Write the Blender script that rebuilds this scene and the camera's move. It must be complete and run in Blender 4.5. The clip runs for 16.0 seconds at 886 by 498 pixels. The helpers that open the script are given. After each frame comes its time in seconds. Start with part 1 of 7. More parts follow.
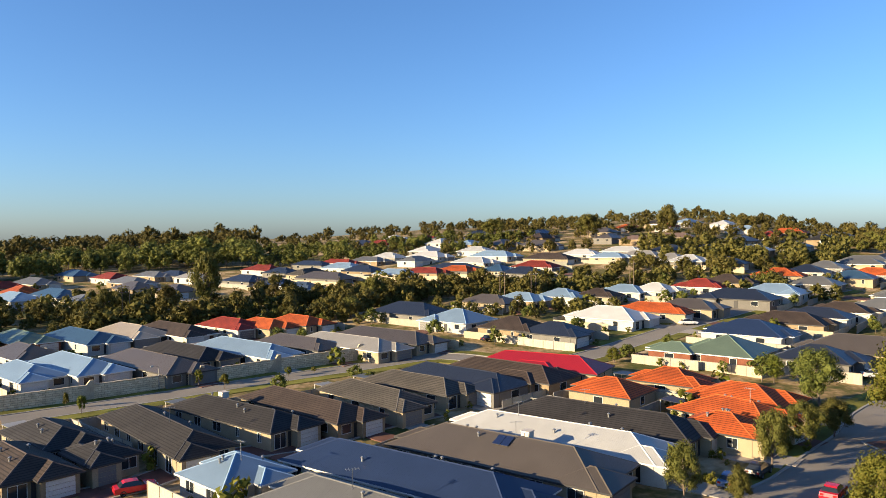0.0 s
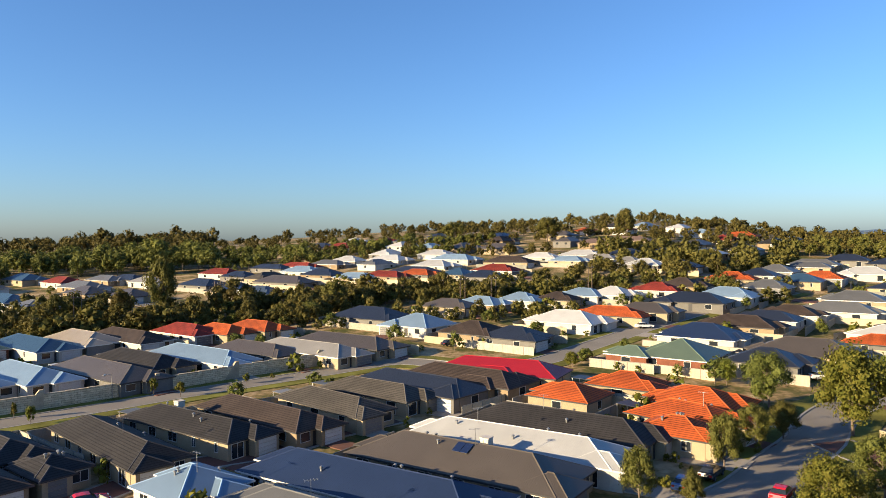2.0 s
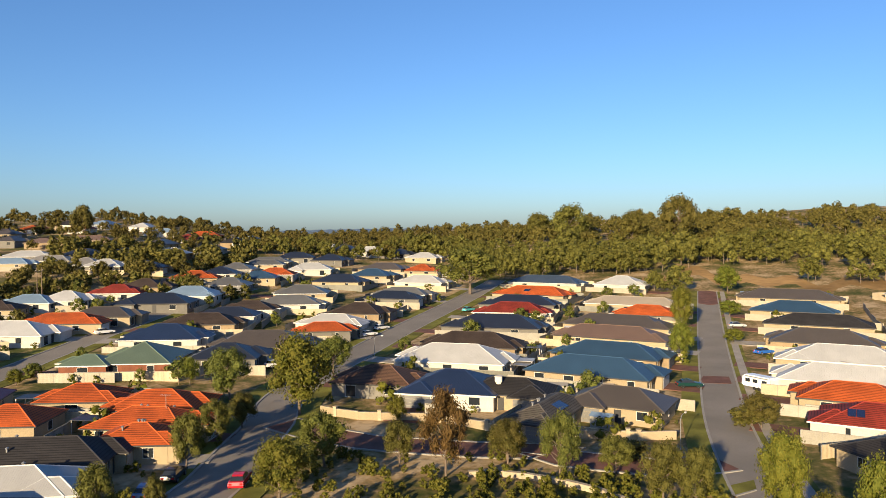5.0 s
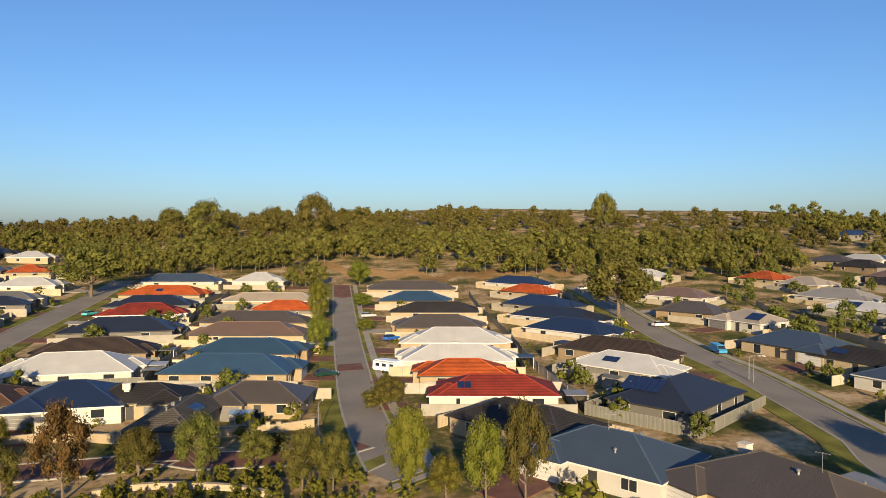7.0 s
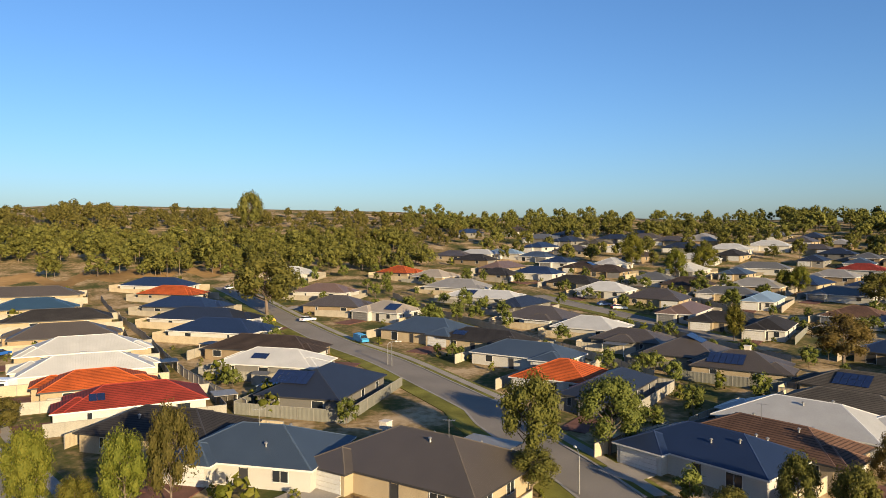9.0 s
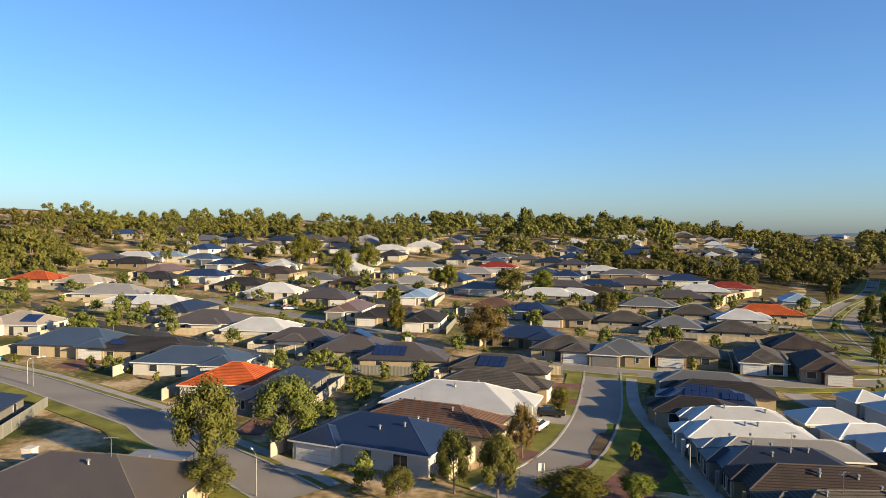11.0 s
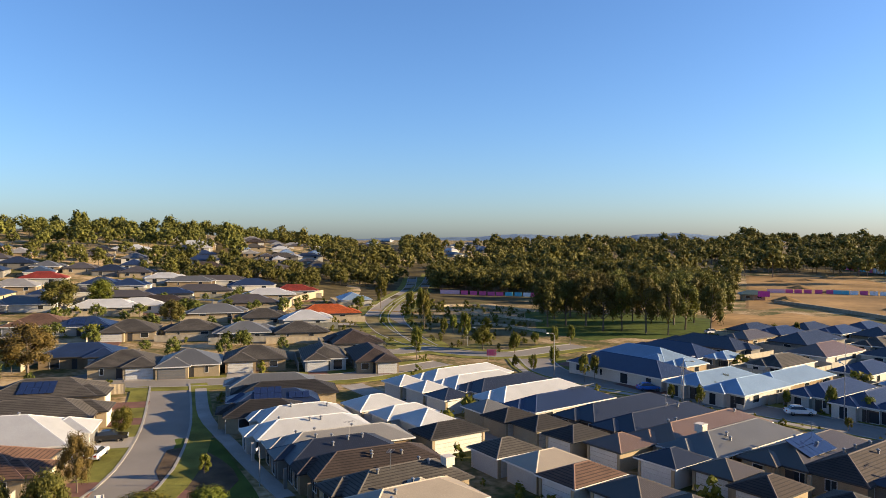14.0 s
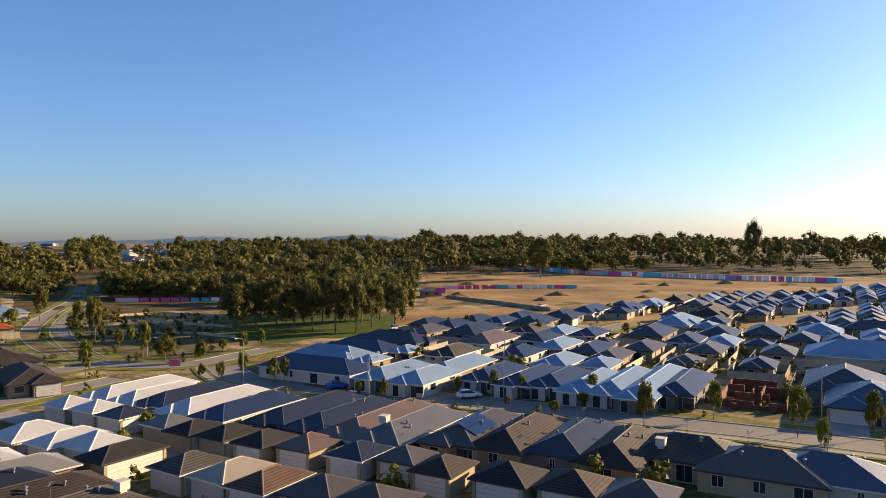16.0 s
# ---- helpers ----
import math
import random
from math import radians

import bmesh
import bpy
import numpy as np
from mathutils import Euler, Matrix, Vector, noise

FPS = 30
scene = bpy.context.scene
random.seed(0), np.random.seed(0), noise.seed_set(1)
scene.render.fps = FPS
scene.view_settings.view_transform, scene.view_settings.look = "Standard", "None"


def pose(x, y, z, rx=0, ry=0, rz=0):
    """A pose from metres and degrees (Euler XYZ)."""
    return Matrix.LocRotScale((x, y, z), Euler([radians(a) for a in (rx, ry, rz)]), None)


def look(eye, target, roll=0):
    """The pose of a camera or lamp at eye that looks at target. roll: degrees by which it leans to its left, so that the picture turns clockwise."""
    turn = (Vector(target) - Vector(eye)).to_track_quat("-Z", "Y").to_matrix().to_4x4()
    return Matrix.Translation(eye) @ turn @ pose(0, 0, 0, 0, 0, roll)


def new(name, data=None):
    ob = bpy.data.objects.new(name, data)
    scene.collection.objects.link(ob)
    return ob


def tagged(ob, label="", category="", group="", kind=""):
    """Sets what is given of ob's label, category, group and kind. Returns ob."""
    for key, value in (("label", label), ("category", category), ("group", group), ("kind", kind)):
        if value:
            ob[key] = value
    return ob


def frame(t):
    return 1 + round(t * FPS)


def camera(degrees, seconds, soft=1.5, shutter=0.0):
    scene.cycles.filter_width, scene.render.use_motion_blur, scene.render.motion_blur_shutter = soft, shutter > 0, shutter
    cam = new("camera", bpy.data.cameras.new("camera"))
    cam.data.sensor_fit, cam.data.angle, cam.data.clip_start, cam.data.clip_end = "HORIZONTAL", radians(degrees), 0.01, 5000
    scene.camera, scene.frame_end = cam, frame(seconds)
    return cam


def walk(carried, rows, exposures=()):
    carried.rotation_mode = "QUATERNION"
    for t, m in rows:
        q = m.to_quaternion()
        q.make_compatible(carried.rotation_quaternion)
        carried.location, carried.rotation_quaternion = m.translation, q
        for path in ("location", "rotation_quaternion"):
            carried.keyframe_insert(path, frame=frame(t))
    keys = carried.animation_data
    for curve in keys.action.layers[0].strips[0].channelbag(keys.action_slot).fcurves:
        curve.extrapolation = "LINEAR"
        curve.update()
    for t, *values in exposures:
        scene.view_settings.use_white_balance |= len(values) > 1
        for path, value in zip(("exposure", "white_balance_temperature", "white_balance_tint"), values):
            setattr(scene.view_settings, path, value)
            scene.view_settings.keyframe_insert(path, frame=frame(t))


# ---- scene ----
import itertools

cam = camera(63.68, 16.0, 0.75)
H = 28.5
# seconds, yaw, pitch, roll, and the drone's small drift in metres
PATH = [
    (0.0, -0.65, -0.99, 0.63, -0.18, -0.07, -0.41),
    (0.5, -1.20, -0.95, 0.65, -0.15, -0.12, -0.22),
    (1.0, -1.77, -0.93, 0.62, -0.17, -0.19, -0.04),
    (1.5, -2.29, -0.90, 0.57, -0.16, -0.25, 0.13),
    (2.0, -3.79, -0.87, 0.56, -0.04, -0.26, 0.29),
    (2.5, -7.55, -0.87, 0.56, 0.15, -0.21, 0.41),
    (3.0, -14.33, -0.91, 0.68, 0.25, -0.37, 0.48),
    (3.5, -21.49, -1.01, 0.67, 0.44, -0.17, 0.56),
    (4.0, -29.26, -1.12, 0.57, 0.53, -0.34, 0.70),
    (6.5, -66.48, -1.52, 0.05, 0.48, -0.68, 0.47),
    (7.0, -73.26, -1.57, 0.01, 0.48, -0.62, 0.23),
    (7.5, -80.49, -1.58, -0.04, 0.53, -0.69, -0.03),
    (8.0, -87.15, -1.65, -0.13, 0.40, -0.71, 0.00),
    (8.5, -94.18, -1.61, -0.02, 0.40, -0.68, -0.27),
    (11.0, -127.32, -1.38, -0.32, 0.09, 0.58, -0.60),
    (11.5, -134.02, -1.25, -0.24, -0.20, 0.66, -0.59),
    (12.0, -140.27, -1.18, -0.21, -0.09, 0.54, -0.46),
    (12.5, -146.87, -1.10, -0.19, -0.24, 0.48, -0.26),
    (13.0, -152.35, -1.03, -0.17, -0.26, 0.47, -0.12),
    (13.5, -156.73, -0.98, -0.17, -0.20, 0.44, -0.08),
    (14.0, -160.91, -0.88, -0.12, -0.16, 0.46, -0.22),
    (14.5, -165.81, -0.83, -0.04, -0.22, 0.34, -0.30),
    (15.0, -170.83, -0.81, 0.05, -0.34, 0.33, -0.26),
    (15.5, -177.18, -0.79, 0.10, -0.55, 0.32, -0.27),
    (16.0, -185.30, -0.73, 0.18, -0.72, 0.37, -0.18)
]
walk(cam, [(t, pose(x, y, H + z, 90 + p, r, a)) for t, a, p, r, x, y, z in PATH],
     [(0.0, 1.62, 5650, 13), (3.5, 1.46, 5690, 13), (7.0, 1.1, 5800, 14), (8.5, 1.15, 5790, 13), (11.0, 1.55, 5690, 12), (12.5, 1.66, 5720, 13), (14.0, 1.66, 5820, 16), (15.5, 1.56, 5960, 19), (16.0, 1.52, 6030, 20)])

# ---- light ----
SUN_AZ, SUN_EL = 250.0, 14.0
world = bpy.data.worlds.new("sky")
scene.world = world
world.use_nodes = True
wn, wl = world.node_tree.nodes, world.node_tree.links
sky = wn.new("ShaderNodeTexSky")
sky.sky_type = "NISHITA"
sky.sun_disc = False
sky.sun_elevation, sky.sun_rotation = radians(SUN_EL), radians(SUN_AZ)
sky.air_density, sky.dust_density, sky.ozone_density = 1.0, 0.8, 4.5
wl.new(sky.outputs[0], wn["Background"].inputs[0])
wn["Background"].inputs[1].default_value = 0.065
sun = new("sun", bpy.data.lights.new("sun", "SUN"))
sun.data.energy, sun.data.angle, sun.data.color = 5.0, radians(0.5), (1.0, 0.73, 0.37)
sa, se = radians(SUN_AZ), radians(SUN_EL)
sun.matrix_world = look((0, 0, 300), (-math.sin(sa) * math.cos(se) * 10, -math.cos(sa) * math.cos(se) * 10, 300 - math.sin(se) * 10))


# ---- materials ----
def shader(name, rough=0.8, metal=0.0, spec=0.3):
    m = bpy.data.materials.new(name)
    m.use_nodes = True
    b = m.node_tree.nodes["Principled BSDF"]
    b.inputs["Roughness"].default_value, b.inputs["Metallic"].default_value = rough, metal
    b.inputs["Specular IOR Level"].default_value = spec
    return m, m.node_tree.nodes, m.node_tree.links, b


def ramp(n, stops):
    r = n.new("ShaderNodeValToRGB")
    while len(r.color_ramp.elements) < len(stops):
        r.color_ramp.elements.new(0.5)
    for e, (p, c) in zip(r.color_ramp.elements, stops):
        e.position, e.color = p, (*c, 1)
    return r


def scaled(c, f):
    return tuple(min(1.0, v * f) for v in c)


def mottled(name, colour, rough=0.8, spread=0.25, scale=0.6, fine=9.0, bump=0.2, metal=0.0, spec=0.3, vary=0.0, coords="Object"):
    """A surface with variation at two scales, and per object where vary is given."""
    m, n, l, b = shader(name, rough, metal, spec)
    tc = n.new("ShaderNodeTexCoord")
    big, small = n.new("ShaderNodeTexNoise"), n.new("ShaderNodeTexNoise")
    big.inputs["Scale"].default_value, small.inputs["Scale"].default_value = scale, fine
    big.inputs["Detail"].default_value = 6
    small.inputs["Detail"].default_value = 4
    for t in (big, small):
        l.new(tc.outputs[coords], t.inputs["Vector"])
    r = ramp(n, [(0.3, scaled(colour, 1 - spread)), (0.7, scaled(colour, 1 + spread))])
    l.new(big.outputs["Fac"], r.inputs[0])
    mix = n.new("ShaderNodeMix")
    mix.data_type, mix.blend_type = "RGBA", "OVERLAY"
    mix.inputs[0].default_value = 0.35
    l.new(r.outputs[0], mix.inputs[6])
    l.new(small.outputs["Fac"], mix.inputs[7])
    out = mix.outputs[2]
    if vary:
        info, hsv, mp = n.new("ShaderNodeObjectInfo"), n.new("ShaderNodeHueSaturation"), n.new("ShaderNodeMapRange")
        mp.inputs[3].default_value, mp.inputs[4].default_value = 1 - vary, 1 + vary
        l.new(info.outputs["Random"], mp.inputs[0])
        l.new(mp.outputs[0], hsv.inputs["Value"])
        l.new(out, hsv.inputs["Color"])
        out = hsv.outputs[0]
    l.new(out, b.inputs["Base Color"])
    if bump:
        bp = n.new("ShaderNodeBump")
        bp.inputs["Strength"].default_value = bump
        bp.inputs["Distance"].default_value = 0.05
        l.new(small.outputs["Fac"], bp.inputs["Height"])
        l.new(bp.outputs[0], b.inputs["Normal"])
    return m


def roofing(name, colour, tile):
    """Roof cover: courses run level (uv y up the slope, metres). Tiles overlap in courses; sheet metal has ribs down the slope."""
    m, n, l, b = shader(name, 0.75 if tile else 0.42, 0.0, 0.25 if tile else 0.45)
    uv = n.new("ShaderNodeUVMap")
    sep = n.new("ShaderNodeSeparateXYZ")
    l.new(uv.outputs[0], sep.inputs[0])

    def saw(axis, size):
        d, f = n.new("ShaderNodeMath"), n.new("ShaderNodeMath")
        d.operation, f.operation = "DIVIDE", "FRACT"
        l.new(sep.outputs[axis], d.inputs[0])
        d.inputs[1].default_value = size
        l.new(d.outputs[0], f.inputs[0])
        return f.outputs[0]

    tc = n.new("ShaderNodeTexCoord")
    noise_a, noise_b = n.new("ShaderNodeTexNoise"), n.new("ShaderNodeTexNoise")
    noise_a.inputs["Scale"].default_value, noise_b.inputs["Scale"].default_value = 0.35, 6.0
    noise_a.inputs["Detail"].default_value = 5
    for t in (noise_a, noise_b):
        l.new(tc.outputs["Object"], t.inputs["Vector"])
    sp = 0.22 if tile else 0.08
    r = ramp(n, [(0.32, scaled(colour, 1 - sp)), (0.68, scaled(colour, 1 + sp))])
    l.new(noise_a.outputs["Fac"], r.inputs[0])
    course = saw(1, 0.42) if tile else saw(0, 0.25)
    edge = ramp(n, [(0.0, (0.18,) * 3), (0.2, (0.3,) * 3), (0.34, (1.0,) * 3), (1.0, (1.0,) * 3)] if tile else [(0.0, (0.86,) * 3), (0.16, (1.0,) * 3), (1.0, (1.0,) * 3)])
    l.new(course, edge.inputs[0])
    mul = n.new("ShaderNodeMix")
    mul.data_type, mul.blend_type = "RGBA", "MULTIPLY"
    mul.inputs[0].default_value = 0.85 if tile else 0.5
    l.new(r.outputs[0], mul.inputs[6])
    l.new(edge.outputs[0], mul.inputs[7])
    speck = n.new("ShaderNodeMix")
    speck.data_type, speck.blend_type = "RGBA", "OVERLAY"
    speck.inputs[0].default_value = 0.4 if tile else 0.12
    l.new(mul.outputs[2], speck.inputs[6])
    l.new(noise_b.outputs["Fac"], speck.inputs[7])
    info, hsv, mp = n.new("ShaderNodeObjectInfo"), n.new("ShaderNodeHueSaturation"), n.new("ShaderNodeMapRange")
    mp.inputs[3].default_value, mp.inputs[4].default_value = 0.86, 1.14
    l.new(info.outputs["Random"], mp.inputs[0])
    l.new(mp.outputs[0], hsv.inputs["Value"])
    l.new(speck.outputs[2], hsv.inputs["Color"])
    l.new(hsv.outputs[0], b.inputs["Base Color"])
    bp = n.new("ShaderNodeBump")
    bp.inputs["Strength"].default_value = 0.9 if tile else 0.5
    bp.inputs["Distance"].default_value = 0.04 if tile else 0.02
    l.new(course, bp.inputs["Height"])
    l.new(bp.outputs[0], b.inputs["Normal"])
    return m


# letter: colour, tiled?, words for the label
ROOFS = {
    "W": ((0.37, 0.37, 0.357), False, "white sheet-metal"), "L": ((0.152, 0.216, 0.296), False, "pale blue-grey sheet-metal"),
    "G": ((0.0924, 0.0924, 0.0874), False, "mid grey sheet-metal"), "D": ((0.0148, 0.0181, 0.0282), False, "charcoal sheet-metal"),
    "S": ((0.0134, 0.0228, 0.0551), False, "slate-blue sheet-metal"), "V": ((0.0403, 0.0571, 0.084), False, "grey-blue sheet-metal"),
    "T": ((0.0242, 0.0227, 0.0233), True, "charcoal tiled"), "B": ((0.0605, 0.0542, 0.0459), True, "weathered grey tiled"),
    "N": ((0.0605, 0.0508, 0.0402), False, "taupe sheet-metal"), "X": ((0.0233, 0.0213, 0.0203), True, "black-brown tiled"),
    "Z": ((0.0412, 0.03, 0.0242), True, "dark brown tiled"), "Q": ((0.0966, 0.0556, 0.0363), True, "brown terracotta tiled"),
    "O": ((0.322, 0.0661, 0.0115), True, "orange terracotta tiled"), "K": ((0.174, 0.0242, 0.0145), True, "red tiled"),
    "R": ((0.223, 0.00848, 0.0117), False, "deep red sheet-metal"), "U": ((0.0266, 0.0556, 0.0966), False, "blue sheet-metal"),
    "E": ((0.0924, 0.126, 0.0874), False, "pale green sheet-metal"), "C": ((0.276, 0.236, 0.178), False, "cream sheet-metal"),
    "P": ((0.193, 0.184, 0.165), False, "pale stone-grey sheet-metal"), "M": ((0.121, 0.08, 0.0556), False, "tan sheet-metal"),
}
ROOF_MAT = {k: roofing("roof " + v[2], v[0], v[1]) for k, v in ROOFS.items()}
CAP_MAT = {k: mottled("capping " + v[2], scaled(v[0], 1.5), 0.6, 0.1, bump=0.1) for k, v in ROOFS.items()}
WALLS = {
    "cream": mottled("cream render", (0.292, 0.236, 0.152), 0.85, 0.08, vary=0.12), "white": mottled("white render", (0.386, 0.374, 0.341), 0.8, 0.06, vary=0.08),
    "buff": mottled("buff brick", (0.224, 0.168, 0.101), 0.9, 0.14, vary=0.15), "red": mottled("red brick", (0.152, 0.0561, 0.0309), 0.9, 0.2, vary=0.12),
    "grey": mottled("grey render", (0.141, 0.135, 0.123), 0.85, 0.1, vary=0.2), "barn": mottled("barn red render", (0.168, 0.0112, 0.0141), 0.8, 0.1),
    "dark": mottled("dark brick", (0.073, 0.0477, 0.0365), 0.9, 0.2, vary=0.15),
}
TRIM = mottled("white trim", (0.503, 0.496, 0.477), 0.5, 0.05, bump=0)
DARKTRIM = mottled("dark trim", (0.0336, 0.0336, 0.0365), 0.5, 0.1, bump=0)
DOORWHITE = mottled("garage door white", (0.451, 0.451, 0.439), 0.5, 0.05, bump=0)
DOORGREY = mottled("garage door grey", (0.135, 0.135, 0.135), 0.5, 0.08, bump=0)
PANEMAT, _n, _l, _b = shader("window glass", 0.08, 0.0, 0.6)
_b.inputs["Base Color"].default_value = (0.018, 0.022, 0.028, 1)
SOLARMAT, _n, _l, _b = shader("solar cell", 0.12, 0.0, 0.7)
_b.inputs["Base Color"].default_value = (0.012, 0.02, 0.06, 1)
METAL = mottled("galvanised metal", (0.28, 0.285, 0.292), 0.4, 0.1, bump=0, metal=0.6)
ASPHALT = mottled("asphalt", (0.187, 0.169, 0.145), 0.9, 0.14, 0.12, 14.0, 0.3, coords="Object")
KERB = mottled("kerb concrete", (0.261, 0.248, 0.224), 0.9, 0.12, 0.5, 10.0)
PAVE = mottled("footpath concrete", (0.273, 0.248, 0.215), 0.9, 0.14, 0.3, 9.0)
BRICKPAVE = mottled("red brick paving", (0.124, 0.0591, 0.0435), 0.9, 0.25, 0.5, 12.0)
LAWN = mottled("verge lawn", (0.141, 0.137, 0.0282), 0.95, 0.4, 0.25, 6.0, 0.5, spec=0.1)
MULCH = mottled("garden bed mulch", (0.0808, 0.0591, 0.0373), 0.95, 0.4, 0.4, 8.0, 0.6, spec=0.1)
LIMESTONE = mottled("limestone block", (0.348, 0.292, 0.204), 0.92, 0.2, 0.7, 5.0, 0.6, vary=0.12)
FENCEMAT = mottled("fibre cement fence", (0.248, 0.239, 0.212), 0.85, 0.12, 0.5, 6.0, vary=0.18)
BARK = mottled("gum bark", (0.137, 0.106, 0.0808), 0.95, 0.35, 3.0, 20.0, 0.8)


def leafy(name, low, high):
    """Foliage: each spray its own tone, each tree its own hue, a little light let through."""
    m, n, l, b = shader(name, 0.7, 0.0, 0.12)
    geo, r = n.new("ShaderNodeNewGeometry"), ramp(n, [(0.0, low), (1.0, high)])
    l.new(geo.outputs["Random Per Island"], r.inputs[0])
    info, hsv, mp, mq = n.new("ShaderNodeObjectInfo"), n.new("ShaderNodeHueSaturation"), n.new("ShaderNodeMapRange"), n.new("ShaderNodeMapRange")
    mp.inputs[3].default_value, mp.inputs[4].default_value = 0.8, 1.2
    mq.inputs[3].default_value, mq.inputs[4].default_value = 0.475, 0.53
    l.new(info.outputs["Random"], mp.inputs[0])
    l.new(info.outputs["Random"], mq.inputs[0])
    tc, nz, patchy = n.new("ShaderNodeTexCoord"), n.new("ShaderNodeTexNoise"), n.new("ShaderNodeMix")
    nz.inputs["Scale"].default_value = 0.045
    l.new(tc.outputs["Object"], nz.inputs["Vector"])
    patchy.data_type, patchy.blend_type = "RGBA", "OVERLAY"
    patchy.inputs[0].default_value = 0.5
    l.new(r.outputs[0], patchy.inputs[6])
    l.new(nz.outputs["Fac"], patchy.inputs[7])
    l.new(mp.outputs[0], hsv.inputs["Value"])
    l.new(mq.outputs[0], hsv.inputs["Hue"])
    l.new(patchy.outputs[2], hsv.inputs["Color"])
    l.new(hsv.outputs[0], b.inputs["Base Color"])
    thin, both = n.new("ShaderNodeBsdfTranslucent"), n.new("ShaderNodeMixShader")
    both.inputs[0].default_value = 0.18
    l.new(hsv.outputs[0], thin.inputs["Color"])
    l.new(b.outputs[0], both.inputs[1])
    l.new(thin.outputs[0], both.inputs[2])
    l.new(both.outputs[0], n["Material Output"].inputs["Surface"])
    return m


GUMLEAF = leafy("gum leaves", (0.0581, 0.0616, 0.0114), (0.123, 0.116, 0.0246))
BRIGHTLEAF = leafy("fresh leaves", (0.066, 0.0774, 0.00792), (0.141, 0.134, 0.0194))
REDLEAF = leafy("russet leaves", (0.07, 0.052, 0.014), (0.145, 0.105, 0.028))
BUSHLEAF = leafy("bush leaves", (0.0581, 0.0581, 0.0123), (0.132, 0.116, 0.0264))


def earth():
    """Sandy, weedy soil with dry grass, at two scales."""
    m, n, l, b = shader("sandy ground", 0.95, 0.0, 0.1)
    tc = n.new("ShaderNodeTexCoord")
    a, c = n.new("ShaderNodeTexNoise"), n.new("ShaderNodeTexNoise")
    a.inputs["Scale"].default_value, c.inputs["Scale"].default_value = 0.085, 0.9
    a.inputs["Detail"].default_value = c.inputs["Detail"].default_value = 8
    for t in (a, c):
        l.new(tc.outputs["Object"], t.inputs["Vector"])
    r = ramp(n, [(0.34, (0.055, 0.065, 0.016)), (0.45, (0.115, 0.10, 0.035)), (0.54, (0.24, 0.17, 0.08)), (0.68, (0.42, 0.32, 0.19))])
    add = n.new("ShaderNodeMath")
    add.operation = "MULTIPLY_ADD"
    add.inputs[1].default_value = 0.45
    l.new(c.outputs["Fac"], add.inputs[0])
    sub = n.new("ShaderNodeMath")
    sub.operation = "SUBTRACT"
    sub.inputs[1].default_value = 0.22
    l.new(a.outputs["Fac"], sub.inputs[0])
    l.new(sub.outputs[0], add.inputs[2])
    l.new(add.outputs[0], r.inputs[0])
    l.new(r.outputs[0], b.inputs["Base Color"])
    bp = n.new("ShaderNodeBump")
    bp.inputs["Strength"].default_value, bp.inputs["Distance"].default_value = 0.6, 0.2
    l.new(c.outputs["Fac"], bp.inputs["Height"])
    l.new(bp.outputs[0], b.inputs["Normal"])
    return m


EARTH = earth()
SANDPAD = mottled("bare graded sand", (0.248, 0.156, 0.0626), 0.95, 0.45, 0.03, 0.35, 0.7, spec=0.1)

# ---- the lie of the land ----
RISE_AZ, RISE = (-60, -30, -12, 0, 20, 32, 48, 75, 105, 128, 150, 165, 300), (0.02, 0.03, 0.05, 0.075, 0.10, 0.08, 0.055, 0.055, 0.05, 0.035, 0.014, 0, 0)
HILL_AZ, HILL = (35, 52, 70, 100, 128, 142, 154), (0, 0.05, 0.07, 0.06, 0.075, 0.07, 0)
PLAIN_AZ, PLAIN = (140, 156, 172, 186, 197, 230, 260), (0, 0.024, 0.03, 0.027, 0.019, 0.015, 0)
DIP_AZ = (-5, 5, 19, 25, 28, 34, 37, 42, 47, 53, 60, 68, 74, 98, 105, 111, 120, 130, 136, 148, 152, 156)
DIP = (0, 2.5, 4, 6, 10, 13, 11.5, 9.5, 7.5, 5.5, 4, 5, 0, 0, 6, 3.5, 6, 5, 2.5, 3.5, 3, 0)


def bearing(x, y):
    a = math.degrees(math.atan2(x, y))
    return a + 360 if a < -90 else a


def land(x, y):
    """Height of the ground: level round the drone, rising to a wooded ridge on one side."""
    far, az = math.hypot(x, y), bearing(x, y)
    k, e = float(np.interp(az, RISE_AZ, RISE)), float(np.interp(az, HILL_AZ, HILL))
    u = (far - 150) / 40
    s = 40 * (math.log1p(math.exp(u)) if u < 30 else u)
    if s > 380:
        s = 380 + (1 - math.exp(-(s - 380) / 150)) * 150
    u = (far - 310) / 30
    q = min(330.0, 30 * (math.log1p(math.exp(u)) if u < 30 else u))
    far_rise = float(np.interp(az, PLAIN_AZ, PLAIN)) * min(700.0, max(0.0, far - 420))
    fall = float(np.interp(az, DIP_AZ, DIP)) * min(1.0, max(0.0, (far - 430) / 150))
    return k * s + e * q + far_rise - fall


def mesh_of(name, verts, faces, mat, uvs=None):
    me = bpy.data.meshes.new(name)
    me.from_pydata([tuple(v) for v in verts], [], faces)
    for mt in (mat if isinstance(mat, (list, tuple)) else [mat]):
        me.materials.append(mt)
    if uvs:
        layer = me.uv_layers.new(name="UVMap")
        k = 0
        for f, p in zip(faces, uvs):
            for q in p:
                layer.data[k].uv = q
                k += 1
    me.update()
    return me


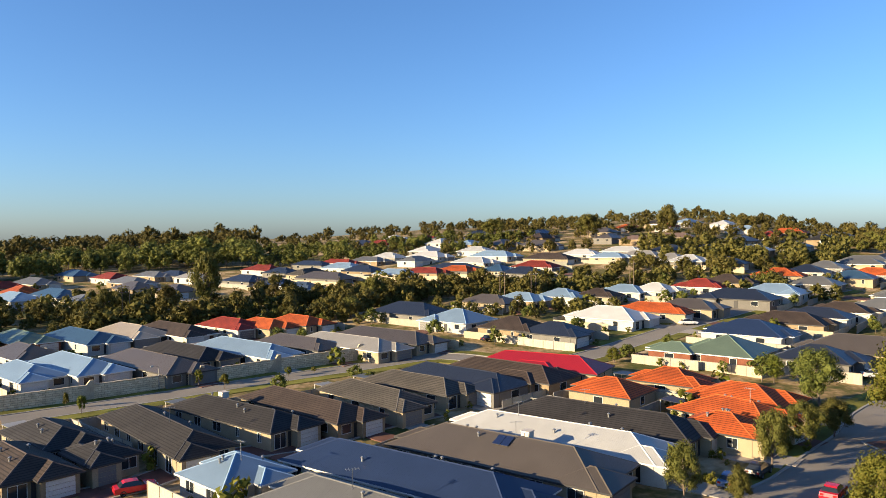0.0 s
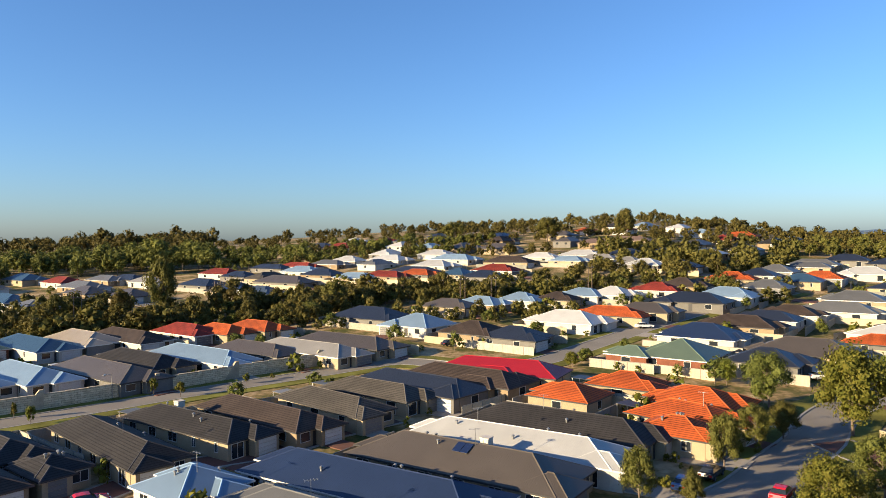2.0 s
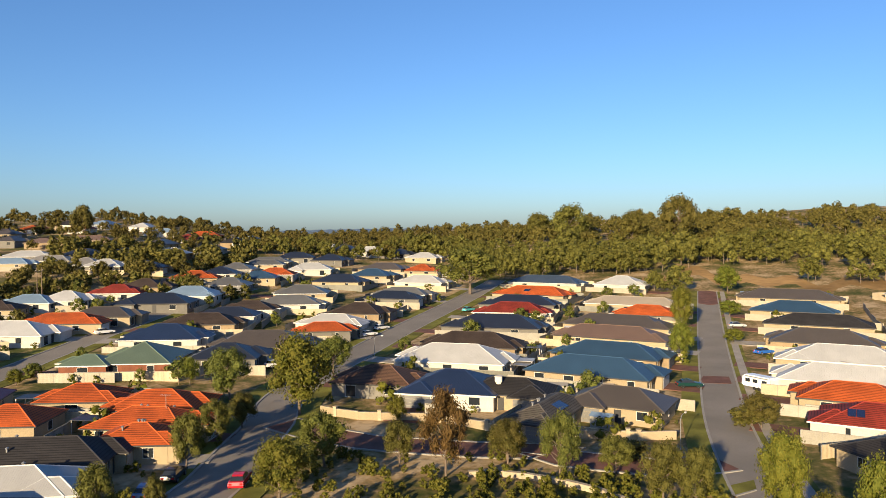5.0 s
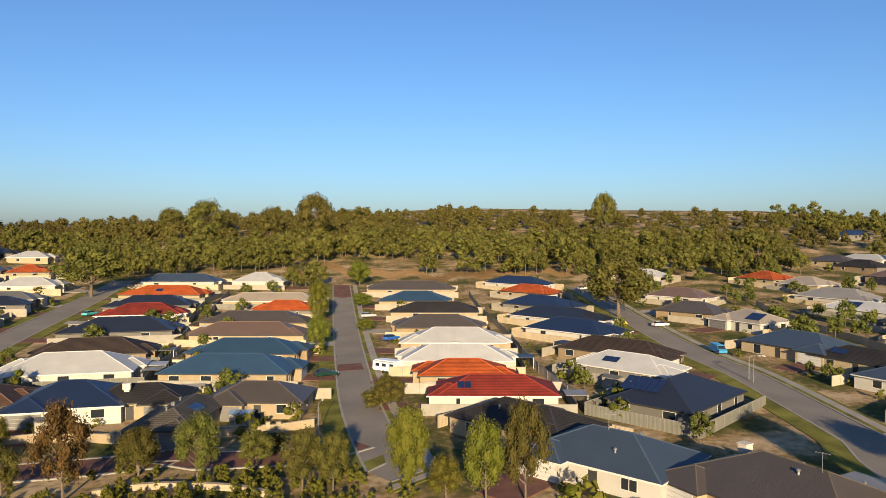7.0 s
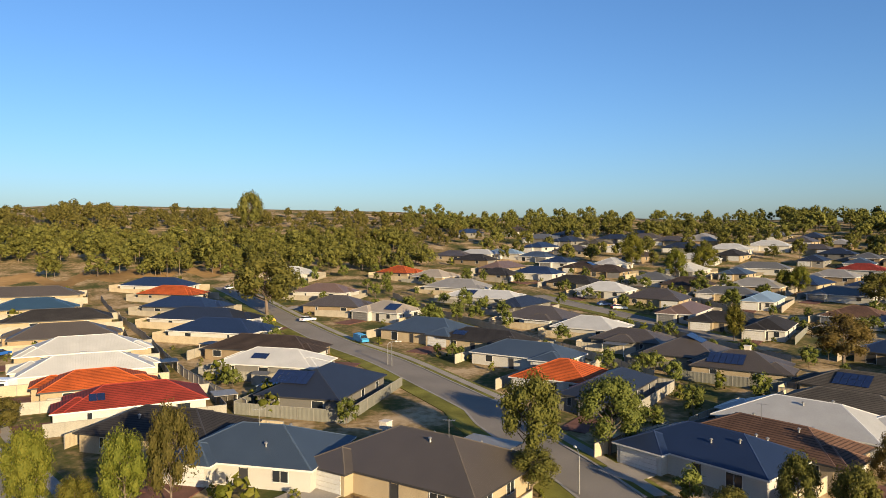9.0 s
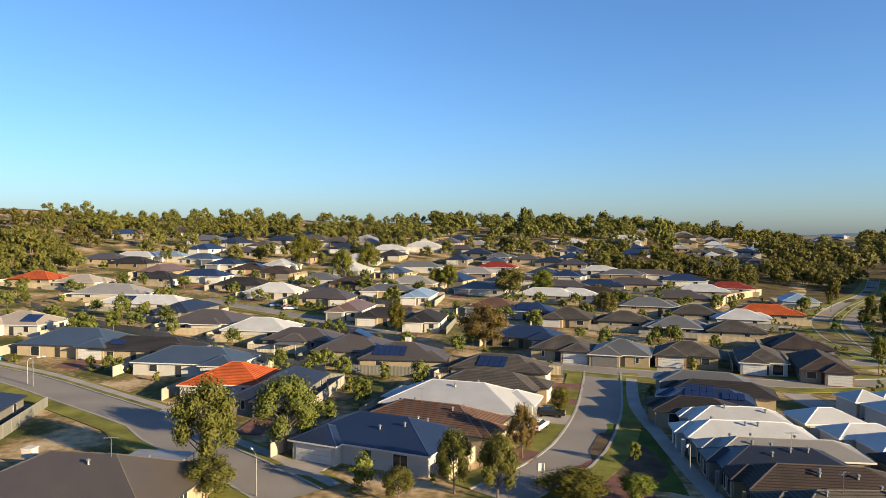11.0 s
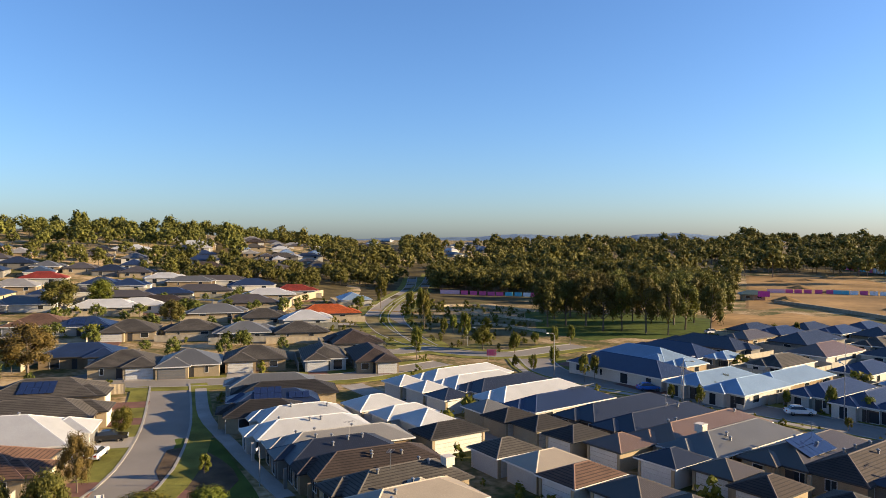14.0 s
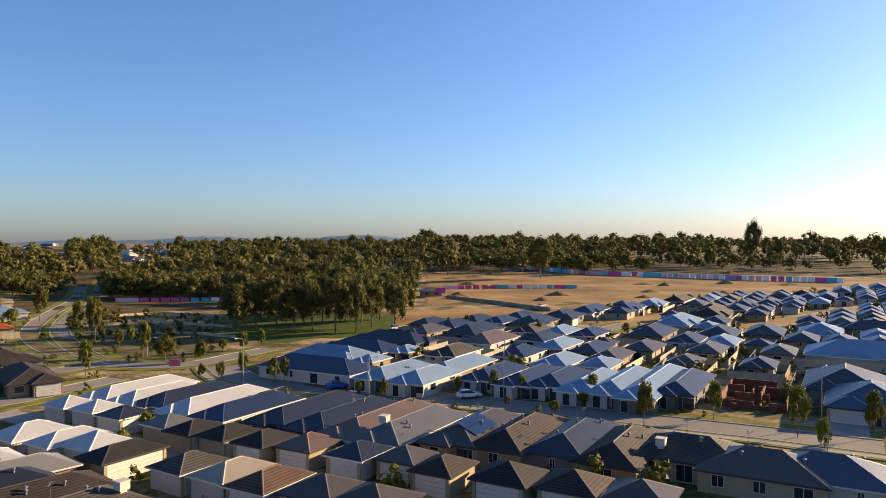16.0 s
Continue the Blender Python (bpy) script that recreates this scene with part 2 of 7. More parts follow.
def piece(name, me, parent=None, m=None, label=""):
    """One mesh as an object of its own, under a thing or a part."""
    ob = new(name, me)
    if parent:
        ob.parent = parent
    if m is not None:
        ob.matrix_basis = m
    if label:
        ob["label"] = label
    return ob


def empty(name, m):
    ob = new(name)
    ob.empty_display_size = 0.5
    ob.matrix_basis = m
    return ob


def slab(x0, y0, z0, x1, y1, z1):
    v = [(x0, y0, z0), (x1, y0, z0), (x1, y1, z0), (x0, y1, z0), (x0, y0, z1), (x1, y0, z1), (x1, y1, z1), (x0, y1, z1)]
    f = [(3, 2, 1, 0), (4, 5, 6, 7), (0, 1, 5, 4), (1, 2, 6, 5), (2, 3, 7, 6), (3, 0, 4, 7)]
    return v, f


def joined(parts):
    """Verts and faces of several solids in one."""
    v, f = [], []
    for a, b in parts:
        o = len(v)
        v += a
        f += [tuple(i + o for i in q) for q in b]
    return v, f


def box_mesh(name, boxes, mat):
    v, f = joined([slab(*b) for b in boxes])
    return mesh_of(name, v, f, mat)


def bar(a, b, r):
    """A square bar between two points."""
    a, b = Vector(a), Vector(b)
    d = (b - a).normalized()
    s = d.cross(Vector((0, 0, 1)))
    s = (s if s.length > 0.01 else Vector((1, 0, 0))).normalized() * r
    u = s.cross(d).normalized() * r
    v = [tuple(p + i * s + j * u) for p in (a, b) for i, j in ((-1, -1), (1, -1), (1, 1), (-1, 1))]
    return v, [(3, 2, 1, 0), (4, 5, 6, 7), (0, 1, 5, 4), (1, 2, 6, 5), (2, 3, 7, 6), (3, 0, 4, 7)]


def tube(points, radii, n=8):
    """A round tapering tube along points."""
    v, f = [], []
    for k, (p, r) in enumerate(zip(points, radii)):
        p = Vector(p)
        d = Vector(points[min(k + 1, len(points) - 1)]) - Vector(points[max(k - 1, 0)])
        d.normalize()
        s = d.cross(Vector((0.3, 0.9, 0.1))).normalized()
        u = d.cross(s)
        v += [tuple(p + r * (math.cos(i * math.tau / n) * s + math.sin(i * math.tau / n) * u)) for i in range(n)]
        if k:
            o = (k - 1) * n
            f += [(o + i, o + (i + 1) % n, o + n + (i + 1) % n, o + n + i) for i in range(n)]
    f.append(tuple(range(len(v) - n, len(v))))
    return v, f


# ---- ground ----
def ground():
    rings = [0, 25, 45] + [60 + 6 * i for i in range(60)] + [430 + 22 * i for i in range(26)] + [1100, 1400, 2000, 3000, 4500]
    n = 240
    v = [(0, 0, 0)]
    for r in rings[1:]:
        for i in range(n):
            a = i * math.tau / n
            x, y = r * math.sin(a), r * math.cos(a)
            v.append((x, y, land(x, y)))
    f = [(0, 1 + (i + 1) % n, 1 + i) for i in range(n)]
    for k in range(len(rings) - 2):
        o = 1 + k * n
        f += [(o + i, o + (i + 1) % n, o + n + (i + 1) % n, o + n + i) for i in range(n)]
    me = mesh_of("ground", v, f, EARTH)
    for p in me.polygons:
        p.use_smooth = True
    tagged(piece("ground", me), "sandy ground with dry grass reaching the horizon", "ground", kind="structure")


ground()


def resampled(points, step=4.0):
    """A smooth line through points, evenly stepped."""
    pts = [Vector(p) for p in points]
    out = []
    for i in range(len(pts) - 1):
        p0, p1, p2, p3 = pts[max(i - 1, 0)], pts[i], pts[i + 1], pts[min(i + 2, len(pts) - 1)]
        k = max(1, int((p2 - p1).length / step))
        for j in range(k):
            t = j / k
            out.append(0.5 * (2 * p1 + (p2 - p0) * t + (2 * p0 - 5 * p1 + 4 * p2 - p3) * t * t + (3 * p1 - p0 - 3 * p2 + p3) * t ** 3))
    return out + [pts[-1]]


def ribbon(line, lo, hi, z0, z1):
    """A strip beside a line from lo to hi metres to its right, its top z1 over the ground and its skirt down to z0."""
    v, f = [], []
    for i, p in enumerate(line):
        d = line[min(i + 1, len(line) - 1)] - line[max(i - 1, 0)]
        s = Vector((d.y, -d.x)).normalized()
        for off, z in ((lo, z0), (lo, z1), (hi, z1), (hi, z0)):
            q = p + s * off
            v.append((q.x, q.y, land(q.x, q.y) + z))
        if i:
            o = (i - 1) * 4
            f += [(o + j, o + j + 1, o + j + 5, o + j + 4) for j in range(3)]
    return v, f


ROADS = []


def road(points, width=6.0, label="grey asphalt residential street between kerbs", mat=None, kerbs=True, path=0, verge=True, lift=0.05):
    """An asphalt street with its kerbs, grass verges and, on one side, a footpath (path: -1 or 1)."""
    line = resampled(points)
    ROADS.append((line, width))
    h = width / 2
    ob = tagged(piece("road", mesh_of("road", *ribbon(line, -h, h, -0.3, lift), mat or ASPHALT)), label, "road", kind="structure")
    if kerbs:
        for s in (-1, 1):
            lo, hi = sorted((s * h, s * (h + 0.35)))
            piece("kerb", mesh_of("kerb", *ribbon(line, lo, hi, -0.3, lift + 0.10), KERB), ob, label="pale concrete kerb")
    if verge:
        for s in (-1, 1):
            lo, hi = sorted((s * (h + 0.35), s * (h + 3.4)))
            tagged(piece("verge", mesh_of("verge", *ribbon(line, lo, hi, -0.3, lift + 0.06), LAWN)), "yellow-green lawn verge beside the street", "verge", kind="structure")
    if path:
        lo, hi = sorted((path * (h + 1.2), path * (h + 2.7)))
        tagged(piece("pavement", mesh_of("pavement", *ribbon(line, lo, hi, -0.3, lift + 0.09), PAVE)), "pale concrete footpath along the street", "footpath", kind="structure")


road([(248.8, 114.4), (175.5, 79.4), (129.0, 56.7), (105.0, 44.6), (88.5, 35.2), (77.8, 28.6), (77.5, 29.2)], 6, path=-1)
road([(32.3, 70.5), (39.4, 75.8), (47.3, 83.7), (56.1, 92.1), (63.7, 101.3), (75.6, 111.2), (92.9, 121.8), (128.3, 142.6), (179.3, 169.7), (227.6, 195.8)], 7)
road([(57.7, 91.2), (58.8, 82.4), (61.1, 75.4), (69.6, 62.5), (76.8, 53.8), (73.5, 56.0), (76.4, 48.4), (79.8, 41.5), (87.0, 37.2)], 6, "red brick-paved street", BRICKPAVE, verge=False, lift=0.07)
road([(269.5, 28.3), (238.8, 16.6), (197.8, 3.2), (166.0, -7.6), (144.8, -16.6), (124.5, -22.6), (105.2, -27.7), (97.9, -27.7), (79.6, -30.5), (67.6, -31.7)], 6.5, path=-1)
road([(235.9, -79.3), (214.4, -85.3), (194.2, -91.1), (175.1, -94.8), (155.0, -98.0), (153.1, -101.6)], 6)
road([(55.4, -48.6), (57.7, -58.6), (61.7, -68.4), (72.0, -84.3), (86.5, -102.5), (91.7, -108.7)], 6.5)
road([(113.9, -107.2), (101.1, -106.1), (93.1, -109.6), (84.7, -115.1), (76.3, -121.5), (65.7, -128.1), (58.4, -139.5), (52.2, -150.9)], 6)
road([(168.7, -427.6), (137.5, -342.1), (119.1, -272.1), (104.4, -226.8), (88.7, -198.2), (75.7, -181.6), (62.9, -169.9)], 5, "curving asphalt carriageway of a divided road")
road([(168.4, -461.2), (134.6, -355.3), (111.8, -273.2), (95.9, -227.3), (78.7, -194.7), (63.9, -172.7)], 5, "curving asphalt carriageway of a divided road")
road([(75.4, -158.0), (67.2, -161.4), (62.3, -168.3), (50.1, -165.8), (40.3, -168.7), (33.3, -179.4), (26.9, -188.4)], 6.5)
road([(34.0, -164.4), (27.9, -150.5), (18.7, -142.2), (5.9, -136.3), (-4.5, -129.9), (-15.8, -124.8), (-25.2, -118.3), (-36.8, -111.6), (-47.1, -104.7), (-56.5, -98.8), (-64.8, -92.8), (-69.0, -89.9)], 7, path=1)
road([(-62.3, -205.3), (-76.7, -222.9), (-96.8, -243.7), (-115.2, -259.1)], 6)
road([(-119.5, -210.8), (-151.4, -240.9), (-180.6, -261.6), (-212.2, -279.4)], 7)
road([(15.6, 143.1), (28.4, 146.9), (47.6, 164.5), (73.3, 187.4), (107.3, 215.4), (130.5, 228.2), (101.2, 209.9)], 6)
road([(-67.3, 109.9), (-60.7, 114.7), (-53.5, 119.9), (-46.7, 125.0), (-38.2, 131.6), (-26.4, 139.3), (-13.8, 146.4), (1.3, 153.6), (15.6, 143.1)], 6)
road([(-38.9, 77.1), (-34.1, 81.0), (-27.5, 90.6), (-16.7, 95.3), (-9.9, 102.9), (-0.7, 109.6)], 5, "red brick-paved street", BRICKPAVE, verge=False, lift=0.07)
road([(60.8, -122.3), (47.0, -111.8), (33.6, -102.9), (23.9, -96.4), (15.6, -90.5), (7.2, -84.5), (1.5, -80.2)], 4.5, "concrete rear lane between garages", PAVE, kerbs=False, verge=False, lift=0.04)
road([(84.5, -108.4), (71.1, -92.2), (58.5, -81.2), (48.5, -72.7), (40.9, -66.6)], 2, "concrete footpath across the green", PAVE, kerbs=False, verge=False, lift=0.12)

# ---- houses ----
EAVE, PITCH = 2.55, 0.43
FOOT = []
FRONTS = {}


def hip(w, d, z, over=0.45, cap=True):
    """Verts, faces and metre uvs of a hipped roof over a w by d plan whose eaves are at z; and the lines of its ridge and hips."""
    a, b = w / 2 + over, d / 2 + over
    r, top = max(a - b, 0.02), z + b * PITCH if a >= b else z + a * PITCH
    ry = 0.0 if a >= b else b - a
    if a < b:
        r = 0.02
    t = 0.2
    v = [(-a, -b, z), (a, -b, z), (a, b, z), (-a, b, z), (-r, -ry, top), (r, -ry, top), (r, ry, top), (-r, ry, top)]
    v += [(x, y, z - t) for x, y, _ in v[:4]]
    f = [(0, 1, 5, 4), (1, 2, 6, 5), (2, 3, 7, 6), (3, 0, 4, 7), (4, 5, 6, 7), (0, 8, 9, 1), (1, 9, 10, 2), (2, 10, 11, 3), (3, 11, 8, 0), (8, 11, 10, 9)]
    if a >= b:
        f[4] = (4, 5, 6)
        v[6], v[7] = v[5], v[4]
        v[4:8] = [(-r, 0, top), (r, 0, top), (r, 0, top), (-r, 0, top)]
        f[0], f[1], f[2], f[3] = (0, 1, 5, 4), (1, 2, 5), (2, 3, 4, 5), (3, 0, 4)
        f.pop(4)
    uvs = []
    for q in f:
        p = [Vector(v[i]) for i in q]
        e = (p[1] - p[0]).normalized()
        uvs.append([((c - p[0]).dot(e), (c - p[0] - e * (c - p[0]).dot(e)).length) for c in p])
    lines = [(v[4], v[5] if a >= b else v[7])] + [(v[0], v[4]), (v[1], v[5]), (v[2], v[6] if a < b else v[5]), (v[3], v[7] if a < b else v[4])]
    return v, f, uvs, lines, top


SIDES = {0: (0, -1), 1: (1, 0), 2: (0, 1), 3: (-1, 0)}


def side_pose(k, w, d, along, z):
    """A pose on the outside of wall k of a w by d plan: x along the wall, y out of it."""
    out = SIDES[k]
    half = (d if k in (0, 2) else w) / 2
    ang = math.degrees(math.atan2(out[1], out[0])) - 90
    return pose(0, 0, 0, 0, 0, ang) @ pose(along, half, z)


_window = {}


def window_meshes(w, h):
    """Frame and pane of a sliding window, shared by alike windows."""
    key = (round(w, 1), round(h, 1))
    if key not in _window:
        w, h = key
        fr = [(-w / 2 - .06, -0.02, 0, -w / 2, 0.06, h), (w / 2, -0.02, 0, w / 2 + .06, 0.06, h), (-w / 2 - .06, -0.02, -.06, w / 2 + .06, 0.09, 0), (-w / 2 - .06, -0.02, h, w / 2 + .06, 0.06, h + .06), (-.03, -0.02, 0, .03, 0.05, h)]
        _window[key] = (box_mesh("window_frame", fr, TRIM), box_mesh("pane", [(-w / 2, -0.02, 0, w / 2, 0.02, h)], PANEMAT))
    return _window[key]


_doors = {}


def garage_door_mesh(w, mat):
    key = (round(w, 1), mat.name)
    if key not in _doors:
        rows = [(-w / 2, -0.02, 0.02 + 0.54 * i, w / 2, 0.05, 0.52 + 0.54 * i) for i in range(4)]
        _doors[key] = box_mesh("garage_door", rows, mat)
    return _doors[key]


_door = []


def door_mesh():
    if not _door:
        _door.append(box_mesh("front_door", [(-0.45, -0.02, 0, 0.45, 0.05, 2.05), (-0.52, -0.02, 0, -0.45, 0.07, 2.12), (0.45, -0.02, 0, 0.52, 0.07, 2.12)], DARKTRIM))
    return _door[0]


def capped(v, f, uvs, width=0.14):
    """Gives each roof slope a raised capping strip along its ridge and hips. Returns also the strips' face numbers."""
    v, out, ou, strips = list(v), [], [], []
    slopes = len(f) - 5
    for q, uv in list(zip(f, uvs))[:slopes]:
        p2 = [Vector(c) for c in uv]
        n = len(q)
        lines = []
        for i in range(n):
            d = (p2[(i + 1) % n] - p2[i]).normalized()
            lines.append((p2[i] + Vector((-d.y, d.x)) * (0 if i == 0 else width), d))
        inner, at = [], []
        p0 = Vector(v[q[0]])
        ex = (Vector(v[q[1]]) - p0).normalized()
        apex = Vector(v[q[-1]]) - p0
        ey = (apex - ex * apex.dot(ex)).normalized()
        up = ex.cross(ey) * 0.035
        for i in range(n):
            (a, da), (b, db) = lines[i - 1], lines[i]
            den = da.x * db.y - da.y * db.x
            t = ((b.x - a.x) * db.y - (b.y - a.y) * db.x) / den if abs(den) > 1e-6 else 0
            c = a + da * t
            inner.append(len(v))
            at.append((c.x, c.y))
            v.append(tuple(p0 + ex * c.x + ey * c.y - up))
        out.append(tuple(inner))
        ou.append(at)
        for i in range(1, n):
            j = (i + 1) % n
            strips.append(len(out))
            out.append((q[i], q[j], inner[j], inner[i]))
            ou.append([(0.1, 0.2)] * 4)
        out.append((q[0], q[1], inner[1], inner[0]))
        ou.append([(0.1, 0.2)] * 4)
    return v, out + list(f[slopes:]), ou + list(uvs[slopes:]), strips


def solids(boxes):
    return joined([slab(*q) for q in boxes])


def moved(vf, m):
    return [tuple(m @ Vector(p)) for p in vf[0]], vf[1]


def shell(th, blocks, roof, wall, top_z=EAVE):
    """Walls, hipped roofs, ridge capping and fascia boards over rectangular blocks (w, d, pose) of one building; the roofs meet in valleys."""
    walls, first = [], None
    trim = TRIM if ROOFS[roof][0][1] > 0.09 or wall == "white" else DARKTRIM
    for i, (w, d, m) in enumerate(blocks):
        z = top_z - 0.012 * i
        walls.append(moved(slab(-w / 2, -d / 2, -1.2, w / 2, d / 2, z - 0.12), m))
        v, f, uvs, n = capped(*hip(w, d, z)[:3])
        me = mesh_of("roof", v, f, [ROOF_MAT[roof], CAP_MAT[roof], trim], uvs)
        for k in n:
            me.polygons[k].material_index = 1
        for p in list(me.polygons)[-5:]:
            p.material_index = 2
        ob = piece("roof", me, th, m)
        first = first or ob
    piece("wall", mesh_of("wall", *joined(walls), WALLS[wall]), th)
    rf = first
    return rf


SOLAR = box_mesh("solar_panel", [(-0.5, -0.83, 0.06, 0.5, 0.83, 0.11)], SOLARMAT)
COOLER = mesh_of("air_cooler", *joined([slab(-0.55, -0.55, 0.25, 0.55, 0.55, 1.15), slab(-0.62, -0.62, 1.1, 0.62, 0.62, 1.2), slab(-0.35, -0.35, -0.5, 0.35, 0.35, 0.3), slab(-0.5, -0.6, 0.35, -0.05, -0.55, 1.0), slab(0.05, -0.6, 0.35, 0.5, -0.55, 1.0)]), mottled("cooler casing", (0.52, 0.47, 0.40), 0.6, 0.08, bump=0))
VENT = mesh_of("roof_vent", *joined([tube([(0, 0, -0.2), (0, 0, 0.35)], [0.12, 0.12], 8), tube([(0, 0, 0.3), (0, 0, 0.4), (0, 0, 0.52)], [0.2, 0.22, 0.05], 8)]), METAL)
DISH = mesh_of("antenna", *joined([bar((0, 0, -0.3), (0, 0, 1.9), 0.025), bar((-0.7, 0, 1.8), (0.7, 0, 1.8), 0.018), *[bar((x, -0.35, 1.8), (x, 0.35, 1.8), 0.014) for x in (-0.6, -0.3, 0, 0.3, 0.6)]]), METAL)


def on_roof(k, w, d, along, up):
    """A pose on roof face k, up metres in from the wall line, lying with the slope."""
    return side_pose(k, w, d, along, 0) @ pose(0, -up, EAVE + (up + 0.45) * PITCH, -math.degrees(math.atan(PITCH)))


def fit_out(th, rf, extras, w, d, rnd, near):
    for kind, k, along, up, n in extras:
        along = max(-0.28, min(0.28, along / (w if k in (0, 2) else d))) * (w if k in (0, 2) else d)
        up = max(up, 0.22 * (d if k in (0, 2) else w)) if kind == "solar" else up
        if kind == "solar":
            rows = 2 if n >= 4 else 1
            for i in range(n):
                for j in range(rows):
                    piece("solar_panel", SOLAR, rf, on_roof(k, w, d, along, up) @ pose((i - n / 2 + 0.5) * 1.06, (0.5 * (rows - 1) - j) * 1.72, 0), "dark blue glass solar panel")
        else:
            up = max(up, 1.6)
            piece("air_cooler", COOLER, rf, side_pose(k, w, d, along, EAVE + (up + 0.45) * PITCH) @ pose(0, -up, -0.1), "beige evaporative cooler on the roof")
    if near:
        for i in range(rnd.choice((2, 3, 4))):
            k = rnd.choice((0, 2))
            up = rnd.uniform(1.5, d * 0.42)
            piece("roof_vent", VENT, rf, side_pose(k, w, d, rnd.uniform(-1, 1) * max(0.3, w / 2 - up - 0.6), EAVE + (up + 0.45) * PITCH) @ pose(0, -up, 0))
        if rnd.random() < 0.5:
            piece("antenna", DISH, rf, pose(rnd.uniform(-0.2, 0.2) * w, 0.4, EAVE + (d / 2 + .1) * PITCH, 0, 0, rnd.uniform(0, 90)))


_glazed = {}


def glazed(w, h):
    """A far window: frame and pane in one mesh."""
    if (w, h) not in _glazed:
        v, f = solids([(-w / 2 - .07, -0.02, -.07, w / 2 + .07, 0.05, 0), (-w / 2 - .07, -0.02, h, w / 2 + .07, 0.05, h + .07), (-w / 2 - .07, -0.02, 0, -w / 2, 0.05, h), (w / 2, -0.02, 0, w / 2 + .07, 0.05, h), (-w / 2, -0.02, 0, w / 2, 0.02, h)])
        me = mesh_of("window", v, f, [TRIM, PANEMAT])
        for p in me.polygons[-6:]:
            p.material_index = 1
        _glazed[w, h] = me
    return _glazed[w, h]


def windows(th, w, d, rnd, skip, far_off, near):
    for k in range(4):
        ln = w if k in (0, 2) else d
        n = max(1, int(ln / (4.2 if near else 5.5)))
        if far_off > 170:
            n = min(n, 2)
        spots = skip.get(k) or [ln * (i + 0.5) / n - ln / 2 for i in range(n)]
        m = th.matrix_basis @ side_pose(k, w, d, 0, 1)
        out = (m @ Vector((0, 1, 0)) - m.translation)
        if far_off > 110 and out.dot(m.translation) > 0.2 * far_off:
            continue
        for s in spots:
            ww, hh, sill = rnd.choice(((1.2, 1.2, 0.9), (1.5, 1.2, 0.9), (1.8, 1.2, 0.9), (1.8, 1.9, 0.2), (0.6, 1.2, 0.9)))
            if near:
                fm, pm = window_meshes(ww, hh)
                piece("pane", pm, piece("window", fm, th, side_pose(k, w, d, s, sill)))
            else:
                piece("window", glazed(ww, hh), th, side_pose(k, w, d, s, sill))


DRIVES = []


def house(x, y, rot, w, d, roof, wall, front, extras=()):
    """A detached single-storey house: hipped main block, a projecting garage wing on its street side, windows, doors, gutters and roof fittings."""
    z = 0.5 * min(land(x + i, y + j) for i in (-w / 3, w / 3) for j in (-w / 3, w / 3)) + 0.5 * land(x, y)
    rnd = random.Random(int(x * 31 + y * 17))
    far_off = math.hypot(x, y)
    near = far_off < 108
    if far_off > 95:
        w, d = w * 0.94, d * 0.95
    name = {"barn": "barn-red", "red": "red brick", "buff": "buff brick", "dark": "dark brick"}.get(wall, wall + " rendered")
    th = tagged(empty("house", pose(x, y, z, 0, 0, rot)), f"single-storey house with {name} walls and {ROOFS[roof][2]} hipped roof", "house", "houses of the estate")
    length = w if front in (0, 2) else d
    gw = min(6.0, length * 0.55)
    side = rnd.choice((-1, 1))
    gm = side_pose(front, w, d, side * (length / 2 - gw / 2 - 0.05), 0)
    back = side_pose((front + 2) % 4, w, d, rnd.uniform(-0.2, 0.2) * length, 0)
    blocks = [(w, d, Matrix.Identity(4)), (gw, 6.0, gm @ pose(0, -1.6, 0))]
    if rnd.random() < 0.6:
        blocks.append((length * 0.4, 5.0, back @ pose(0, -1.2, 0)))
    rf = shell(th, blocks, roof, wall)
    FOOT.append((x, y, rot, w / 2 + 0.5, d / 2 + 0.5))
    FRONTS[len(FOOT) - 1] = front
    p = th.matrix_basis @ gm
    DRIVES.append((p, gw))
    piece("garage_door", garage_door_mesh(round(gw - 1.0), rnd.choice((DOORWHITE, DOORWHITE, DOORGREY))), th, gm @ pose(0, 1.4, 0))
    if far_off < 260:
        piece("front_door", door_mesh(), th, side_pose(front, w, d, -side * length * 0.05, 0))
    windows(th, w, d, rnd, {front: [-side * length * 0.3]}, far_off, near)
    fit_out(th, rf, extras, w, d, rnd, near)
    if far_off < 170 and rnd.random() < 0.4:
        patio(th, back, length * 0.35, rnd)
    return th


PATIO = {}


def patio(th, m, w, rnd):
    """A flat sheet roof on four posts behind the house."""
    w = max(3, round(w))
    tone = rnd.choice(("W", "G", "D", "P"))
    if (w, tone) not in PATIO:
        v, f = slab(-w / 2, 1.4, 2.25, w / 2, 5.0, 2.33)
        PATIO[w, tone] = mesh_of("patio_roof", v, f, ROOF_MAT[tone], [[(v[i][0], v[i][1]) for i in q] for q in f])
    if "post" not in PATIO:
        PATIO["post"] = box_mesh("patio_post", [(-0.05, -0.05, -0.5, 0.05, 0.05, 2.25)], TRIM)
    piece("patio_roof", PATIO[w, tone], th, m)
    for sx in (-1, 1):
        piece("patio_post", PATIO["post"], th, m @ pose(sx * (w / 2 - 0.15), 4.8, 0))


CROWD = {"v": [], "f": [], "uv": [], "mi": []}
CROWD_MATS = [m for k in sorted(ROOFS) for m in (ROOF_MAT[k], CAP_MAT[k])] + [WALLS[k] for k in sorted(WALLS)] + [PANEMAT, DOORWHITE]


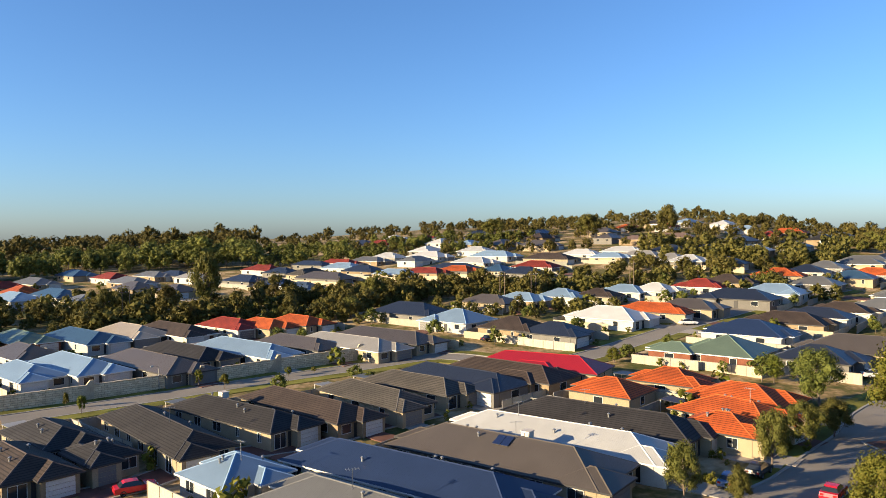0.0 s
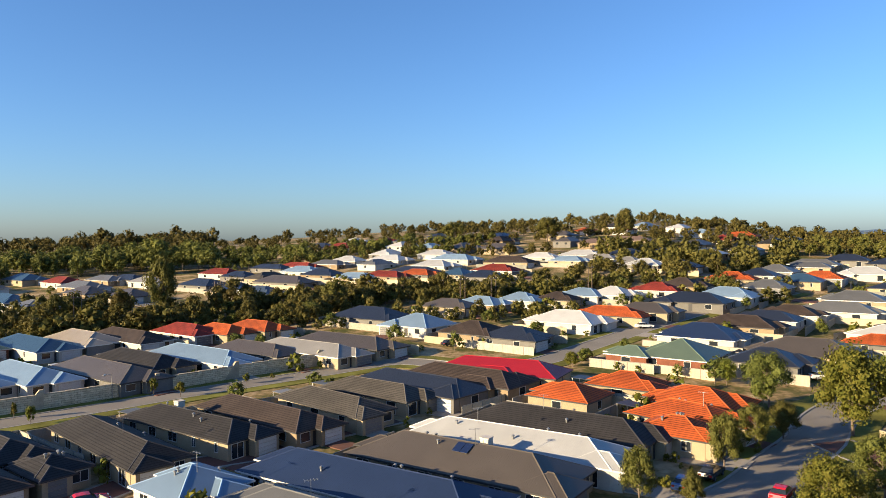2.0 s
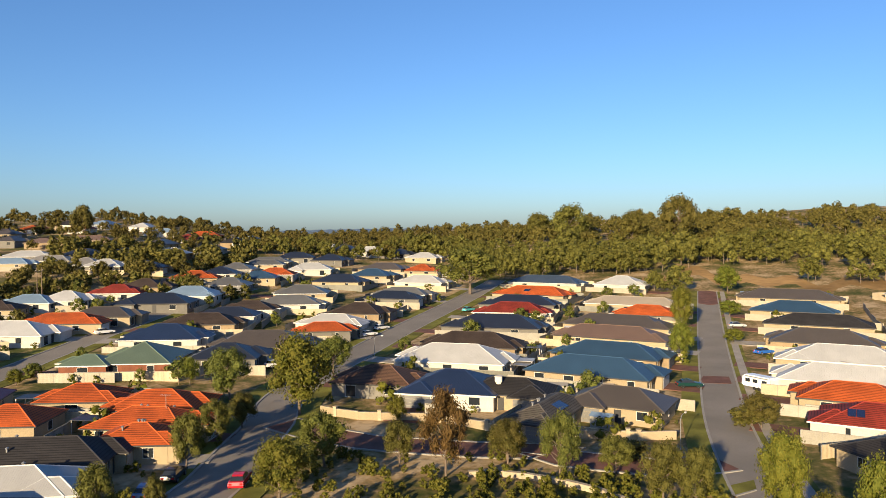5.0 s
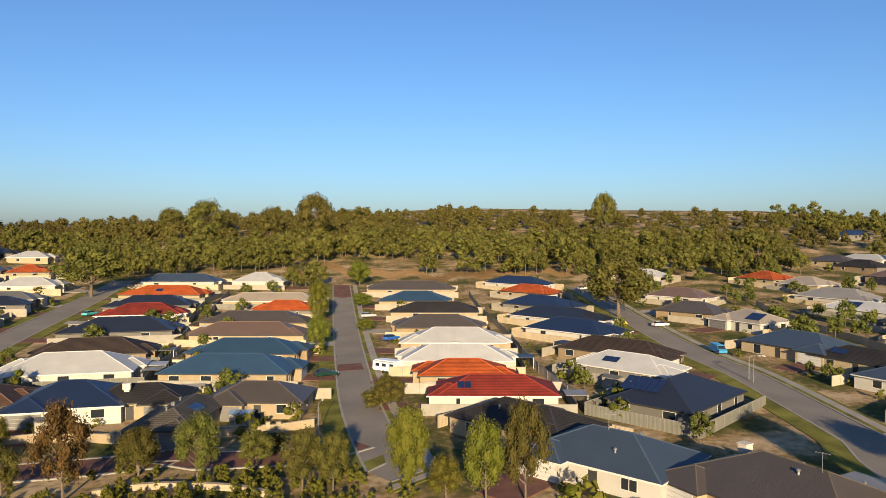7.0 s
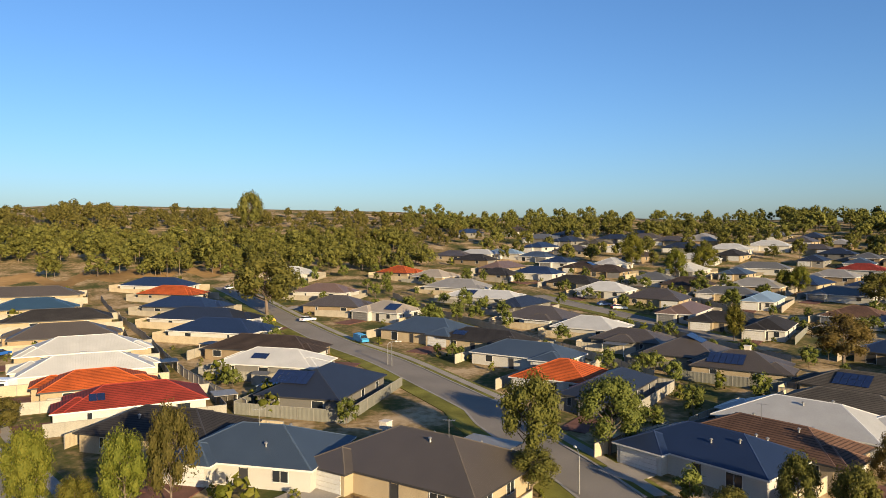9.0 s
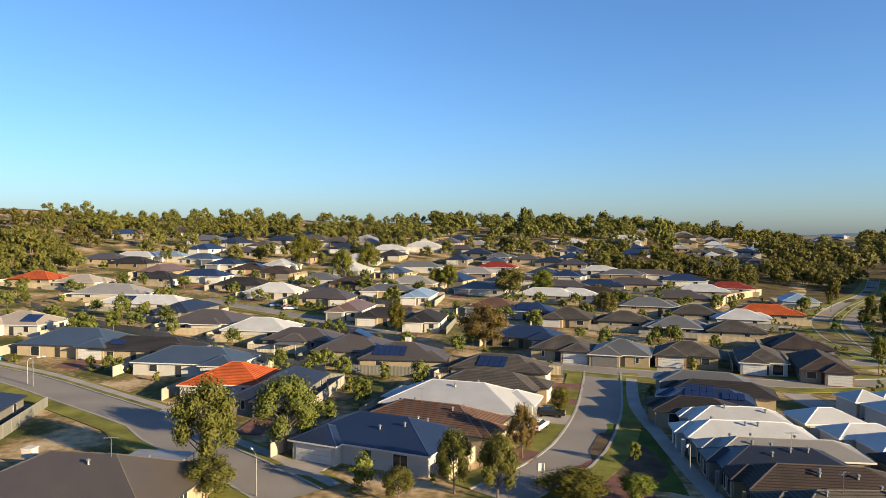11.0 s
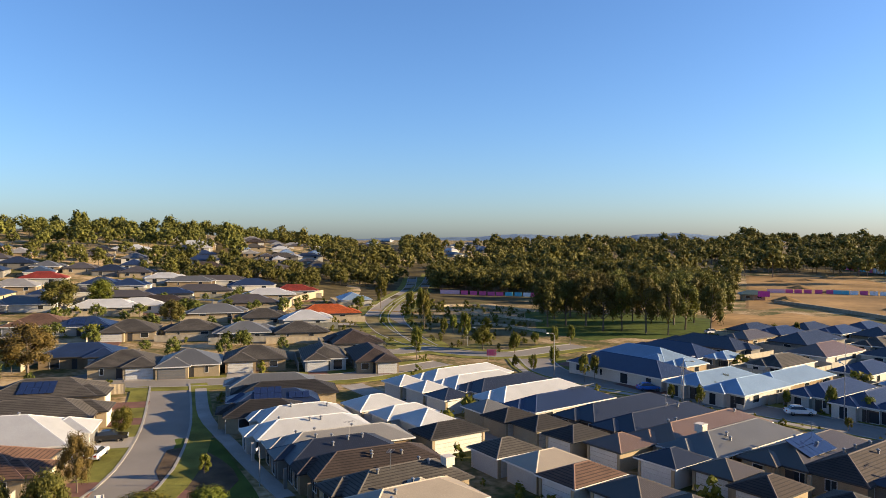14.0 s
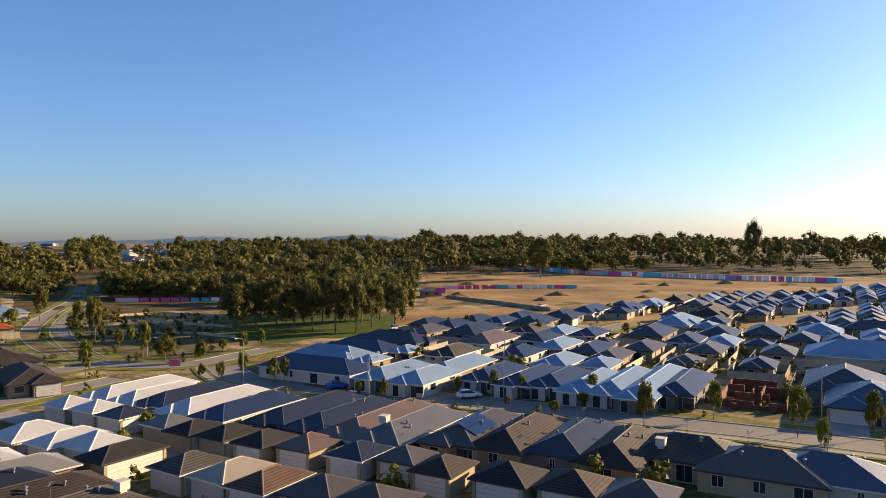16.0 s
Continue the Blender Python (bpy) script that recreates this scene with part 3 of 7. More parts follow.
def crowd(vf, mats, uvs=None, m=None):
    o = len(CROWD["v"])
    CROWD["v"] += [tuple(m @ Vector(p)) for p in vf[0]]
    for i, q in enumerate(vf[1]):
        CROWD["f"].append(tuple(k + o for k in q))
        CROWD["uv"].append(uvs[i] if uvs else [(0.1, 0.2)] * len(q))
        CROWD["mi"].append(mats[i] if isinstance(mats, list) else mats)


def far_house(x, y, rot, w, d, roof, wall, front):
    """One of the many small houses of the far streets."""
    m = pose(x, y, land(x, y), 0, 0, rot)
    rnd = random.Random(int(x * 31 + y * 17))
    ri, wi = sorted(ROOFS).index(roof) * 2, 2 * len(ROOFS) + sorted(WALLS).index(wall)
    length = w if front in (0, 2) else d
    gm = side_pose(front, w, d, rnd.choice((-1, 1)) * (length / 2 - 3.05), 0)
    for bw, bd, bm, z in ((w, d, m, EAVE), (6.0, 6.0, m @ gm @ pose(0, -1.6, 0), EAVE - 0.012)):
        crowd(slab(-bw / 2, -bd / 2, -2.0, bw / 2, bd / 2, z - 0.12), wi, None, bm)
        v, f, uvs, n = capped(*hip(bw, bd, z)[:3])
        crowd((v, f), [ri + (k in n) for k in range(len(f))], uvs, bm)
    crowd(slab(-2.4, 1.38, 0, 2.4, 1.44, 2.15), len(CROWD_MATS) - 1, None, m @ gm)
    for k in range(4):
        ln = w if k in (0, 2) else d
        for s in (-0.25, 0.25):
            if k != front:
                crowd(slab(-0.8, -0.02, 0.9, 0.8, 0.04, 2.05), len(CROWD_MATS) - 2, None, m @ side_pose(k, w, d, s * ln, 0))
    FOOT.append((x, y, rot, w / 2 + 0.5, d / 2 + 0.5))


def terrace(x, y, rot, w, d, roof, wall, front, extras=()):
    """A narrow-lot house: long hipped roof with a small front hip and a portico on piers."""
    rnd = random.Random(int(x * 31 + y * 17))
    far_off = math.hypot(x, y)
    near = far_off < 108
    th = tagged(empty("row_house", pose(x, y, land(x, y), 0, 0, rot)), f"narrow-lot house with {wall} walls and {ROOFS[roof][2]} hipped roof", "row house", "narrow-lot houses by the lane")
    fm = side_pose(front, w, d, (w if front in (0, 2) else d) * 0.18, 0)
    rf = shell(th, [(w, d, Matrix.Identity(4)), (d * 0.55, 4.0, fm @ pose(0, -0.9, 0))], roof, wall)
    FOOT.append((x, y, rot, w / 2 + 0.4, d / 2 + 0.4))
    piece("front_door", door_mesh(), th, side_pose(front, w, d, -d * 0.25, 0))
    windows(th, w, d, rnd, {front: [-d * 0.4]}, far_off, near)
    piece("window", glazed(1.2, 1.9), th, fm @ pose(0, 1.1, 0.2))
    if near:
        for s in (-1, 1):
            piece("pier", box_mesh("pier", [(-0.18, -0.18, 0, 0.18, 0.18, 2.4)], WALLS[wall]), th, fm @ pose(s * d * 0.3 - d * 0.5, 1.0, 0))
    fit_out(th, rf, extras, w, d, rnd, near)
    return th


def garage(x, y, rot, w, d, roof, wall, front):
    """A rear-lane garage with a pyramid roof, brick piers and a panel-lift door."""
    th = tagged(empty("garage", pose(x, y, land(x, y), 0, 0, rot)), f"detached lane garage with {wall} walls and {ROOFS[roof][2]} pyramid roof", "garage", "garages along the rear lane")
    shell(th, [(w, d, Matrix.Identity(4))], roof, wall)
    FOOT.append((x, y, rot, w / 2 + 0.5, d / 2 + 0.5))
    ln = w if front in (0, 2) else d
    fm = side_pose(front, w, d, 0, 0)
    piece("garage_door", garage_door_mesh(round(ln - 1.0, 1), DOORWHITE if wall == "white" else mottled_door()), th, fm)
    for s in (-1, 1):
        piece("pier", box_mesh("pier", [(-0.2, 0, 0, 0.2, 0.12, 2.4)], WALLS["cream"]), th, fm @ pose(s * (ln / 2 - 0.22), 0, 0))
    return th


_md = []


def mottled_door():
    if not _md:
        _md.append(mottled("garage door stone", (0.52, 0.49, 0.44), 0.5, 0.05, bump=0))
    return _md[0]


house(-50.3, 92.9, 138, 15.3, 7.7, "T", "cream", 3)
house(-40.3, 85.0, 138, 6.7, 6.0, "T", "cream", 3)
house(-36.7, 95.0, 132, 28.5, 7.7, "X", "cream", 3)
house(-28.6, 102.3, 141, 25.3, 7.7, "T", "cream", 3, [('cooler', 0, -17.8, 0.8, 1)])
house(-19.8, 106.9, 136, 26.0, 7.7, "Z", "buff", 3)
house(-10.0, 112.2, 132, 21.4, 7.7, "B", "cream", 3)
house(-3.4, 119.2, 138, 20.5, 7.7, "B", "cream", 3)
house(-48.7, 81.9, 138, 16.3, 7.7, "Z", "buff", 3)
house(-22.1, 77.4, 138, 8.5, 8.5, "L", "white", 1)
house(-6.7, 65.6, 142, 22.5, 8.7, "G", "cream", 1)
house(-3.1, 75.8, 143, 30.0, 9.0, "S", "white", 1)
house(7.7, 81.8, 142, 27.3, 9.8, "N", "cream", 3, [('solar', 2, -0.5, 3.7, 2), ('cooler', 0, 1.5, 2.5, 1)])
house(14.6, 88.5, 143, 27.9, 8.2, "W", "white", 3)
house(22.3, 95.5, 141, 27.6, 9.0, "T", "cream", 3)
house(27.4, 111.7, 138, 11.0, 9.0, "O", "cream", 1)
house(38.8, 117.6, 138, 11.5, 9.0, "O", "cream", 3)
house(45.6, 105.6, 138, 13.5, 9.4, "O", "cream", 3)
house(40.6, 97.0, 127, 15.0, 9.2, "O", "cream", 3)
house(36.8, 91.0, 138, 10.0, 8.0, "O", "cream", 3)
house(19.4, 132.3, 149, 25.5, 9.8, "R", "cream", 0)
house(12.5, 127.0, 137, 24.9, 9.0, "Z", "buff", 0)
house(3.9, 123.2, 135, 25.9, 8.2, "D", "grey", 2)
house(-77.5, 134.7, 138, 18.8, 9.0, "L", "white", 3)
house(-71.0, 141.1, 138, 25.9, 9.8, "L", "white", 3)
house(-56.4, 142.4, 138, 30.0, 9.8, "N", "grey", 3)
house(-53.7, 153.1, 138, 26.4, 9.0, "T", "cream", 3)
house(-41.9, 156.4, 138, 30.0, 9.3, "L", "white", 3)
house(-31.5, 161.9, 138, 22.6, 8.2, "N", "grey", 3)
house(-19.8, 160.4, 138, 30.0, 9.0, "P", "cream", 3)
house(-11.6, 166.8, 138, 29.0, 9.3, "N", "cream", 3)
house(-101.2, 174.8, 138, 21.6, 9.8, "E", "red", 3)
house(-89.3, 155.2, 138, 18.2, 10.0, "N", "white", 3)
house(-86.4, 175.4, 138, 28.2, 9.8, "U", "white", 3)
house(-77.5, 181.6, 138, 23.4, 10.7, "C", "grey", 3)
house(-67.2, 183.5, 138, 27.2, 9.8, "Z", "white", 3)
house(-54.8, 190.4, 138, 19.6, 9.8, "K", "white", 3)
house(-45.6, 189.4, 138, 17.7, 9.0, "O", "cream", 3)
house(-37.2, 193.5, 138, 18.1, 9.0, "O", "cream", 3)
house(-7.1, 204.4, 138, 23.4, 13.0, "D", "grey", 3)
house(-164.7, 285.2, 138, 17.6, 12.0, "O", "buff", 3)
house(-154.1, 262.9, 138, 24.1, 12.0, "L", "white", 3)
house(-144.0, 272.7, 138, 27.6, 12.0, "U", "white", 3)
far_house(-178.9, 357.1, 138, 23.0, 12.0, "U", "cream", 3)
house(-152.3, 337.4, 138, 21.9, 12.0, "K", "white", 3)
house(-180.2, 323.0, 138, 29.0, 12.0, "G", "cream", 3)
house(-133.4, 313.8, 138, 25.1, 12.0, "G", "buff", 3)
house(-122.2, 291.0, 138, 18.5, 12.0, "N", "buff", 3)
house(-135.1, 342.5, 138, 22.7, 9.8, "G", "buff", 3)
house(-124.9, 342.9, 138, 20.4, 9.8, "D", "grey", 3)
house(-81.3, 307.4, 138, 22.2, 12.0, "D", "grey", 3)
house(-84.7, 353.8, 138, 24.5, 12.0, "K", "white", 3)
house(-46.9, 305.3, 138, 30.0, 12.0, "N", "grey", 3)
house(-63.7, 369.4, 138, 24.9, 9.8, "D", "grey", 3)
house(-49.0, 366.7, 138, 24.4, 9.8, "K", "white", 3)
house(-43.7, 341.1, 138, 22.2, 12.0, "L", "white", 3)
house(-32.3, 321.9, 138, 19.4, 12.0, "D", "buff", 3)
house(-24.5, 376.5, 138, 18.3, 12.0, "W", "grey", 3)
house(-33.7, 367.6, 138, 21.5, 9.8, "G", "buff", 3)
house(-16.9, 301.9, 138, 20.3, 9.8, "L", "cream", 3)
house(-3.8, 299.8, 138, 20.9, 9.8, "K", "buff", 3)
house(-3.0, 366.0, 138, 22.7, 12.0, "W", "white", 3)
house(5.9, 187.7, 138, 16.0, 13.0, "L", "white", 2)
house(19.1, 174.4, 138, 14.7, 12.0, "Z", "buff", 3)
house(27.9, 165.7, 138, 14.8, 11.0, "D", "grey", 3)
house(16.3, 216.9, 138, 16.3, 9.8, "N", "cream", 3)
house(26.5, 218.5, 138, 15.2, 9.8, "L", "buff", 3)
house(39.3, 221.3, 138, 13.6, 10.7, "L", "white", 3)
house(50.2, 218.8, 138, 12.3, 9.8, "Z", "cream", 3)
house(59.8, 223.8, 138, 14.6, 9.8, "L", "white", 3)
house(68.6, 221.7, 138, 13.6, 11.1, "W", "white", 3)
house(84.0, 224.5, 138, 14.6, 11.1, "K", "white", 3)
house(95.5, 232.3, 138, 14.5, 12.0, "Z", "buff", 3)
house(119.0, 245.7, 138, 15.8, 11.5, "O", "cream", 3)
house(132.3, 252.5, 138, 14.0, 12.0, "D", "white", 2)
house(144.3, 262.0, 138, 14.8, 12.0, "G", "white", 2)
house(163.2, 271.9, 138, 17.5, 9.8, "G", "cream", 2)
house(121.7, 226.3, 138, 15.0, 11.5, "G", "grey", 2)
house(101.6, 212.4, 138, 18.1, 12.0, "L", "white", 2)
house(87.3, 204.3, 138, 21.6, 12.0, "D", "grey", 2)
house(68.4, 191.6, 138, 16.5, 9.8, "N", "cream", 3)
house(58.0, 189.4, 138, 19.4, 9.8, "O", "cream", 3)
house(44.9, 183.8, 138, 20.0, 12.5, "W", "white", 3)
house(57.3, 139.6, 138, 14.6, 14.6, "E", "red", 1)
house(47.7, 141.5, 138, 9.1, 7.0, "E", "red", 1)
house(69.8, 158.1, 138, 18.0, 13.0, "S", "white", 1)
house(84.5, 169.7, 138, 18.5, 10.6, "Z", "buff", 1)
house(94.8, 175.8, 138, 15.6, 9.8, "D", "white", 1)
house(104.6, 182.0, 138, 14.7, 10.2, "Z", "white", 1)
house(71.0, 132.2, 138, 13.7, 11.1, "D", "grey", 3)
house(83.3, 139.0, 138, 21.3, 12.9, "N", "cream", 3)
house(103.3, 144.2, 138, 13.8, 8.2, "O", "grey", 3)
house(111.3, 151.5, 120, 16.8, 9.8, "W", "white", 3)
house(127.4, 160.6, 120, 16.0, 12.0, "Z", "buff", 3)
house(153.4, 176.2, 120, 18.0, 9.8, "D", "grey", 3)
house(119.4, 184.6, 138, 19.6, 11.1, "G", "white", 1, [('solar', 0, -3.4, 0.8, 5)])
house(134.5, 200.6, 138, 17.6, 12.0, "G", "cream", 1)
house(162.1, 181.3, 120, 18.6, 9.8, "G", "buff", 3)
house(188.5, 200.0, 120, 19.3, 12.0, "W", "white", 3)
house(162.9, 217.5, 120, 19.6, 12.0, "D", "cream", 1)
house(203.1, 239.9, 120, 20.1, 12.0, "N", "cream", 3)
house(173.3, 252.6, 138, 18.8, 12.0, "W", "white", 2)
house(151.2, 244.3, 138, 16.1, 11.1, "O", "white", 2)
house(140.0, 238.0, 138, 14.8, 11.1, "U", "cream", 2)
house(201.2, 276.6, 120, 16.6, 12.0, "D", "grey", 3)
house(191.5, 291.2, 138, 18.3, 12.0, "D", "grey", 2)
house(170.1, 280.0, 138, 19.4, 9.8, "G", "buff", 2)
far_house(232.3, 321.3, 138, 13.8, 12.0, "W", "cream", 2)
far_house(235.1, 311.5, 120, 14.6, 12.0, "D", "grey", 3)
far_house(240.7, 295.6, 120, 17.1, 12.0, "W", "white", 3)
house(247.7, 281.9, 120, 17.2, 12.0, "D", "grey", 3)
house(248.1, 262.1, 120, 16.6, 12.0, "W", "cream", 3)
house(213.4, 226.4, 120, 14.4, 12.0, "O", "cream", 3)
house(184.4, 225.1, 120, 16.9, 12.0, "U", "cream", 3)
house(225.5, 220.2, 120, 14.3, 12.0, "D", "white", 3)
house(81.0, 96.2, 120, 15.0, 11.0, "Q", "grey", 1)
house(86.6, 83.3, 120, 16.6, 13.0, "S", "white", 2)
house(91.0, 75.0, 120, 14.9, 9.0, "T", "cream", 2, [('cooler', 2, 1.5, 2.6, 1)])
house(85.3, 62.7, 16, 16.3, 7.4, "B", "cream", 3, [('solar', 0, 0.8, 0.8, 3)])
house(97.3, 57.9, 106, 15.3, 9.8, "N", "cream", 2)
house(104.2, 100.5, 120, 23.3, 13.0, "W", "white", 1)
house(118.5, 108.7, 120, 22.3, 12.0, "Z", "buff", 1, [('cooler', 0, -2.3, 1.1, 1)])
house(141.5, 121.7, 120, 25.1, 13.0, "D", "grey", 1)
house(163.1, 133.4, 120, 21.0, 12.0, "K", "white", 1)
house(176.6, 141.7, 120, 23.2, 12.0, "D", "grey", 1)
house(197.0, 152.1, 106, 26.1, 12.0, "O", "cream", 1, [('solar', 2, 1.5, 0.8, 2)])
house(224.6, 167.7, 106, 29.5, 12.0, "V", "white", 1)
house(129.6, 80.0, 106, 22.5, 11.0, "U", "buff", 3)
house(113.5, 73.6, 106, 24.0, 12.0, "U", "cream", 3)
house(163.7, 99.1, 106, 26.6, 11.0, "N", "cream", 3, [('cooler', 0, -2.5, 2.1, 1)])
house(148.0, 91.5, 106, 26.5, 11.0, "M", "cream", 3)
house(183.3, 101.3, 106, 17.8, 11.0, "O", "grey", 3)
house(197.9, 114.3, 106, 30.0, 10.0, "C", "cream", 3)
house(236.2, 141.6, 106, 18.4, 14.0, "W", "white", 3)
house(237.2, 82.3, 106, 30.0, 12.0, "N", "cream", 1)
house(212.7, 72.1, 106, 20.5, 12.0, "U", "cream", 1)
house(194.4, 59.5, 106, 24.2, 11.0, "T", "cream", 1)
house(171.5, 51.9, 106, 21.9, 12.0, "N", "buff", 1)
house(154.3, 42.6, 106, 22.6, 12.0, "W", "cream", 1)
house(136.1, 37.3, 106, 22.0, 11.0, "W", "white", 1, [('cooler', 0, -0.4, 2.2, 1)])
house(123.5, 32.6, 106, 16.1, 10.0, "O", "cream", 1)
house(112.0, 24.0, 106, 19.6, 10.6, "K", "white", 1, [('solar', 2, 8.2, 0.8, 2)])
house(95.7, 16.2, 63, 19.5, 11.5, "T", "cream", 2)
house(84.9, 4.2, 65, 17.2, 12.0, "V", "white", 2)
house(260.4, 48.2, 63, 24.9, 12.0, "S", "white", 3)
house(240.1, 40.4, 63, 19.6, 11.0, "O", "cream", 3)
house(214.0, 32.5, 63, 22.3, 12.0, "S", "grey", 3)
house(192.9, 24.6, 63, 26.4, 12.0, "D", "white", 3, [('cooler', 0, 3.1, 2.0, 1)])
house(174.7, 18.4, 63, 22.5, 12.0, "S", "white", 3)
house(151.6, 6.8, 63, 24.4, 11.1, "Z", "buff", 3)
house(136.6, 4.4, 63, 19.8, 10.7, "W", "grey", 3, [('solar', 2, 1.9, 0.8, 3)])
house(116.0, -3.7, 153, 20.0, 13.9, "D", "grey", 3, [('solar', 1, 2.9, 1.8, 6)])
house(292.0, 3.8, 63, 17.5, 12.0, "W", "white", 2)
house(241.4, -7.7, 63, 19.4, 12.0, "M", "white", 1)
house(211.7, -10.4, 63, 17.9, 12.0, "N", "buff", 1)
house(77.1, -13.6, 45, 21.0, 14.0, "N", "cream", 2, [('cooler', 1, 3.6, 2.0, 1)])
house(198.8, -23.7, 45, 15.7, 12.0, "C", "white", 2, [('solar', 2, -5.9, 1.7, 4)])
house(166.8, -30.0, 45, 21.4, 13.0, "V", "cream", 2)
house(152.5, -40.3, 45, 21.4, 9.8, "T", "cream", 2, [('solar', 2, 5.5, 1.3, 3)])
house(135.5, -44.1, 45, 21.1, 10.7, "V", "white", 2)
house(116.1, -44.4, 45, 13.8, 12.0, "O", "white", 2)
house(106.8, -48.5, 135, 21.1, 9.0, "D", "grey", 1)
house(290.5, -39.4, 45, 16.3, 12.0, "O", "cream", 3)
house(277.2, -51.1, 45, 16.4, 12.0, "C", "cream", 3)
house(246.4, -54.7, 45, 23.5, 13.0, "P", "white", 3)
house(221.6, -58.0, 45, 27.5, 9.8, "W", "white", 3, [('solar', 2, 4.7, 0.8, 4)])
house(204.5, -64.2, 135, 19.3, 9.8, "D", "grey", 3)
house(180.6, -62.6, 45, 19.0, 13.0, "N", "white", 0)
house(164.1, -69.4, 45, 16.9, 11.5, "W", "white", 0)
house(147.1, -71.8, 45, 16.2, 9.8, "N", "grey", 0)
house(130.7, -76.0, 45, 15.5, 14.0, "N", "cream", 0, [('solar', 3, -0.7, 5.8, 4)])
house(117.4, -79.2, 45, 16.1, 12.0, "N", "cream", 3, [('solar', 2, 2.1, 0.8, 6), ('cooler', 0, 0.7, 4.8, 1)])
house(343.0, -73.1, 45, 18.6, 11.5, "N", "cream", 3)
house(347.4, -86.8, 45, 20.4, 9.8, "W", "white", 3)
house(346.0, -99.8, 45, 19.3, 9.8, "L", "white", 3)
house(300.4, -85.8, 135, 23.5, 12.0, "M", "buff", 1)
house(280.5, -95.2, 45, 20.2, 12.0, "S", "white", 2)
house(252.4, -100.3, 45, 19.8, 11.5, "T", "cream", 2)
house(311.8, -115.7, 45, 14.2, 12.0, "S", "white", 2)
house(294.6, -120.7, 45, 14.7, 12.0, "Z", "buff", 2, [('solar', 3, 0.7, 2.6, 4)])
house(281.2, -126.6, 45, 15.8, 12.0, "Z", "buff", 2)
house(231.0, -103.1, 45, 18.4, 12.5, "W", "white", 2)
house(210.4, -111.4, 45, 19.2, 13.0, "N", "cream", 2)
house(184.3, -106.2, 135, 21.6, 9.8, "M", "white", 1)
house(166.8, -106.8, 45, 15.6, 9.8, "T", "cream", 2)
house(156.4, -112.9, 135, 18.2, 9.8, "T", "white", 1)
house(253.9, -132.8, 45, 16.0, 12.0, "G", "white", 2)
house(239.4, -138.9, 45, 17.8, 12.0, "Z", "buff", 2)
house(215.1, -139.4, 45, 19.8, 9.8, "G", "cream", 2)
house(200.5, -142.3, 135, 21.7, 9.8, "L", "white", 1)
house(307.7, -183.2, 45, 20.0, 12.0, "W", "white", 2)
house(273.3, -192.9, 45, 23.5, 12.0, "G", "white", 2)
house(83.3, -65.9, 34, 21.1, 12.3, "W", "white", 3)
house(76.7, -56.0, 28, 18.0, 9.8, "Q", "cream", 3, [('solar', 0, -2.4, 1.7, 6)])
house(74.5, -47.0, 28, 17.5, 10.7, "S", "white", 2)
house(98.8, -88.2, 34, 17.0, 10.0, "B", "cream", 3, [('solar', 2, 0.8, 0.8, 5)])
house(88.8, -76.8, 34, 17.6, 9.2, "B", "cream", 3)
house(106.7, -114.1, 34, 13.4, 11.0, "B", "cream", 2)
house(96.2, -120.1, 34, 12.5, 11.0, "G", "cream", 2)
house(87.6, -130.5, 34, 12.9, 10.5, "B", "buff", 2)
house(76.2, -139.0, 124, 15.7, 9.0, "B", "white", 1)
house(65.9, -142.1, 124, 18.5, 9.0, "Z", "buff", 1)
house(79.7, -160.8, 124, 15.2, 11.0, "Z", "grey", 2)
house(121.9, -118.0, 34, 16.1, 10.0, "S", "buff", 2)
house(154.5, -150.3, 34, 15.2, 9.8, "S", "white", 2, [('solar', 2, 1.5, 0.8, 4)])
house(139.0, -150.2, 34, 14.3, 12.0, "B", "cream", 2)
house(126.6, -159.4, 34, 13.8, 11.0, "B", "cream", 3)
house(112.3, -162.4, 34, 13.7, 11.0, "G", "grey", 3)
house(100.0, -169.2, 34, 13.1, 11.0, "B", "cream", 3)
house(111.9, -193.6, 34, 14.1, 11.0, "W", "white", 3)
house(114.1, -210.9, 34, 20.0, 12.0, "O", "cream", 3)
house(125.4, -190.7, 214, 14.1, 11.0, "B", "cream", 1)
house(144.2, -193.3, 34, 17.1, 11.0, "G", "buff", 3)
house(153.1, -222.7, 34, 20.6, 12.0, "N", "buff", 3)
house(175.9, -204.5, 34, 18.5, 9.8, "Z", "cream", 3)
house(180.6, -183.9, 34, 21.4, 10.7, "W", "cream", 3)
house(176.0, -194.0, 34, 15.4, 9.8, "W", "white", 3)
house(165.8, -146.2, 34, 16.0, 12.0, "Q", "white", 2)
house(204.8, -175.0, 34, 20.4, 12.0, "G", "white", 2)
house(196.8, -209.0, 34, 20.9, 9.8, "N", "cream", 3)
house(161.8, -250.6, 34, 19.2, 11.0, "W", "buff", 3)
house(162.6, -271.9, 34, 18.2, 11.0, "K", "white", 3)
house(128.5, -259.3, 124, 17.1, 11.0, "L", "white", 2)
house(206.5, -277.1, 34, 26.3, 9.8, "N", "white", 3)
house(188.2, -242.0, 34, 23.0, 11.1, "N", "cream", 3)
house(192.0, -225.4, 34, 19.2, 9.8, "S", "grey", 3)
house(246.3, -270.4, 34, 14.5, 12.0, "N", "cream", 3)
house(257.7, -266.3, 34, 15.8, 12.0, "D", "grey", 3)
house(270.8, -261.5, 34, 14.4, 12.0, "N", "cream", 3)
house(283.3, -254.0, 34, 12.9, 12.0, "G", "buff", 3)
far_house(297.8, -250.6, 34, 14.2, 12.0, "D", "grey", 3)
house(256.3, -227.8, 34, 17.9, 12.0, "K", "white", 3)
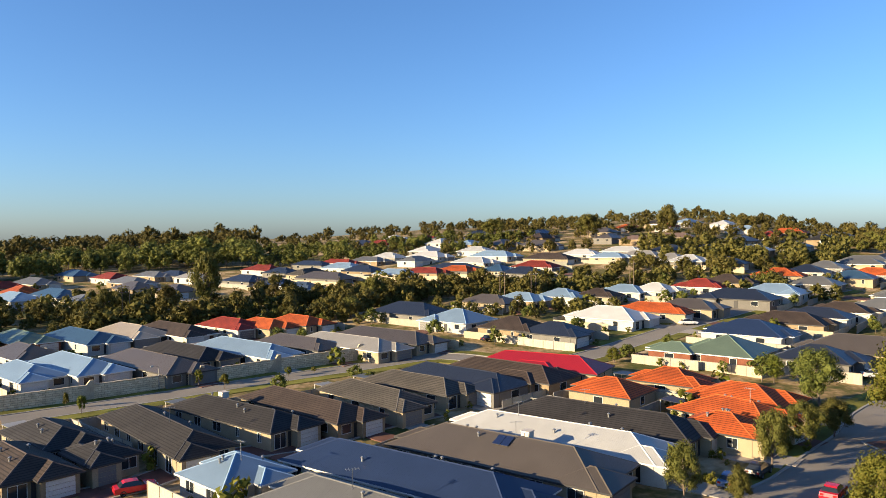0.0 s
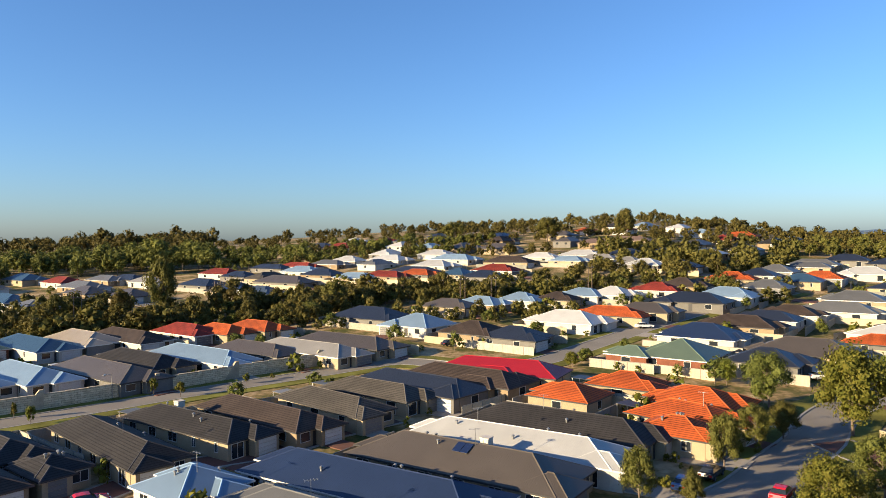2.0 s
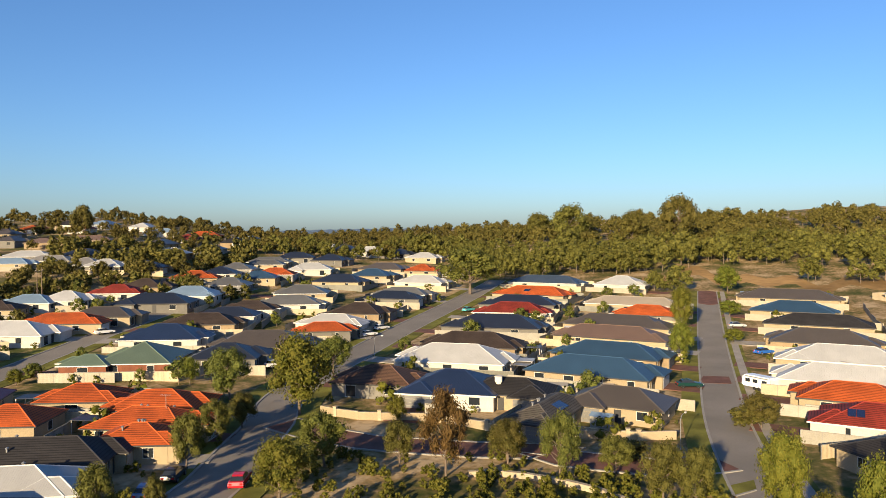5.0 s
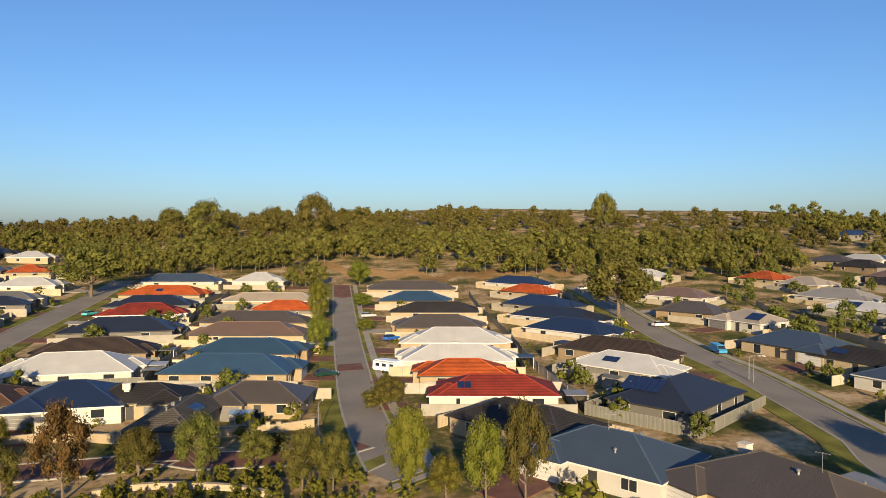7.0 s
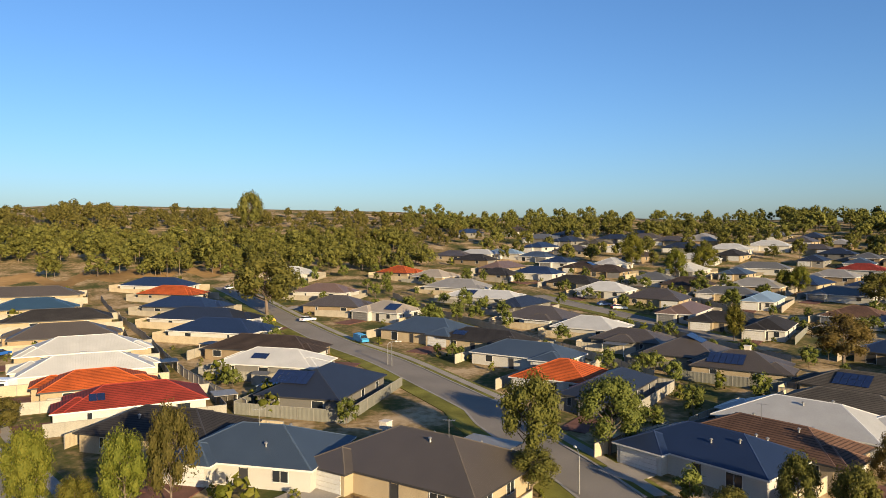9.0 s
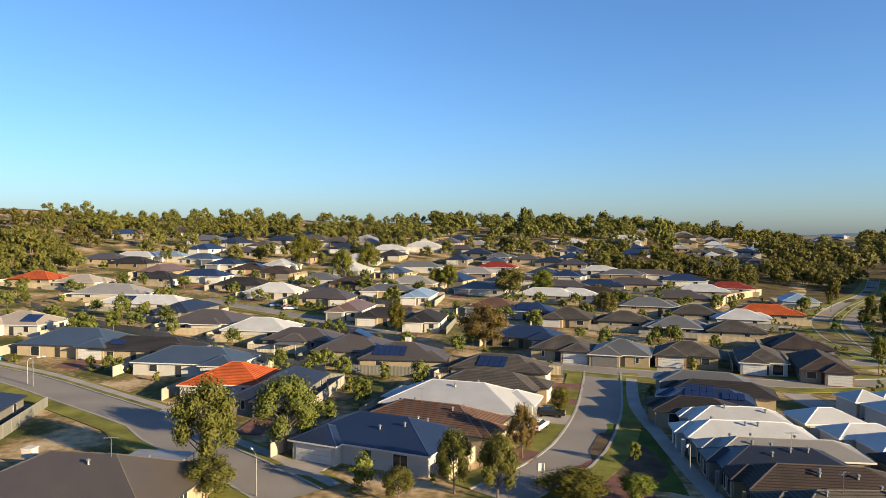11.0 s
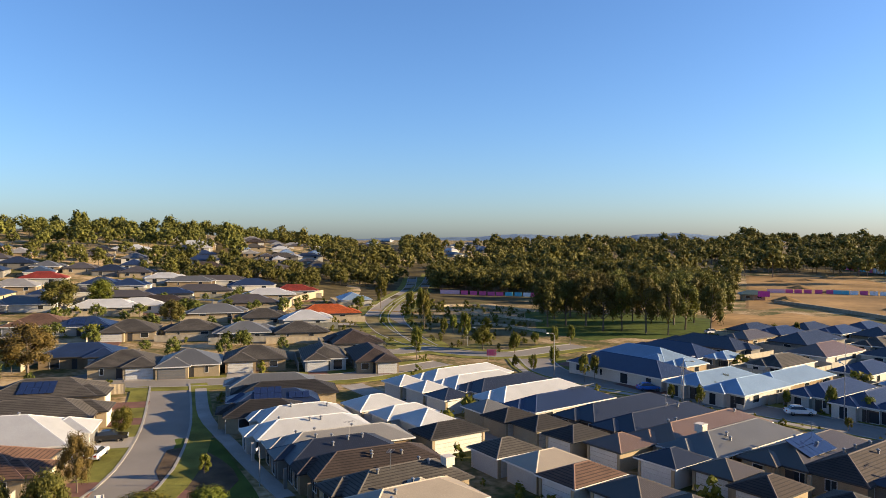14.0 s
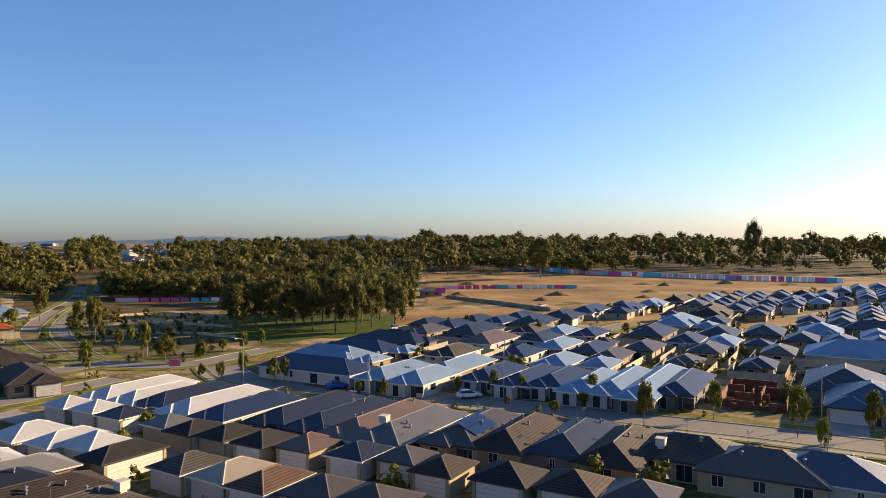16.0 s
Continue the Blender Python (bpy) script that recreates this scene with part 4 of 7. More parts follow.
house(225.3, -264.7, 34, 16.8, 9.8, "W", "white", 3)
house(229.6, -231.8, 34, 14.9, 12.0, "S", "white", 3)
house(218.5, -235.3, 34, 14.3, 12.0, "S", "white", 3)
house(244.5, -204.7, 34, 17.7, 12.0, "P", "buff", 2)
terrace(69.2, -108.5, 34, 13.9, 6.6, "G", "white", 1)
terrace(63.4, -103.8, 34, 15.4, 6.6, "X", "cream", 1)
terrace(61.7, -97.5, 34, 12.4, 6.6, "S", "white", 1, [('solar', 2, 1.3, 2.1, 4), ('solar', 2, -3.9, 1.1, 3)])
terrace(59.4, -90.8, 34, 11.0, 6.6, "X", "cream", 1)
terrace(53.2, -90.7, 45, 12.4, 5.9, "W", "white", 1)
terrace(48.2, -84.7, 45, 15.0, 6.1, "W", "white", 1)
terrace(41.6, -81.3, 45, 16.4, 5.9, "P", "buff", 1)
terrace(40.0, -77.1, 45, 13.1, 6.6, "D", "grey", 1)
terrace(34.3, -74.4, 45, 15.1, 6.6, "Z", "buff", 1)
terrace(29.0, -69.7, 52, 13.6, 6.6, "B", "cream", 1, [('cooler', 3, 1.5, 0.8, 1)])
terrace(25.6, -64.7, 52, 13.0, 6.6, "C", "cream", 0)
garage(47.9, -117.5, 55, 5.1, 5.1, "W", "white", 2)
garage(42.4, -114.2, 55, 5.1, 5.1, "W", "white", 2)
garage(37.0, -109.8, 55, 5.1, 5.1, "D", "white", 2)
garage(28.8, -104.1, 52, 5.1, 4.9, "G", "cream", 2)
garage(24.3, -100.3, 52, 5.8, 4.9, "X", "cream", 2)
garage(19.2, -97.6, 52, 6.1, 4.9, "X", "cream", 2)
garage(13.9, -94.0, 55, 6.1, 4.9, "X", "cream", 1)
garage(8.0, -91.5, 55, 6.1, 5.3, "M", "cream", 1)
garage(1.6, -87.2, 55, 6.0, 5.1, "D", "white", 1)
garage(-4.1, -84.9, 55, 5.1, 4.9, "N", "cream", 1)
garage(-8.2, -80.5, 55, 6.0, 4.9, "Z", "cream", 1)
garage(-15.1, -76.8, 55, 6.0, 6.0, "X", "cream", 1)
garage(-21.5, -73.4, 55, 6.0, 6.0, "Z", "cream", 1)
garage(-27.5, -69.7, 55, 6.0, 6.0, "N", "cream", 1)
terrace(40.3, -128.1, 55, 18.2, 6.6, "W", "white", 1)
terrace(35.6, -122.9, 55, 15.7, 6.6, "W", "white", 1)
terrace(30.2, -122.1, 55, 17.0, 6.6, "D", "white", 1)
terrace(24.6, -117.5, 55, 18.5, 6.6, "W", "white", 1)
terrace(19.1, -112.5, 55, 17.0, 6.6, "S", "white", 1, [('solar', 0, 5.3, 2.1, 5)])
terrace(9.4, -110.6, 55, 19.7, 6.6, "D", "grey", 1)
terrace(3.7, -106.2, 55, 19.1, 6.6, "D", "grey", 1)
terrace(-1.8, -102.5, 55, 21.0, 7.4, "M", "white", 1)
terrace(-5.6, -98.7, 55, 18.6, 7.4, "G", "buff", 1, [('cooler', 0, -5.2, 2.5, 1)])
terrace(-14.4, -96.4, 55, 17.0, 7.4, "N", "cream", 1, [('solar', 2, 2.6, 2.5, 6)])
terrace(-19.8, -93.1, 55, 17.4, 7.4, "Z", "buff", 3)
terrace(-26.2, -89.8, 55, 16.3, 7.4, "D", "grey", 3)
terrace(-31.1, -85.5, 55, 16.4, 7.4, "Z", "buff", 3)
terrace(-38.7, -82.8, 325, 13.1, 9.0, "B", "cream", 0, [('cooler', 2, 3.0, 0.8, 1)])
terrace(-44.3, -76.5, 325, 12.8, 9.0, "N", "cream", 0)
terrace(-50.4, -74.0, 145, 12.2, 9.0, "V", "white", 2)
house(11.4, -147.0, 145, 24.7, 10.0, "S", "white", 3)
house(9.3, -162.6, 145, 19.3, 10.0, "L", "white", 0)
house(2.8, -171.7, 145, 19.1, 10.0, "S", "white", 3)
house(-5.1, -186.0, 325, 20.5, 10.0, "D", "grey", 1)
terrace(0.4, -155.2, 55, 6.9, 4.9, "L", "buff", 1)
terrace(-7.6, -167.2, 55, 6.5, 4.9, "L", "cream", 1)
house(-28.7, -202.2, 55, 20.5, 10.0, "D", "grey", 3)
house(-50.4, -221.6, 55, 18.9, 10.0, "D", "buff", 2)
house(-63.3, -236.2, 55, 17.3, 10.0, "D", "grey", 2)
terrace(-78.8, -255.5, 55, 21.9, 8.6, "S", "white", 2)
terrace(-95.4, -261.7, 55, 20.0, 8.6, "S", "white", 2)
terrace(-110.4, -276.3, 55, 18.4, 9.0, "L", "grey", 2)
terrace(-129.2, -294.6, 55, 22.7, 9.0, "Z", "white", 1)
house(-94.7, -215.3, 55, 24.0, 11.0, "L", "white", 0)
house(-117.5, -239.6, 55, 25.8, 11.0, "Z", "buff", 0)
house(-76.9, -191.6, 55, 20.1, 10.0, "D", "buff", 0)
house(-94.7, -188.1, 55, 16.4, 9.6, "D", "grey", 3)
house(-108.6, -189.3, 55, 17.1, 9.6, "D", "grey", 3)
house(-124.1, -187.9, 55, 15.6, 11.0, "L", "buff", 3)
house(-143.1, -192.0, 325, 17.1, 10.0, "D", "buff", 1)
terrace(-29.6, -182.8, 55, 17.0, 9.0, "M", "white", 3)
terrace(-33.4, -160.4, 55, 12.1, 7.0, "S", "white", 1)
terrace(-45.2, -171.7, 55, 14.3, 7.0, "L", "grey", 3)
terrace(-51.8, -165.4, 55, 13.3, 6.2, "S", "grey", 3)
terrace(-53.0, -154.6, 55, 12.8, 6.2, "N", "buff", 1)
terrace(-64.4, -165.3, 55, 12.6, 7.0, "N", "cream", 3)
terrace(-78.0, -160.4, 55, 12.7, 7.0, "N", "cream", 0)
terrace(-92.8, -155.5, 55, 11.0, 6.5, "N", "cream", 3)
terrace(-66.0, -145.5, 55, 8.7, 6.0, "N", "cream", 1)
terrace(-79.4, -140.2, 55, 9.0, 6.0, "D", "grey", 1)
terrace(-17.5, -145.3, 55, 19.6, 7.1, "L", "buff", 1)
terrace(-23.5, -136.6, 55, 16.4, 6.6, "S", "white", 1)
terrace(-29.7, -132.2, 55, 18.0, 6.6, "S", "white", 1)
terrace(-34.8, -129.9, 55, 16.8, 6.6, "S", "white", 1)
terrace(-39.7, -126.1, 55, 19.2, 6.6, "L", "white", 1)
terrace(-45.5, -125.6, 55, 23.3, 6.6, "L", "white", 1)
terrace(-50.8, -124.4, 55, 30.0, 6.6, "L", "grey", 1)
terrace(-55.6, -122.8, 55, 21.2, 6.6, "S", "grey", 1)
house(-109.4, -150.1, 325, 24.1, 14.0, "L", "white", 0)
house(-85.0, -121.2, 55, 19.5, 13.0, "D", "grey", 1)
house(-79.9, -107.3, 55, 16.3, 13.0, "U", "cream", 1)
terrace(-143.4, -266.3, 55, 17.0, 9.0, "D", "buff", 2)
terrace(-160.0, -276.7, 55, 21.6, 7.4, "D", "grey", 2)
terrace(-175.5, -285.2, 55, 22.5, 7.4, "S", "white", 2)
terrace(-192.1, -300.2, 55, 21.1, 7.4, "S", "cream", 2)
terrace(-203.6, -304.8, 55, 28.5, 7.4, "D", "grey", 1)
terrace(-233.6, -338.0, 55, 30.0, 7.4, "S", "white", 1)
terrace(-250.5, -349.1, 55, 30.0, 7.4, "S", "white", 1)
terrace(-264.7, -353.4, 55, 21.0, 8.3, "V", "white", 1)
terrace(-4.5, -140.5, 55, 17.5, 6.6, "L", "white", 1)
terrace(-9.9, -134.4, 55, 14.7, 7.4, "L", "white", 1)
garage(45.7, -100.3, 52, 7.9, 6.0, "W", "white", 2)
garage(39.4, -96.9, 52, 8.3, 4.9, "W", "white", 2)
garage(35.1, -94.5, 142, 6.5, 6.0, "W", "white", 1)
garage(30.3, -90.0, 52, 8.4, 4.9, "X", "cream", 2)
garage(21.1, -84.6, 52, 6.5, 5.3, "B", "white", 2)
garage(15.4, -81.4, 52, 7.5, 5.2, "C", "white", 2)
garage(10.9, -77.8, 55, 7.5, 5.2, "Q", "white", 1)
garage(4.8, -74.4, 145, 6.5, 6.4, "N", "cream", 0)
garage(-0.4, -70.9, 145, 6.6, 6.4, "N", "cream", 0)


ROWS_AZ, ROWS_END = (183, 190, 195, 203, 210, 219), (222, 240, 262, 330, 380, 425)


def near_road(x, y, gap=1.0):
    for line, wd in ROADS:
        for q in line:
            if abs(q.x - x) < wd and abs(q.y - y) < wd and math.hypot(q.x - x, q.y - y) < wd / 2 + gap:
                return True
    return False


def in_house(x, y, gap=0.0, but=None):
    for k, (hx, hy, rot, a, b) in enumerate(FOOT):
        if k == but or abs(hx - x) > 20 or abs(hy - y) > 20:
            continue
        r = radians(rot)
        dx, dy = x - hx, y - hy
        if abs(dx * math.cos(r) + dy * math.sin(r)) < a + gap and abs(-dx * math.sin(r) + dy * math.cos(r)) < b + gap:
            return True
    return False


def crowded(x, y, rot, a, b):
    """Whether a plan of half sizes a by b would touch a house or a street."""
    m = pose(x, y, 0, 0, 0, rot)
    for i in (-1, -0.5, 0, 0.5, 1):
        for j in (-1, 0, 1):
            p = m @ Vector((i * a, j * b, 0))
            if in_house(p.x, p.y, 0.5) or near_road(p.x, p.y, 1.5):
                return True
    return False


def filled_rows():
    """The close rows of small-lot houses between the park and the bare sand."""
    rnd = random.Random(14)
    c, sn = math.cos(radians(55)), math.sin(radians(55))
    for row in range(-20, 21):
        for col in range(-30, 31):
            u, v = row * 15.5, col * 8.6
            x, y = -100 + u * c - v * sn, -220 + u * sn + v * c
            az, r = bearing(x, y), math.hypot(x, y)
            if not 183 < az < 219 or not 150 < r < float(np.interp(az, ROWS_AZ, ROWS_END)):
                continue
            for w, d in ((13.0, 7.2), (9.0, 6.4), (5.6, 5.4)):
                if not crowded(x, y, 55, w / 2, d / 2):
                    tone = rnd.choice("SSSDDLLNBV")
                    (terrace if d > 6 else garage)(x, y, 55, w, d, tone, rnd.choice(("white", "cream", "buff")), rnd.choice((1, 3)))
                    break


filled_rows()
house(18.1, 327.7, 138, 20.1, 12.0, "W", "white", 3)
house(8.4, 310.6, 138, 23.3, 9.8, "D", "cream", 3)
house(29.1, 350.2, 138, 25.1, 12.0, "L", "white", 3)
house(35.0, 280.5, 138, 17.0, 12.0, "D", "grey", 3)
house(25.8, 291.8, 138, 13.0, 12.0, "U", "cream", 3)
house(42.6, 298.1, 138, 19.9, 12.0, "K", "white", 3)
house(52.5, 325.7, 138, 23.8, 12.0, "Z", "cream", 3)
house(68.8, 333.6, 138, 17.7, 11.1, "W", "white", 3)
house(77.2, 314.4, 138, 17.1, 9.8, "L", "cream", 3)
house(88.2, 332.8, 138, 20.2, 11.1, "W", "grey", 3)
house(90.9, 313.2, 138, 18.5, 9.8, "P", "cream", 3)
house(106.6, 323.2, 138, 16.4, 12.0, "D", "grey", 3)
house(101.5, 283.8, 138, 15.2, 12.0, "W", "grey", 3)
house(97.3, 292.8, 138, 14.2, 12.0, "P", "white", 3)
house(21.9, 376.9, 138, 19.3, 12.0, "W", "white", 3)
house(9.7, 299.1, 138, 17.7, 9.8, "O", "grey", 3)
house(113.6, 276.3, 138, 14.0, 12.0, "D", "buff", 3)
far_house(109.0, 375.3, 138, 21.4, 9.8, "M", "buff", 3)
far_house(125.5, 374.0, 138, 21.3, 9.8, "M", "cream", 3)
house(133.2, 323.9, 318, 14.7, 9.8, "M", "buff", 1)
house(141.7, 316.3, 318, 16.1, 12.0, "W", "buff", 0)
house(121.0, 320.4, 318, 14.7, 9.8, "D", "grey", 1)
far_house(387.9, -197.9, 45, 18.1, 12.0, "N", "cream", 2)
far_house(387.2, -178.3, 45, 18.9, 12.0, "D", "grey", 2)
far_house(369.2, -203.8, 45, 17.9, 12.0, "N", "cream", 2)
far_house(363.5, -219.2, 45, 18.1, 12.0, "P", "buff", 2)
far_house(329.7, -214.1, 45, 20.0, 12.0, "W", "white", 2)
far_house(342.6, -196.4, 45, 19.9, 12.0, "D", "grey", 2)
far_house(333.6, -239.8, 45, 20.1, 12.0, "W", "white", 2)
far_house(352.0, -168.9, 45, 18.3, 12.0, "W", "white", 2)
far_house(315.4, -251.2, 34, 18.1, 9.8, "N", "cream", 2)
house(210.8, -263.7, 34, 19.7, 9.8, "G", "buff", 3)
far_house(316.3, -341.9, 34, 20.4, 12.0, "W", "grey", 3)
far_house(320.6, -407.5, 34, 22.5, 12.0, "W", "cream", 3)
far_house(304.5, -386.8, 34, 17.1, 10.0, "W", "white", 3)
far_house(286.3, -421.5, 124, 20.9, 9.6, "P", "buff", 2)
terrace(275.7, -424.6, 124, 21.1, 8.2, "N", "cream", 1)
terrace(262.7, -419.0, 124, 20.8, 8.2, "W", "cream", 2)
far_house(306.2, -500.2, 124, 28.3, 10.0, "L", "white", 1)
far_house(280.4, -469.3, 124, 25.0, 10.0, "W", "white", 1)
far_house(256.3, -445.1, 124, 22.8, 10.0, "N", "cream", 1)
far_house(307.7, -548.0, 124, 30.0, 10.0, "L", "white", 1)
far_house(250.0, -376.4, 124, 18.1, 10.0, "N", "cream", 2)
far_house(309.6, -445.8, 124, 22.8, 10.0, "L", "buff", 1)
far_house(304.4, -372.2, 34, 17.5, 10.0, "D", "grey", 3)
far_house(410.3, -895.4, 34, 21.8, 10.0, "L", "white", 2)
far_house(504.1, -1155.6, 145, 30.0, 10.0, "W", "grey", 1)
far_house(372.1, -963.8, 55, 26.5, 10.0, "L", "cream", 1)
far_house(226.8, -358.4, 40, 14.1, 11.0, "N", "cream", 3)
far_house(210.7, -333.7, 40, 19.9, 13.0, "N", "cream", 3)
far_house(242.3, -343.4, 130, 16.5, 12.0, "P", "grey", 2)
house(186.4, -275.2, 40, 19.4, 13.0, "S", "white", 3)
far_house(276.4, -356.9, 40, 14.2, 11.0, "S", "white", 3)
far_house(257.1, -332.2, 40, 16.5, 12.0, "S", "white", 3)
far_house(238.1, -310.3, 40, 18.3, 11.0, "Z", "buff", 3)
far_house(283.1, -309.5, 130, 17.0, 13.0, "G", "white", 2)
far_house(265.0, -288.7, 130, 17.7, 11.0, "S", "white", 2)
far_house(316.8, -320.1, 130, 19.7, 13.0, "T", "cream", 2)
far_house(298.6, -297.1, 40, 15.9, 11.0, "N", "cream", 3)
house(219.6, -207.4, 130, 16.9, 11.0, "T", "white", 2)
far_house(331.7, -309.8, 130, 16.2, 11.0, "P", "buff", 2)
house(271.9, -239.9, 130, 16.4, 11.0, "V", "white", 2)
far_house(326.4, -276.4, 130, 18.1, 11.0, "P", "buff", 2)
house(286.0, -228.5, 130, 18.5, 11.0, "D", "grey", 1)
house(229.9, -160.2, 40, 19.5, 13.0, "P", "buff", 2)
far_house(359.4, -286.7, 130, 19.7, 13.0, "D", "buff", 2)
far_house(340.6, -264.9, 130, 18.9, 13.0, "N", "cream", 1)
house(261.9, -173.7, 130, 14.4, 11.0, "V", "cream", 1)
far_house(373.6, -275.0, 130, 14.7, 11.0, "G", "cream", 1)
house(313.6, -205.2, 130, 17.2, 13.0, "T", "cream", 1)
house(277.2, -160.7, 130, 19.9, 13.0, "W", "white", 1)
far_house(378.4, -229.0, 130, 18.3, 12.0, "P", "white", 1)
house(324.0, -160.7, 130, 17.7, 13.0, "Z", "buff", 1)
house(301.9, -137.6, 130, 17.2, 13.0, "W", "white", 1)
house(279.3, -78.1, 40, 14.5, 11.0, "T", "cream", 3)
far_house(408.1, -205.4, 40, 18.1, 11.0, "D", "grey", 2)
far_house(369.3, -158.9, 130, 15.7, 12.0, "B", "cream", 1)
house(350.3, -138.8, 40, 19.4, 12.0, "N", "cream", 2)
house(332.3, -112.6, 40, 17.9, 11.0, "V", "white", 2)
far_house(383.9, -148.5, 130, 20.2, 13.0, "D", "grey", 1)
far_house(364.4, -125.3, 130, 18.0, 11.0, "S", "white", 1)
house(327.0, -80.5, 40, 18.7, 12.0, "T", "buff", 3)
far_house(416.0, -160.9, 40, 15.6, 12.0, "D", "grey", 2)
far_house(398.2, -137.8, 40, 19.5, 12.0, "G", "grey", 2)
far_house(444.7, -135.8, 130, 20.8, 13.0, "Z", "white", 1)
far_house(439.7, -103.0, 130, 18.1, 11.0, "S", "grey", 1)
far_house(219.5, 385.6, 228, 18.0, 11.0, "L", "white", 1)
far_house(195.6, 357.3, 228, 16.8, 12.0, "T", "buff", 1)
house(168.1, 330.8, 228, 17.1, 12.0, "V", "white", 1)
far_house(198.8, 399.5, 138, 19.5, 12.0, "O", "cream", 2)
far_house(177.5, 374.4, 228, 18.1, 12.0, "K", "buff", 1)
far_house(151.4, 349.4, 228, 19.5, 12.0, "N", "cream", 1)
far_house(181.0, 417.5, 138, 17.2, 11.0, "L", "white", 2)
far_house(187.9, 461.0, 228, 18.7, 13.0, "W", "white", 1)
far_house(169.6, 475.8, 228, 19.3, 12.0, "L", "white", 1)
far_house(147.1, 449.7, 228, 14.4, 11.0, "K", "white", 1)
far_house(97.2, 395.7, 228, 17.2, 11.0, "N", "grey", 2)
far_house(152.3, 490.4, 228, 14.9, 11.0, "T", "cream", 1)
far_house(126.9, 465.7, 228, 18.5, 11.0, "O", "cream", 1)
far_house(104.4, 440.1, 138, 16.2, 13.0, "N", "cream", 3)
far_house(56.0, 384.1, 138, 20.3, 13.0, "N", "cream", 3)
far_house(112.1, 480.8, 228, 17.3, 11.0, "D", "grey", 1)
far_house(63.8, 428.5, 228, 17.1, 13.0, "Z", "buff", 2)
far_house(38.3, 401.5, 228, 18.4, 13.0, "N", "cream", 2)
house(-9.4, 349.3, 228, 17.2, 11.0, "G", "white", 2)
far_house(70.3, 470.8, 228, 18.7, 11.0, "S", "white", 2)
far_house(20.3, 416.7, 228, 14.9, 11.0, "L", "buff", 2)
far_house(-4.0, 389.7, 228, 16.9, 13.0, "W", "grey", 2)
far_house(52.2, 486.4, 138, 16.2, 13.0, "N", "cream", 3)
far_house(26.7, 459.9, 228, 18.9, 11.0, "S", "white", 2)
far_house(4.3, 434.2, 228, 16.7, 13.0, "W", "white", 2)
far_house(31.2, 503.7, 228, 17.7, 11.0, "D", "grey", 2)
far_house(7.1, 477.6, 138, 14.4, 11.0, "D", "grey", 3)
far_house(-7.0, 491.1, 228, 14.6, 11.0, "K", "white", 2)
far_house(-34.7, 465.5, 138, 19.7, 13.0, "K", "buff", 3)
far_house(-28.5, 506.9, 138, 16.0, 13.0, "W", "white", 3)
far_house(-49.1, 481.3, 138, 19.4, 13.0, "D", "grey", 3)
house(-51.0, 273.5, 138, 17.0, 11.0, "V", "white", 3)
house(-63.2, 287.8, 138, 17.4, 12.0, "S", "white", 3)
house(-57.2, 323.8, 228, 18.9, 12.0, "B", "cream", 2)
house(-100.2, 277.0, 138, 15.8, 12.0, "N", "cream", 3)
house(-123.5, 251.0, 138, 14.3, 11.0, "G", "buff", 3)
house(-72.4, 337.2, 138, 18.1, 11.0, "D", "grey", 3)
house(-160.6, 239.2, 138, 14.3, 11.0, "N", "cream", 3)
house(-110.9, 327.2, 138, 17.0, 11.0, "P", "white", 3)
house(-193.0, 266.3, 228, 16.7, 13.0, "T", "cream", 2)
house(-182.9, 304.9, 228, 15.1, 12.0, "K", "cream", 2)
house(215.2, -190.7, 124, 19.5, 12.0, "S", "white", 1)
house(231.4, -183.3, 124, 19.0, 12.0, "S", "cream", 1)
far_house(368.9, -442.5, 124, 18.1, 11.0, "S", "white", 1)
far_house(367.7, -658.9, 124, 18.3, 11.0, "W", "grey", 1)
far_house(354.3, -638.2, 34, 15.4, 12.0, "W", "white", 2)
far_house(336.4, -613.8, 124, 16.7, 12.0, "N", "cream", 1)
far_house(388.7, -648.6, 34, 19.8, 12.0, "P", "white", 2)
far_house(372.2, -625.1, 34, 15.1, 11.0, "N", "cream", 2)
far_house(288.8, -504.2, 34, 19.6, 12.0, "D", "white", 3)
far_house(239.4, -430.5, 124, 16.7, 12.0, "B", "buff", 2)
far_house(224.4, -408.3, 34, 18.6, 11.0, "D", "buff", 3)
far_house(405.8, -636.9, 34, 14.9, 11.0, "N", "cream", 2)
far_house(371.4, -590.7, 124, 19.8, 13.0, "P", "cream", 1)
far_house(338.9, -541.4, 124, 16.5, 11.0, "D", "grey", 1)
far_house(322.5, -517.9, 34, 15.6, 12.0, "W", "white", 2)
far_house(276.2, -445.4, 34, 19.4, 13.0, "B", "grey", 3)
far_house(241.6, -395.9, 124, 19.3, 12.0, "T", "cream", 2)
far_house(423.3, -625.5, 34, 17.0, 13.0, "P", "cream", 2)
far_house(389.7, -575.6, 34, 15.9, 11.0, "N", "grey", 2)
far_house(374.6, -554.5, 124, 20.8, 13.0, "N", "white", 1)
far_house(355.9, -530.7, 34, 15.9, 12.0, "Z", "buff", 2)
far_house(324.5, -481.2, 34, 16.1, 12.0, "B", "cream", 3)
far_house(443.7, -960.1, 34, 15.0, 11.0, "S", "white", 2)
far_house(425.3, -929.1, 124, 16.2, 13.0, "G", "white", 1)
far_house(384.4, -868.6, 34, 15.2, 12.0, "Z", "buff", 2)
far_house(424.6, -885.9, 34, 18.1, 13.0, "T", "cream", 2)
far_house(405.7, -857.4, 124, 16.1, 11.0, "N", "cream", 1)
far_house(384.9, -825.7, 34, 16.0, 11.0, "T", "cream", 2)
